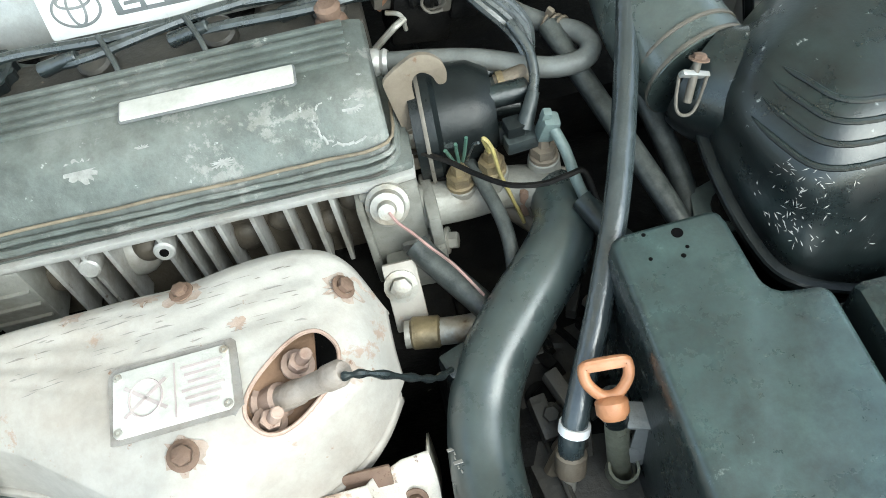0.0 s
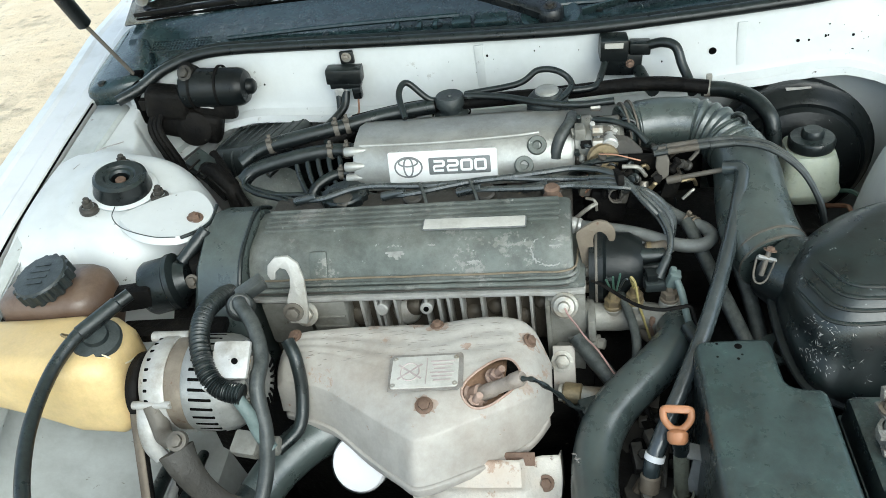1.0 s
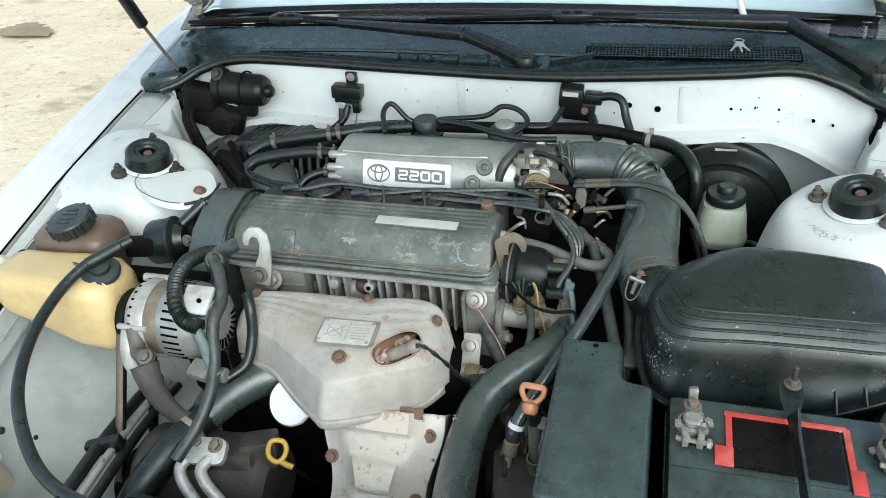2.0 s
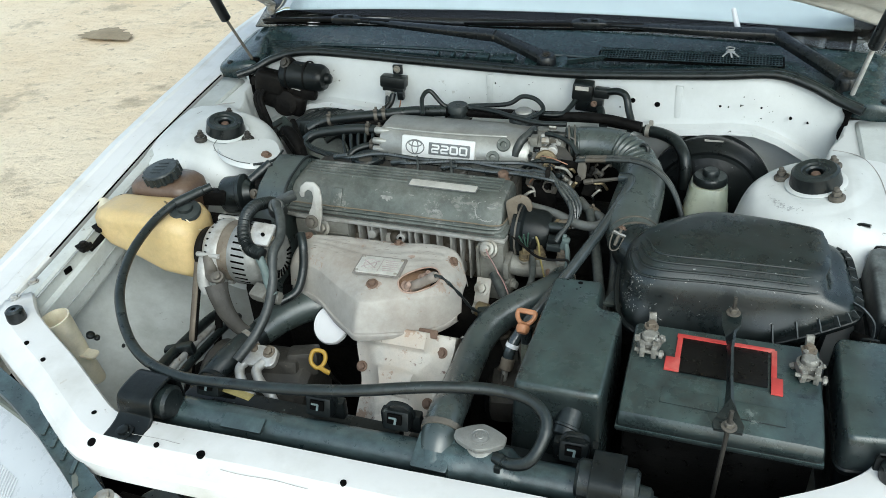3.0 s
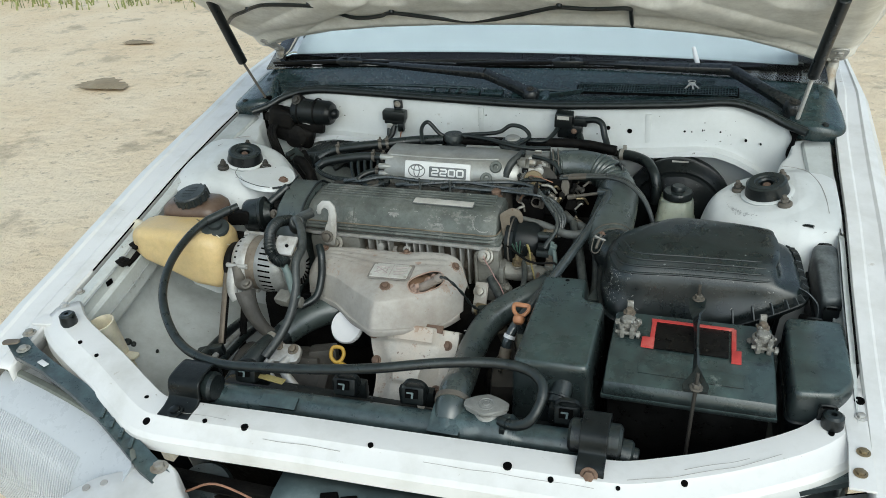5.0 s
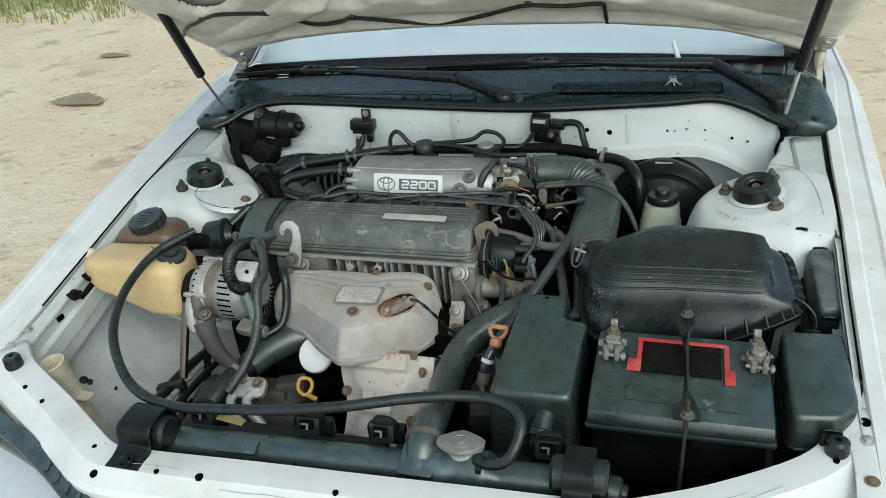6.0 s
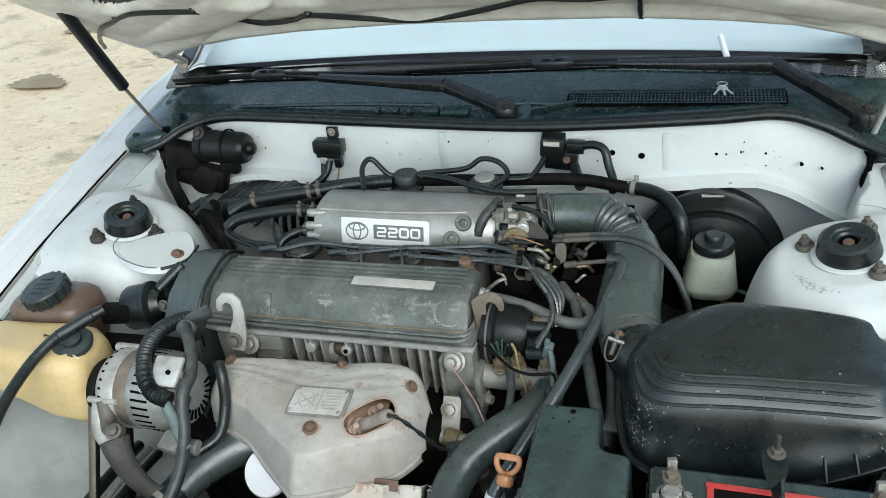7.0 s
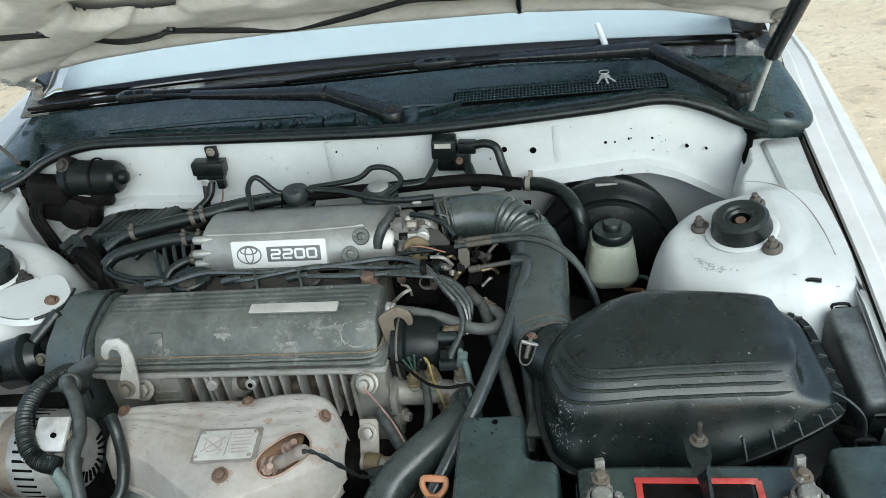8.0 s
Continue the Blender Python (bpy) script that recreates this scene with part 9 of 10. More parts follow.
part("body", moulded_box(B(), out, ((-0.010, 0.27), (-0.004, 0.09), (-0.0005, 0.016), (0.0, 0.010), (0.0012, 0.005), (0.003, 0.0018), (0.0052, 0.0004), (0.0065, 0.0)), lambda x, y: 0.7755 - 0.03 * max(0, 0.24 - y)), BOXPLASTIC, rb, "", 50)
for x, y, r in ((0.228, 0.431, 0.0038), (0.230, 0.4195, 0.0013), (0.2255, 0.414, 0.0016), (0.206, 0.417, 0.0013), (0.208, 0.435, 0.0014)):
    part("pin_hole", lathe(B(), (x, y, 0.7752), (0, 0, 1), [(r, -0.001), (r, 0.0004), (0, 0.0004)], 12), DARK, rb)
sn = thing("drain_stub", (0.266, 0.165, 0.68), "black ribbed stub below the resonator box", "pipe stub")
bm = B()
rod(bm, (0.262, 0.205, 0.738), (0.256, 0.172, 0.716), 0.0165, n=20)
rod(bm, (0.2565, 0.174, 0.717), (0.254, 0.160, 0.708), 0.0115, n=16)
lathe(bm, (0.259, 0.186, 0.725), (-0.18, -0.81, -0.55), [(0.0165, 0), (0.0185, 0.001), (0.0185, 0.004), (0.0165, 0.005)], 20)
part("stub", bm, RUBBER, sn)
part("tip", rod(B(), (0.254, 0.161, 0.7085), (0.2525, 0.153, 0.703), 0.006, n=10), ALLOY, sn)
for name, out, z0, tilt, z1, label in (
        ("fuse_box", [(0.571, 0.388), (0.657, 0.392), (0.656, 0.245), (0.632, 0.212), (0.572, 0.204)], 0.56, 0.03, 0.776, "dusty black fuse box beside the battery"),
        ("relay_box", [(0.621, 0.572), (0.663, 0.574), (0.666, 0.440), (0.628, 0.436)], 0.68, 0.22, 0.800, "slim black relay box beside the wing")):
    cx, cy = sum(x for x, _ in out) / len(out), sum(y for _, y in out) / len(out)
    fb = thing(name, (cx, cy, z0), label, "fuse box")
    ro = rounded_poly(out, 0.015, 5)
    top = lambda x, y, cy=cy, z1=z1, tilt=tilt: z1 + tilt * (y - cy)
    part("lid", moulded_box(B(), ro, ((0.0, 0.052), (0.0008, 0.012), (0.0015, 0.007), (0.003, 0.003), (0.0052, 0.0008), (0.007, 0.0)), top), PALEDUST if name == "relay_box" else BOXPLASTIC, fb, "dusty black lid", 50)
    part("lid_rim", moulded_box(B(), ro, ((-0.002, 0.058), (-0.0035, 0.056), (-0.0035, 0.051), (-0.0015, 0.049)), top), PLASTIC, fb)
    part("base", moulded_box(B(), ro, ((0.006, z1 - z0), (0.002, 0.10), (0.001, 0.058)), lambda x, y, z1=z1: z1 - 0.004), PLASTIC, fb)
    y0, y1 = min(y for _, y in out), max(y for _, y in out)
    for yy, sgn in ((y1, 1), (y0, -1)):
        z = top(cx, yy) - 0.03
        cat = part("catch", box(B(), (cx, yy + sgn * 0.005, z), (0.024, 0.007, 0.034), bev=0.002), PLASTIC, fb)
        part("catch_slot", box(B(), (cx, yy + sgn * 0.0055, z + 0.0155), (0.014, 0.004, 0.006), bev=0.0008), DARK, cat)
        part("catch_loop", tube(B(), [(cx - 0.009, yy + sgn * 0.006, z + 0.012), (cx - 0.009, yy + sgn * 0.007, z + 0.022), (cx + 0.009, yy + sgn * 0.007, z + 0.022), (cx + 0.009, yy + sgn * 0.006, z + 0.012)], 0.002, 6, 3), PLASTIC, cat)
hk = thing("wire_clip", (0.612, 0.61, 0.78), "black hooked wire clip by the turret", "clip")
bm = tube(B(), [(0.622, 0.585, 0.77), (0.614, 0.60, 0.80), (0.606, 0.61, 0.815), (0.612, 0.605, 0.828), (0.625, 0.60, 0.830)], 0.006, 8, 6, flat=0.5)
part("hook", bm, RUBBER, hk)
hose("wiring_loom", [(0.664, 0.60, 0.75), (0.668, 0.5, 0.74), (0.666, 0.40, 0.73), (0.664, 0.30, 0.72), (0.66, 0.25, 0.68)], 0.008, GREASE, "black wiring loom along the wing", "wiring")
hose("wiring_loom", [(0.605, 0.44, 0.745), (0.62, 0.425, 0.75), (0.635, 0.42, 0.745), (0.64, 0.43, 0.73)], 0.007, GREASE, "short black loom between the boxes", "wiring")

# ---- alternator ----
AC = Vector((-0.335, 0.412, 0.750))
al = thing("alternator", (-0.335, 0.412, 0.66), "dirty cast alternator with slotted vents", "alternator")
bm = lathe(B(), (-0.413, AC.y, AC.z), (1, 0, 0), [(0.0, 0.0), (0.022, 0.0), (0.026, 0.003), (0.040, 0.004), (0.050, 0.010), (0.0575, 0.020), (0.0600, 0.028), (0.0605, 0.044), (0.0590, 0.047), (0.0, 0.047)], 48)
abody = part("body", bm, CASTALT, al, "stained cast front housing")
part("stator", lathe(B(), (-0.367, AC.y, AC.z), (1, 0, 0), [(0.0575, 0), (0.0582, 0.003), (0.0582, 0.021), (0.0575, 0.024)], 48), TAN, al, "rust-tinted stator band")
bm = lathe(B(), (-0.344, AC.y, AC.z), (1, 0, 0), [(0.0, 0), (0.0595, 0.0), (0.0610, 0.003), (0.0605, 0.034), (0.0585, 0.046), (0.053, 0.056), (0.046, 0.060), (0.0, 0.060)], 48)
rear = part("rear_housing", bm, ZINC, al, "stained cast rear housing")
for row, x, r0, n_, step, start, size in ((0, -0.3860, 0.0535, 17, 12.5, 60, (0.012, 0.0038, 0.012)), (1, -0.320, 0.0562, 18, 11.5, 40, (0.028, 0.0040, 0.010))):
    for i in range(n_):
        a = radians(start - step * i)
        p = Vector((x, AC.y + r0 * math.sin(a), AC.z + r0 * math.cos(a)))
        part("vent_slot", box(B(), p, size, (-math.degrees(a), 0 if row == 0 else 4, 0), 0.0012), DARK, abody if row == 0 else rear)
for a, w_ in ((-150, 0.016), (35, 0.014), (-70, 0.010)):
    p = Vector((-0.392, AC.y + 0.058 * math.sin(radians(a)), AC.z + 0.058 * math.cos(radians(a))))
    part("through_bolt_boss", rod(B(), p + Vector((-0.016, 0, 0)), p + Vector((0.034, 0, 0)), w_ * 0.5, n=14), CASTALT, abody, "round bolt boss")
part("cast_arm", tube(B(), [(-0.398, AC.y - 0.045, AC.z + 0.01), (-0.398, AC.y - 0.062, AC.z - 0.012), (-0.396, AC.y - 0.072, AC.z - 0.034), (-0.388, AC.y - 0.076, AC.z - 0.052)], lambda u: 0.013 - 0.002 * u, 12, 6, flat=0.7), CASTALT, al, "cast adjuster arm")
for c_, sz_, rt_, mt_ in (((-0.272, 0.372, 0.775), (0.018, 0.012, 0.034), (15, 0, 10), ALLOY), ((-0.266, 0.400, 0.790), (0.010, 0.018, 0.026), (-20, 0, 0), CASTALT), ((-0.262, 0.385, 0.760), (0.008, 0.016, 0.014), (30, 0, 0), DARKCAST), ((-0.264, 0.372, 0.742), (0.010, 0.014, 0.018), (10, 20, 0), ZINC), ((-0.268, 0.418, 0.806), (0.012, 0.014, 0.012), (-30, 0, 0), ALLOY)):
    part("brush_holder", box(B(), c_, sz_, rt_, 0.002), mt_, al, "small bracket on the rear end")
part("terminal_nut", hexbolt(B(), (-0.268, 0.392, 0.806), (0.5, -0.6, 0.6), 0.006, 0.008), BRASS, al)
part("terminal_nut", hexbolt(B(), (-0.262, 0.366, 0.762), (0.6, -0.7, 0.3), 0.005, 0.007), STEEL, al)
bm = B()
box(bm, (-0.279, 0.388, 0.812), (0.046, 0.046, 0.008), (28, 0, 0), 0.004)
box(bm, (-0.285, 0.364, 0.780), (0.042, 0.006, 0.055), (22, 0, 0), 0.003)
part("rear_plate", bm, ALLOY, al, "bright bent cover plate")
part("plate_hole", rod(B(), (-0.272, 0.384, 0.8135), (-0.272, 0.382, 0.8172), 0.0035, n=12, bev=0), DARK, al)
bm = lathe(B(), (-0.284, AC.y, AC.z), (1, 0, 0), [(0.045, 0), (0.048, 0.005), (0.048, 0.012), (0.041, 0.017), (0.028, 0.018), (0, 0.018)], 32)
part("end_cover", bm, ZINC, al, "ribbed end cover")
for i in range(11):
    a = radians(95 + 16 * i)
    bm = B()
    box(bm, (-0.2655, AC.y + 0.033 * math.sin(a), AC.z + 0.033 * math.cos(a)), (0.004, 0.003, 0.015), (-math.degrees(a), 0, 0), 0.001)
    part("end_slot", bm, DARK, abody)
bm = B()
tube(bm, [(-0.385, 0.362, 0.765), (-0.376, 0.346, 0.745), (-0.366, 0.332, 0.742), (-0.345, 0.320, 0.750)], lambda u: 0.0125 - 0.003 * u, 12, 6)
rod(bm, (-0.345, 0.328, 0.742), (-0.342, 0.316, 0.756), 0.011, n=18)
part("ear", bm, DULLCAST, al, "cast mounting ear")
part("ear_bolt", hexbolt(B(), (-0.338, 0.314, 0.757), (0.1, -0.5, 0.85), 0.0075, 0.008), DULLCAST, al)
bm = B()
box(bm, (-0.275, 0.345, 0.712), (0.035, 0.03, 0.02), (20, 0, -10), 0.005)
rod(bm, (-0.29, 0.352, 0.70), (-0.24, 0.352, 0.70), 0.012, n=14)
part("lower_lug", bm, HEAD, al)
part("pulley", lathe(B(), (-0.430, AC.y, AC.z), (1, 0, 0), [(0.012, 0), (0.032, 0.0), (0.038, 0.003), (0.034, 0.008), (0.038, 0.013), (0.034, 0.018), (0.04, 0.024), (0.02, 0.026), (0.0, 0.026)], 32), GREASE, al, "dark grooved pulley")
bk = thing("alternator_bracket", (-0.31, 0.33, 0.6), "worn cast alternator bracket", "bracket")
bm = tube(B(), [(-0.352, 0.326, 0.745), (-0.345, 0.318, 0.728), (-0.333, 0.312, 0.70), (-0.315, 0.312, 0.672), (-0.295, 0.320, 0.655)], lambda u: 0.019 - 0.010 * u, 12, 8, flat=0.4)
part("arm", bm, DARKCAST, bk)
bl = thing("drive_belt", (-0.428, 0.39, 0.4), "tan-edged worn drive belt", "belt")
loop = []
BX0, BX1 = -0.424, -0.411
c1, r1, c2, r2 = Vector((AC.y, AC.z)), 0.040, Vector((0.30, 0.53)), 0.048
for i in range(17):
    a = radians(180 - 180 * i / 16)
    loop.append((c1.x + r1 * math.cos(a), c1.y + r1 * math.sin(a)))
for i in range(17):
    a = radians(0 - 180 * i / 16)
    loop.append((c2.x + r2 * math.cos(a), c2.y + r2 * math.sin(a)))
bm = loft(B(), [[(x, y, z) for y, z in loop] for x in (BX0, BX1)], cap=False)
shell(part("loop", bm, GREASE, bl), 0.006)
fr = [(c1.x - r1 - 0.0012, c1.y), (c2.x - r2 - 0.0012, c2.y)]
bm = loft(B(), [[(x, y, z) for y, z in fr] for x in (BX0 + 0.001, BX1 - 0.001)], cap=False, closed=False)
shell(part("worn_face", bm, TAN, bl, "tan frayed outer face"), 0.001)
crank = thing("compressor_pulley", (-0.42, 0.30, 0.48), "dark compressor pulley low in the bay", "pulley")
part("disc", rod(B(), (-0.43, 0.30, 0.53), (-0.38, 0.30, 0.53), 0.046, n=32), GREASE, crank)

cor = thing("corrugated_conduit", (-0.34, 0.5, 0.79), "black corrugated conduit over the alternator", "conduit")
cpts = [(-0.345, 0.525, 0.79), (-0.343, 0.50, 0.805), (-0.340, 0.455, 0.822), (-0.330, 0.412, 0.825), (-0.315, 0.378, 0.812), (-0.297, 0.362, 0.800), (-0.272, 0.357, 0.795)]
part("conduit", tube(B(), cpts, lambda u: 0.0102 + 0.0011 * math.sin(u * 330), 16, 40), RUBBER, cor)
part("tail", tube(B(), [(-0.280, 0.357, 0.793), (-0.268, 0.348, 0.775), (-0.262, 0.342, 0.75), (-0.25, 0.335, 0.735)], 0.007, 10, 6), BLUEPLUG, cor, "grey taped wire tail")
pg = hose("alternator_hose", [(-0.308, 0.478, 0.812), (-0.296, 0.455, 0.832), (-0.275, 0.43, 0.825), (-0.262, 0.40, 0.805), (-0.262, 0.37, 0.79), (-0.255, 0.342, 0.75), (-0.258, 0.318, 0.715), (-0.268, 0.285, 0.685), (-0.285, 0.25, 0.66)], 0.0082, DUSTHOSE, "dusty grey hose down the alternator's end", n=12)
bm = B()
rod(bm, (-0.315, 0.487, 0.80), (-0.300, 0.462, 0.825), 0.017, 0.014, 16)
box(bm, (-0.296, 0.49, 0.825), (0.035, 0.02, 0.014), (0, -15, 35), 0.004)
part("connector", bm, DUSTHOSE, pg, "chunky grey connector")
hose("earth_lead", [(-0.248, 0.44, 0.79), (-0.238, 0.425, 0.775), (-0.236, 0.41, 0.74), (-0.240, 0.385, 0.71), (-0.262, 0.36, 0.70)], 0.0075, RUBBER, "black sleeved lead behind the alternator", "wire")

al.scale = (0.90, 0.90, 0.90)
al.location += Vector((-0.006, 0, 0.015))

# ---- reservoirs on the wing ----
yt = thing("expansion_tank", (-0.54, 0.43, 0.70), "yellowed plastic coolant expansion tank", "tank")
rows = []
for x, y0, y1, z0, z1, r in ((-0.640, 0.402, 0.462, 0.762, 0.800, 0.014), (-0.636, 0.392, 0.468, 0.752, 0.808, 0.018), (-0.615, 0.386, 0.470, 0.740, 0.814, 0.018), (-0.56, 0.382, 0.470, 0.722, 0.817, 0.022), (-0.50, 0.374, 0.472, 0.705, 0.819, 0.022), (-0.455, 0.374, 0.472, 0.700, 0.817, 0.024), (-0.438, 0.384, 0.464, 0.708, 0.808, 0.024), (-0.433, 0.40, 0.45, 0.725, 0.795, 0.018)):
    rows.append([(x + 0.10 * (0.43 - ((y0 + y1) / 2 + a)) * (1 if x > -0.5 else 0), (y0 + y1) / 2 + a, (z0 + z1) / 2 + b) for a, b in rounded(y1 - y0, z1 - z0, r, 5)])
part("body", loft(B(), rows), TANK, yt, "yellowed translucent tank", 60)
bm = B()
rod(bm, (-0.645, 0.44, 0.785), (-0.672, 0.452, 0.788), 0.014, n=16)
part("stub", bm, PALE, yt, "pale plastic stub")
bm = lathe(B(), (-0.458, 0.421, 0.815), (0.25, -0.25, 1), [(0.026, 0), (0.027, 0.004), (0.025, 0.008), (0.014, 0.010), (0.013, 0.016), (0, 0.017)], 28)
part("cap", bm, CAPGREEN, yt, "black push-on cap")
bm = tube(B(), [(-0.458, 0.405, 0.815), (-0.440, 0.40, 0.812), (-0.432, 0.41, 0.79), (-0.431, 0.44, 0.775)], 0.001, 6, 5)
part("string", bm, PALE, yt, "pale string")
bm = tube(B(), [(-0.478, 0.412, 0.832), (-0.482, 0.405, 0.842), (-0.475, 0.40, 0.842), (-0.470, 0.408, 0.83)], 0.0012, 6, 5)
part("wire_loop", bm, BRASS, yt)
hose("overflow_hose", [(-0.425, 0.462, 0.847), (-0.447, 0.436, 0.842), (-0.468, 0.405, 0.836), (-0.482, 0.36, 0.822), (-0.474, 0.29, 0.808), (-0.440, 0.215, 0.795), (-0.392, 0.158, 0.775), (-0.335, 0.120, 0.762), (-0.26, 0.100, 0.762), (-0.18, 0.098, 0.770), (-0.09, 0.100, 0.780), (0.0, 0.110, 0.790), (0.09, 0.132, 0.798), (0.165, 0.147, 0.800), (0.215, 0.146, 0.798), (0.240, 0.132, 0.790), (0.245, 0.115, 0.778), (0.238, 0.098, 0.760), (0.226, 0.092, 0.746), (0.206, 0.095, 0.736), (0.186, 0.104, 0.732)], 0.0076, RUBBER, "long black overflow hose looping to the radiator cap", n=12, res=7, clamps=(0.80, 0.985), clamp_mat=RUBBER)
sl = thing("hose_sleeve", (-0.44, 0.42, 0.835), "black sleeve where the hose meets the tank", "sleeve")
part("sleeve", rod(B(), (-0.435, 0.450, 0.845), (-0.466, 0.409, 0.837), 0.0088, n=14), RUBBER, sl)
br = thing("fluid_reservoir", (-0.555, 0.51, 0.74), "brown fluid reservoir with a ridged black cap", "reservoir")
rows = []
for z, k in ((0.742, 0.80), (0.765, 0.95), (0.80, 1.0), (0.818, 0.96), (0.827, 0.82), (0.830, 0.5)):
    rows.append([(-0.560 + x * k, 0.512 + y * k, z) for x, y in rounded(0.135, 0.085, 0.028, 5)])
part("body", loft(B(), rows), BROWN, br, "brown stained body", 60)
part("neck", rod(B(), (-0.556, 0.506, 0.825), (-0.557, 0.505, 0.835), 0.028, n=24), BROWN, br)
bm = B()
m = Matrix.Translation((-0.557, 0.503, 0.832)) @ Euler((radians(10), radians(-6), 0)).to_matrix().to_4x4()
outl = [((0.034 + 0.0018 * (1 if (i // 2) % 2 else -1)) * math.cos(2 * math.pi * i / 64), (0.034 + 0.0018 * (1 if (i // 2) % 2 else -1)) * math.sin(2 * math.pi * i / 64)) for i in range(64)]
prism(bm, outl, m, 0.016, 0.0)
lathe(bm, m @ Vector((0, 0, 0.0155)), m.to_3x3() @ Vector((0, 0, 1)), [(0.033, 0), (0.031, 0.003), (0.014, 0.004), (0, 0.004)], 40)
cp = part("cap", bm, CAPGREEN, br, "ridged dark screw cap")
bm = B()
for dy in (-0.014, -0.005, 0.005, 0.014):
    box(bm, m @ Vector((0, dy, 0.020)), (0.03 - abs(dy) * 0.6, 0.0025, 0.0008), [math.degrees(a) for a in m.to_euler()])
part("worn_print", bm, CAPGREEN, cp, "unreadable moulded bars")
wf = thing("washer_filler", (-0.565, 0.20, 0.58), "cream plastic washer filler neck", "filler neck")
bm = lathe(B(), (-0.566, 0.212, 0.60), (-0.12, -0.12, 1), [(0.019, -0.05), (0.020, 0.045), (0.022, 0.062), (0.025, 0.125), (0.026, 0.128), (0.0235, 0.129), (0.022, 0.10), (0.019, 0.066), (0.0, 0.064)], 28)
part("neck", bm, PALE, wf)
bm = B()
prism(bm, rounded(0.05, 0.022, 0.008), Matrix.Translation((-0.552, 0.205, 0.652)), 0.004, 0.0015)
part("tab", bm, PALE, wf)

# clips and brackets along the near wing
for x, y, z, sx in ((-0.632, 0.345, 0.765, 0.022), (-0.636, 0.40, 0.775, 0.03), (-0.640, 0.47, 0.79, 0.02)):
    t = thing("wing_bracket", (x, y, z - 0.01), "blackened bracket bolted to the wing flange", "bracket", "wing brackets")
    bm = B()
    box(bm, (x, y, z), (0.022, sx, 0.008), (0, 10, -8), 0.002)
    part("plate", bm, GREASE, t)
    part("bolt", hexbolt(B(), (x, y, z + 0.004), (0, 0, 1), 0.006, 0.006), GREASE, t)
hose("wing_loom", [(-0.640, 0.36, 0.745), (-0.638, 0.42, 0.76), (-0.64, 0.48, 0.775), (-0.635, 0.53, 0.785), (-0.62, 0.55, 0.77)], 0.006, GREASE, "black loom along the near wing flange", "wiring")
for p, r in (((-0.614, 0.277, 0.622), 0.0075), ((-0.603, 0.279, 0.617), 0.005), ((-0.632, 0.245, 0.629), 0.006), ((-0.563, 0.292, 0.596), 0.003)):
    bm = B()
    lathe(bm, p, (0.42, 0, 0.9), [(r, -0.003), (r, 0.004), (r * 0.6, 0.006), (0, 0.006)], 14)
    t = thing("wing_plug", p, "dark grommet in the inner wing", "grommet", "wing grommets")
    part("plug", bm, RUBBER, t)

# ---- bulkhead gear ----
wm = thing("wiper_motor", (-0.5, 0.93, 0.84), "black wiper motor on the bulkhead", "wiper motor")
bm = lathe(B(), (-0.522, 0.912, 0.884), (1, -0.02, -0.04), [(0.0, 0), (0.026, 0), (0.0300, 0.004), (0.0305, 0.036), (0.0295, 0.038), (0.0295, 0.090), (0.028, 0.096), (0.024, 0.102), (0.013, 0.105), (0.012, 0.112), (0.008, 0.116), (0.0, 0.117)], 36)
part("housing", bm, PLASTIC, wm, "black cylindrical housing")
for x in (-0.505, -0.462):
    part("strap", lathe(B(), (x, 0.912, 0.8835), (1, -0.02, -0.04), [(0.0295, 0), (0.0318, 0.0), (0.0318, 0.004), (0.0295, 0.004)], 32), GREASE, wm, "thin dark band")
bm = B()
box(bm, (-0.552, 0.902, 0.868), (0.066, 0.040, 0.050), (0, 14, 10), 0.012, 3)
box(bm, (-0.530, 0.905, 0.828), (0.105, 0.034, 0.052), (0, 20, 6), 0.014, 3)
box(bm, (-0.482, 0.910, 0.846), (0.070, 0.020, 0.030), (0, 6, 0), 0.008)
lathe(bm, (-0.520, 0.898, 0.822), (0.1, -1, 0.2), [(0.030, 0), (0.028, 0.010), (0.018, 0.014), (0, 0.015)], 24)
part("gearbox", bm, GREASE, wm, "black gear housing")
part("bolt", hexbolt(B(), (-0.507, 0.90, 0.914), (-0.1, -0.7, 0.6), 0.008, 0.008), DARKCAST, wm)
part("lug", lathe(B(), (-0.507, 0.915, 0.908), (-0.1, -0.7, 0.6), [(0.014, -0.01), (0.014, 0.012), (0.011, 0.014), (0, 0.014)], 16), GREASE, wm)
for i, dx in enumerate((0.0, 0.016, 0.030)):
    part("connector", box(B(), (-0.585 + dx, 0.893, 0.872 - 0.012 * i), (0.018, 0.014, 0.018), (0, 20 * i, 12), 0.003), DARKCAST if i == 1 else GREASE, wm, "dark plug")
for i in range(3):
    part("loom", tube(B(), [(-0.572 + 0.006 * i, 0.89, 0.86), (-0.578 + 0.007 * i, 0.868, 0.84), (-0.565 + 0.008 * i, 0.858, 0.80), (-0.545 + 0.010 * i, 0.848, 0.75)], 0.0052, 8, 6), GREASE, wm, "black wiring")
part("scuff", box(B(), (-0.487, 0.8925, 0.858), (0.022, 0.001, 0.002), (0, 12, 0)), PALEINK, wm, "pale scuff")

sl_ = thing("pressure_sensor", (-0.268, 0.94, 0.86), "black sensor bolted to the bulkhead", "sensor", "bulkhead sensors")
bm = B()
box(bm, (-0.268, 0.932, 0.876), (0.056, 0.026, 0.024), (0, 3, 0), 0.004)
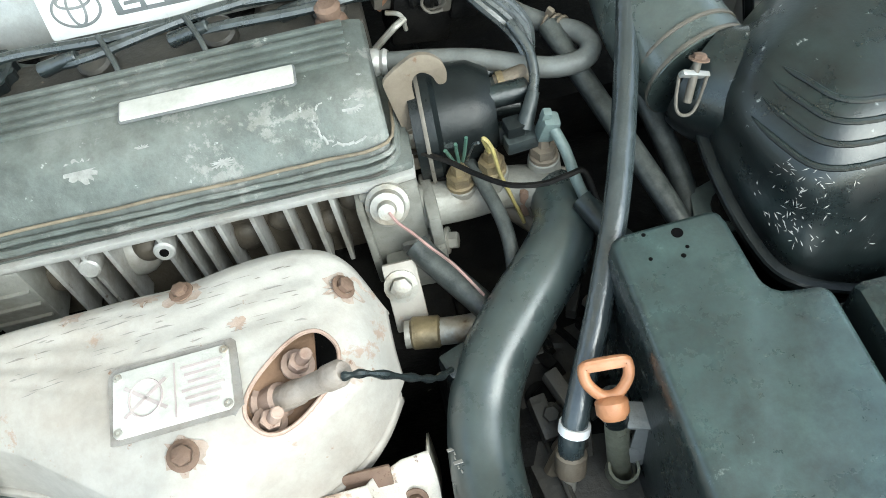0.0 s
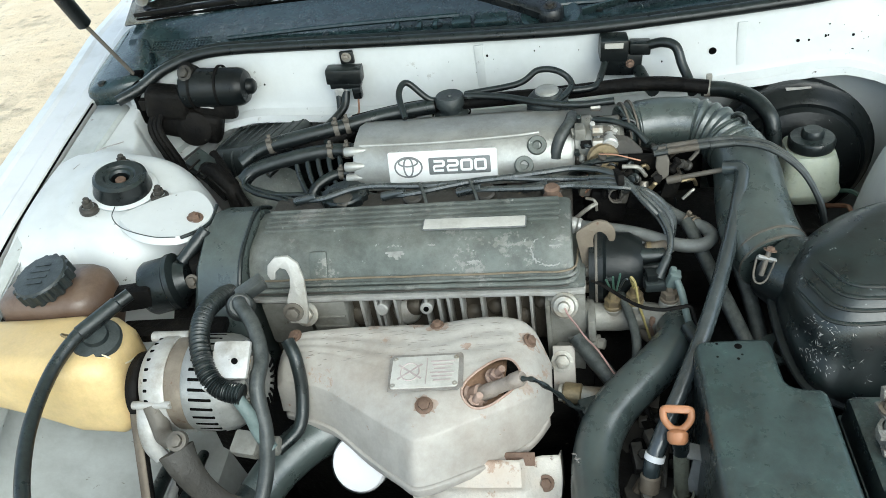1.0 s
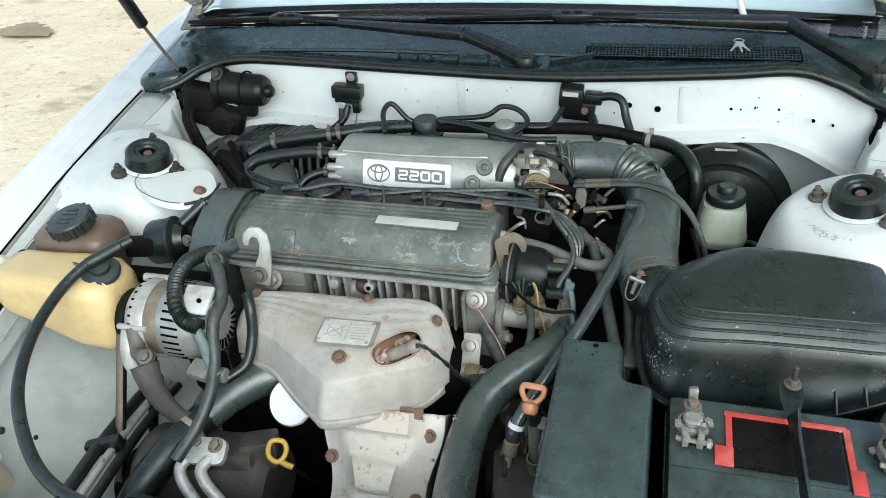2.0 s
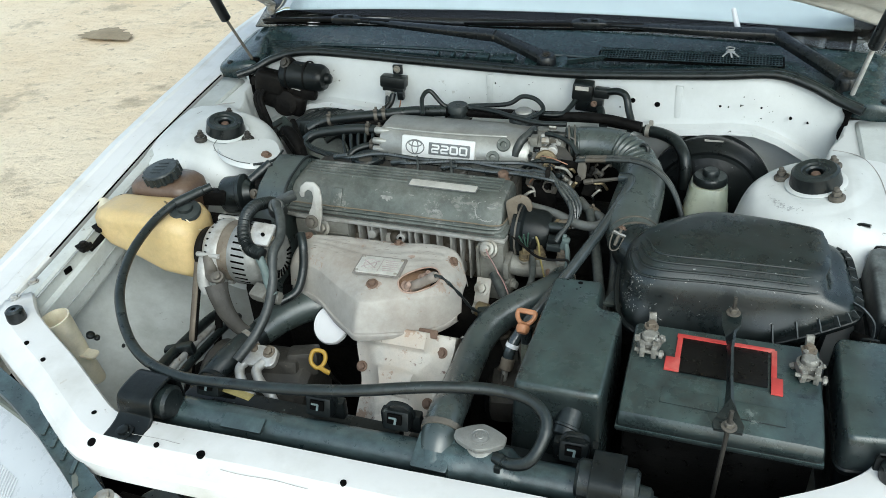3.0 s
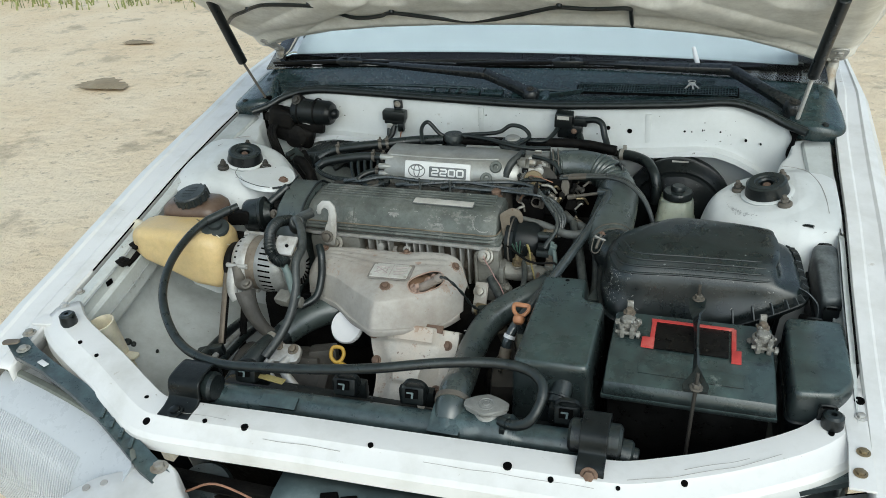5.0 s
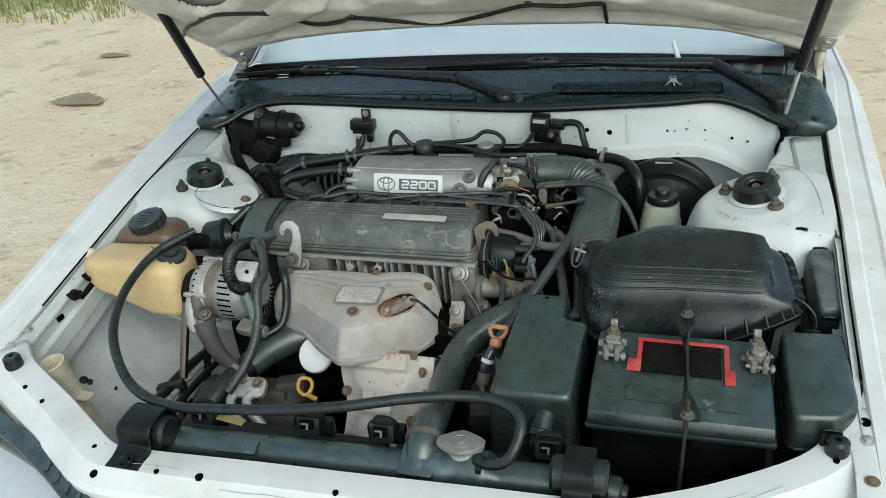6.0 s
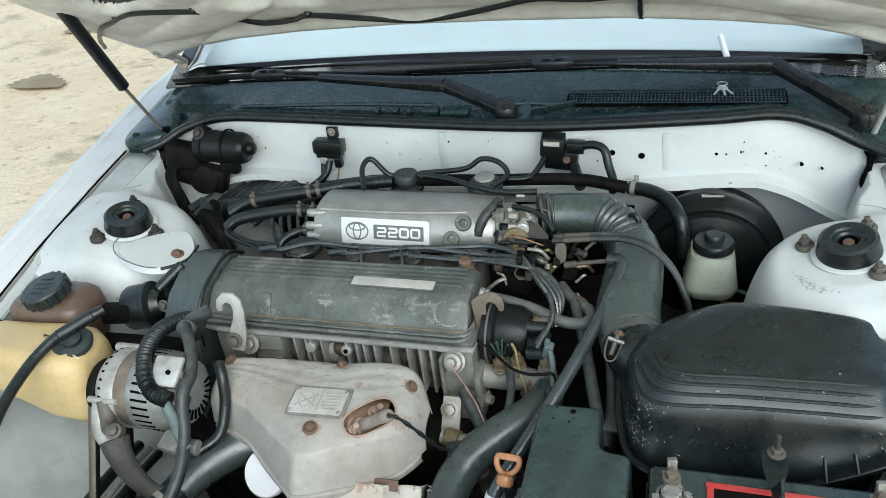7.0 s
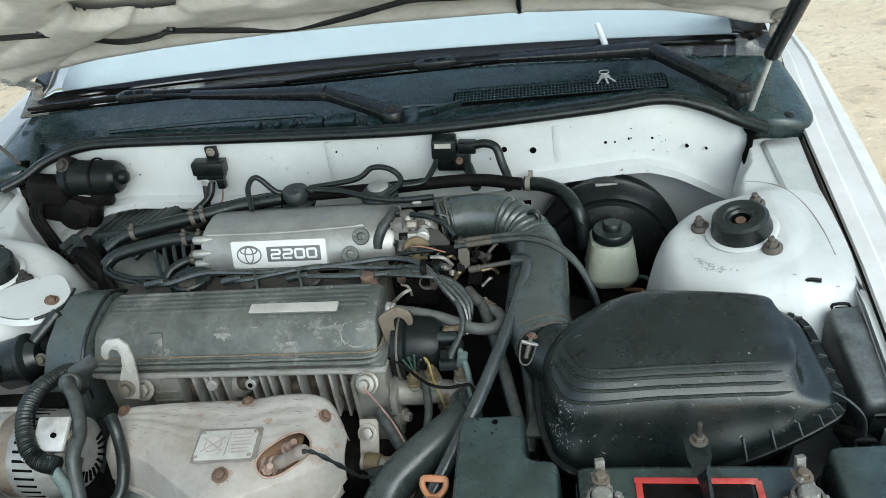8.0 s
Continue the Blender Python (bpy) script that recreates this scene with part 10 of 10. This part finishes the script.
box(bm, (-0.262, 0.944, 0.898), (0.022, 0.008, 0.02), (0, 0, 0), 0.003)
box(bm, (-0.268, 0.930, 0.862), (0.048, 0.02, 0.012), (0, 3, 0), 0.003)
part("body", bm, RUBBER, sl_)
part("bolt", hexbolt(B(), (-0.262, 0.9395, 0.900), (0, -1, 0), 0.005, 0.005), STEEL, sl_)
bm = B()
box(bm, (-0.279, 0.928, 0.852), (0.016, 0.016, 0.016), bev=0.003)
part("plug", bm, ALLOY, sl_, "pale wire plug")
bm = B()
box(bm, (-0.252, 0.926, 0.848), (0.014, 0.014, 0.02), bev=0.003)
part("plug", bm, RUBBER, sl_)
hose("sensor_lead", [(-0.282, 0.926, 0.848), (-0.283, 0.915, 0.82), (-0.285, 0.90, 0.80), (-0.29, 0.86, 0.80)], 0.0055, RUBBER, "black lead from the bulkhead sensor", "wire")
hose("sensor_lead", [(-0.270, 0.926, 0.85), (-0.275, 0.91, 0.83), (-0.30, 0.88, 0.815), (-0.345, 0.84, 0.80), (-0.38, 0.80, 0.785)], 0.0065, RUBBER, "black lead from the bulkhead sensor", "wire")
hose("copper_wire", [(-0.252, 0.922, 0.838), (-0.250, 0.90, 0.825), (-0.252, 0.87, 0.835), (-0.25, 0.83, 0.848)], 0.0016, COPPER, "thin copper-coloured wire to the loom", "wire", n=6)
sr = thing("vacuum_sensor", (0.15, 0.94, 0.85), "black vacuum sensor bolted to the bulkhead", "sensor", "bulkhead sensors")
bm = B()
box(bm, (0.137, 0.930, 0.884), (0.040, 0.034, 0.032), (0, 4, 2), 0.004)
box(bm, (0.150, 0.934, 0.858), (0.055, 0.022, 0.035), (0, 4, 0), 0.005)
box(bm, (0.174, 0.930, 0.881), (0.030, 0.022, 0.018), (0, 4, 0), 0.003)
part("body", bm, RUBBER, sr)
bm = B()
box(bm, (0.137, 0.9125, 0.893), (0.026, 0.001, 0.008), (0, 4, 2))
part("sticker", bm, STRIP, sr, "small blank sticker")
part("bolt", hexbolt(B(), (0.160, 0.922, 0.860), (0, -1, 0.1), 0.004, 0.004), RUST, sr)
hose("sensor_hose", [(0.185, 0.926, 0.884), (0.205, 0.920, 0.889), (0.222, 0.912, 0.884), (0.230, 0.90, 0.862), (0.238, 0.885, 0.845), (0.240, 0.86, 0.838)], 0.007, RUBBER, "black hose arching from the bulkhead sensor")
hose("sensor_lead", [(0.172, 0.925, 0.848), (0.18, 0.90, 0.84), (0.188, 0.87, 0.84)], 0.009, RUBBER, "black lead below the bulkhead sensor", "wire")
hose("sensor_lead", [(0.125, 0.92, 0.868), (0.118, 0.895, 0.86), (0.105, 0.86, 0.858), (0.06, 0.85, 0.86)], 0.005, RUBBER, "thin black lead below the bulkhead sensor", "wire")

# ---- brake booster and master cylinder ----
bo = thing("brake_booster", (0.397, 0.9, 0.6), "black ridged brake booster drum on the bulkhead", "brake booster")
bm = lathe(B(), (0.392, 0.945, 0.694), (0, -1, 0.04), [(0.10, 0), (0.114, 0.006), (0.117, 0.02), (0.117, 0.034), (0.1195, 0.036), (0.1195, 0.042), (0.114, 0.045), (0.108, 0.058), (0.099, 0.066), (0.094, 0.066), (0.090, 0.074), (0.072, 0.082), (0.05, 0.088), (0.03, 0.096), (0.0, 0.096)], 48)
part("drum", bm, PLASTIC, bo, "black stepped drum")
bm = B()
box(bm, (0.392, 0.907, 0.8105), (0.034, 0.012, 0.001), (14, 0, 3))
part("sticker", bm, PALEINK, bo, "faded blank sticker")
mc = thing("brake_reservoir", (0.39, 0.825, 0.68), "milky brake fluid reservoir with a black cap", "reservoir")
rows = []
for z, k, dy in ((0.690, 0.86, 0.0), (0.700, 1.0, 0.0), (0.706, 1.03, 0), (0.709, 1.03, 0), (0.712, 0.98, 0), (0.745, 0.90, 0.004), (0.758, 0.78, 0.006)):
    rows.append([(0.392 + x * k, 0.815 + dy + y * k, z + 0.006) for x, y in rounded(0.078, 0.084, 0.022, 5)])
part("body", loft(B(), rows), FLUID, mc, "milky translucent body", 50)
bm = lathe(B(), (0.394, 0.820, 0.764), (0, 0, 1), [(0.028, 0), (0.030, 0.002), (0.0305, 0.012), (0.028, 0.016), (0.015, 0.017), (0.0145, 0.024), (0.012, 0.027), (0, 0.027)], 32)
part("cap", bm, RUBBER, mc, "black stepped screw cap")
ms = thing("master_cylinder", (0.392, 0.80, 0.64), "dark cast master cylinder below the reservoir", "master cylinder")
bm = rod(B(), (0.395, 0.86, 0.665), (0.385, 0.74, 0.66), 0.022, n=18)
part("cylinder", bm, GREASE, ms)
hose("booster_hose", [(0.262, 0.915, 0.815), (0.295, 0.905, 0.815), (0.325, 0.88, 0.812), (0.342, 0.85, 0.80), (0.348, 0.838, 0.775), (0.350, 0.835, 0.74)], 0.0115, RUBBER, "thick black vacuum hose to the booster", n=14, clamps=(0.05,))
hose("booster_pipe", [(0.18, 0.905, 0.83), (0.22, 0.912, 0.822), (0.266, 0.915, 0.815)], 0.0065, GREASE, "black pipe along the bulkhead")
hose("brake_wire", [(0.42, 0.80, 0.70), (0.44, 0.77, 0.72), (0.455, 0.74, 0.715), (0.47, 0.72, 0.70)], 0.003, GREENW, "thin green wire below the reservoir", "wire", n=6)
hose("brake_pipe", [(0.35, 0.80, 0.70), (0.345, 0.77, 0.735), (0.355, 0.74, 0.72), (0.37, 0.70, 0.69)], 0.0045, GREASE, "thin dark brake pipe", "pipe", n=8)
hose("brake_wire", [(0.41, 0.79, 0.685), (0.435, 0.765, 0.70), (0.43, 0.73, 0.715), (0.45, 0.70, 0.70)], 0.003, COPPER, "thin reddish wire below the reservoir", "wire", n=6)
hose("black_hose", [(0.255, 0.60, 0.76), (0.262, 0.56, 0.745), (0.268, 0.50, 0.72), (0.262, 0.45, 0.70)], 0.009, DUSTHOSE, "dusty hose beside the resonator box")
hose("black_hose", [(0.205, 0.64, 0.78), (0.225, 0.58, 0.755), (0.245, 0.50, 0.735), (0.262, 0.44, 0.71)], 0.0085, DUSTHOSE, "dusty straight hose below the intake elbow")
hose("black_hose", [(0.19, 0.50, 0.74), (0.205, 0.47, 0.73), (0.225, 0.455, 0.715), (0.25, 0.45, 0.68)], 0.009, RUBBER, "black hose curving behind the resonator box")
bolt_ = thing("mount_bracket", (0.29, 0.47, 0.70), "grey bolted mount bracket beside the air filter", "bracket")
bm = B()
prism(bm, [(-0.03, -0.02), (0.02, -0.022), (0.028, 0.01), (0.01, 0.03), (-0.02, 0.02)], Matrix.Translation((0.288, 0.475, 0.72)), 0.006, 0.002)
part("plate", bm, TUBEGREY, bolt_)
part("bolt", hexbolt(B(), (0.290, 0.474, 0.726), (0, 0, 1), 0.009, 0.012), GREASE, bolt_)

# ---- compressor and pipes, low at the front ----
co = thing("compressor", (-0.27, 0.30, 0.5), "dark air conditioning compressor with a pale pipe flange", "compressor")
bm = B()
rod(bm, (-0.38, 0.30, 0.57), (-0.18, 0.30, 0.57), 0.062, n=28)
box(bm, (-0.25, 0.30, 0.62), (0.10, 0.06, 0.04), (-15, 0, 6), 0.008)
box(bm, (-0.20, 0.31, 0.63), (0.05, 0.04, 0.04), (-15, 0, 20), 0.006)
part("body", bm, DARKCAST, co)
bm = B()
prism(bm, rounded(0.056, 0.036, 0.012), Matrix.Translation((-0.258, 0.280, 0.646)) @ Euler((radians(28), 0, radians(6))).to_matrix().to_4x4(), 0.012, 0.003)
part("flange", bm, ALLOY, co, "pale cast flange")
for x in (-0.272, -0.246):
    part("bolt", hexbolt(B(), (x, 0.283, 0.659), (0, -0.45, 0.88), 0.007, 0.007), TAN, co)
for k, pts in enumerate(([(-0.278, 0.272, 0.645), (-0.286, 0.255, 0.642), (-0.278, 0.240, 0.632), (-0.255, 0.225, 0.615), (-0.235, 0.215, 0.58)], [(-0.250, 0.268, 0.648), (-0.254, 0.252, 0.645), (-0.243, 0.24, 0.635), (-0.218, 0.228, 0.615), (-0.20, 0.22, 0.58)])):
    hose("refrigerant_pipe", pts, 0.008, ALLOY, "bright bent refrigerant pipe", "pipe", n=12, group="refrigerant pipes")
hose("lower_radiator_hose", [(-0.215, 0.42, 0.655), (-0.25, 0.405, 0.655), (-0.282, 0.36, 0.652), (-0.305, 0.305, 0.645), (-0.322, 0.262, 0.635), (-0.340, 0.215, 0.61), (-0.345, 0.17, 0.57), (-0.33, 0.13, 0.52)], 0.022, RUBBER, "thick black lower radiator hose", n=18, clamps=(0.42,))
wi = thing("water_inlet", (-0.24, 0.41, 0.62), "dull cast water inlet elbow", "water inlet")
bm = tube(B(), [(-0.19, 0.44, 0.65), (-0.235, 0.415, 0.66), (-0.27, 0.375, 0.657), (-0.292, 0.335, 0.65)], lambda u: 0.03 - 0.006 * u, 18, 8)
part("elbow", bm, TUBEGREY, wi)
for k, (m_, r, dx, dz) in enumerate(((RUBBER, 0.009, 0, 0), (ALLOY, 0.0055, 0.018, -0.004), (RUBBER, 0.007, 0.032, -0.012))):
    hose("wing_pipe", [(-0.462 + dx, 0.455, 0.580 + dz), (-0.447 + dx, 0.385, 0.605 + dz), (-0.430 + dx, 0.305, 0.627 + dz), (-0.408 + dx, 0.22, 0.650 + dz), (-0.390 + dx, 0.14, 0.658 + dz), (-0.37 + dx, 0.10, 0.62 + dz)], r, m_, "pipe running along the foot of the inner wing", "pipe", n=10, group="pipes along the wing")
co2 = thing("pipe_clip", (-0.41, 0.25, 0.61), "black clip on the wing pipes", "clip")
bm = B()
box(bm, (-0.414, 0.270, 0.637), (0.05, 0.016, 0.022), (0, -10, 18), 0.004)
part("clip", bm, RUBBER, co2)

# ---- pen and keys left on the cowl ----
key = thing("key_ring", (0.40, 1.03, 0.93), "small bunch of metal keys on the cowl grille", "keys")
bm = B()
tube(bm, [(0.40 + 0.008 * math.cos(a), 1.035 + 0.008 * math.sin(a), 0.946) for a in [i * math.pi / 6 for i in range(12)]], 0.0009, 6, 2, closed=True)
part("ring", bm, ALLOY, key)
for a in (-30, 10, 40):
    bm = B()
    prism(bm, [(-0.005, 0), (0.005, 0), (0.006, -0.012), (0.002, -0.016), (0.002, -0.034), (-0.002, -0.036), (-0.003, -0.016), (-0.006, -0.012)], Matrix.Translation((0.40, 1.03, 0.944)) @ Euler((radians(15), 0, radians(a))).to_matrix().to_4x4() @ Matrix.Scale(0.75, 4), 0.002, 0.0004)
    part("key", bm, ALLOY, key)
pen = thing("white_stick", (0.415, 1.12, 0.95), "white plastic stick wedged under the wiper", "stick")
part("stick", rod(B(), (0.412, 1.105, 0.955), (0.396, 1.133, 0.995), 0.0058, 0.0045, 10), WHITECAP, pen)
part("grip", rod(B(), (0.413, 1.103, 0.953), (0.410, 1.109, 0.961), 0.006, n=10), SENSOR, pen)
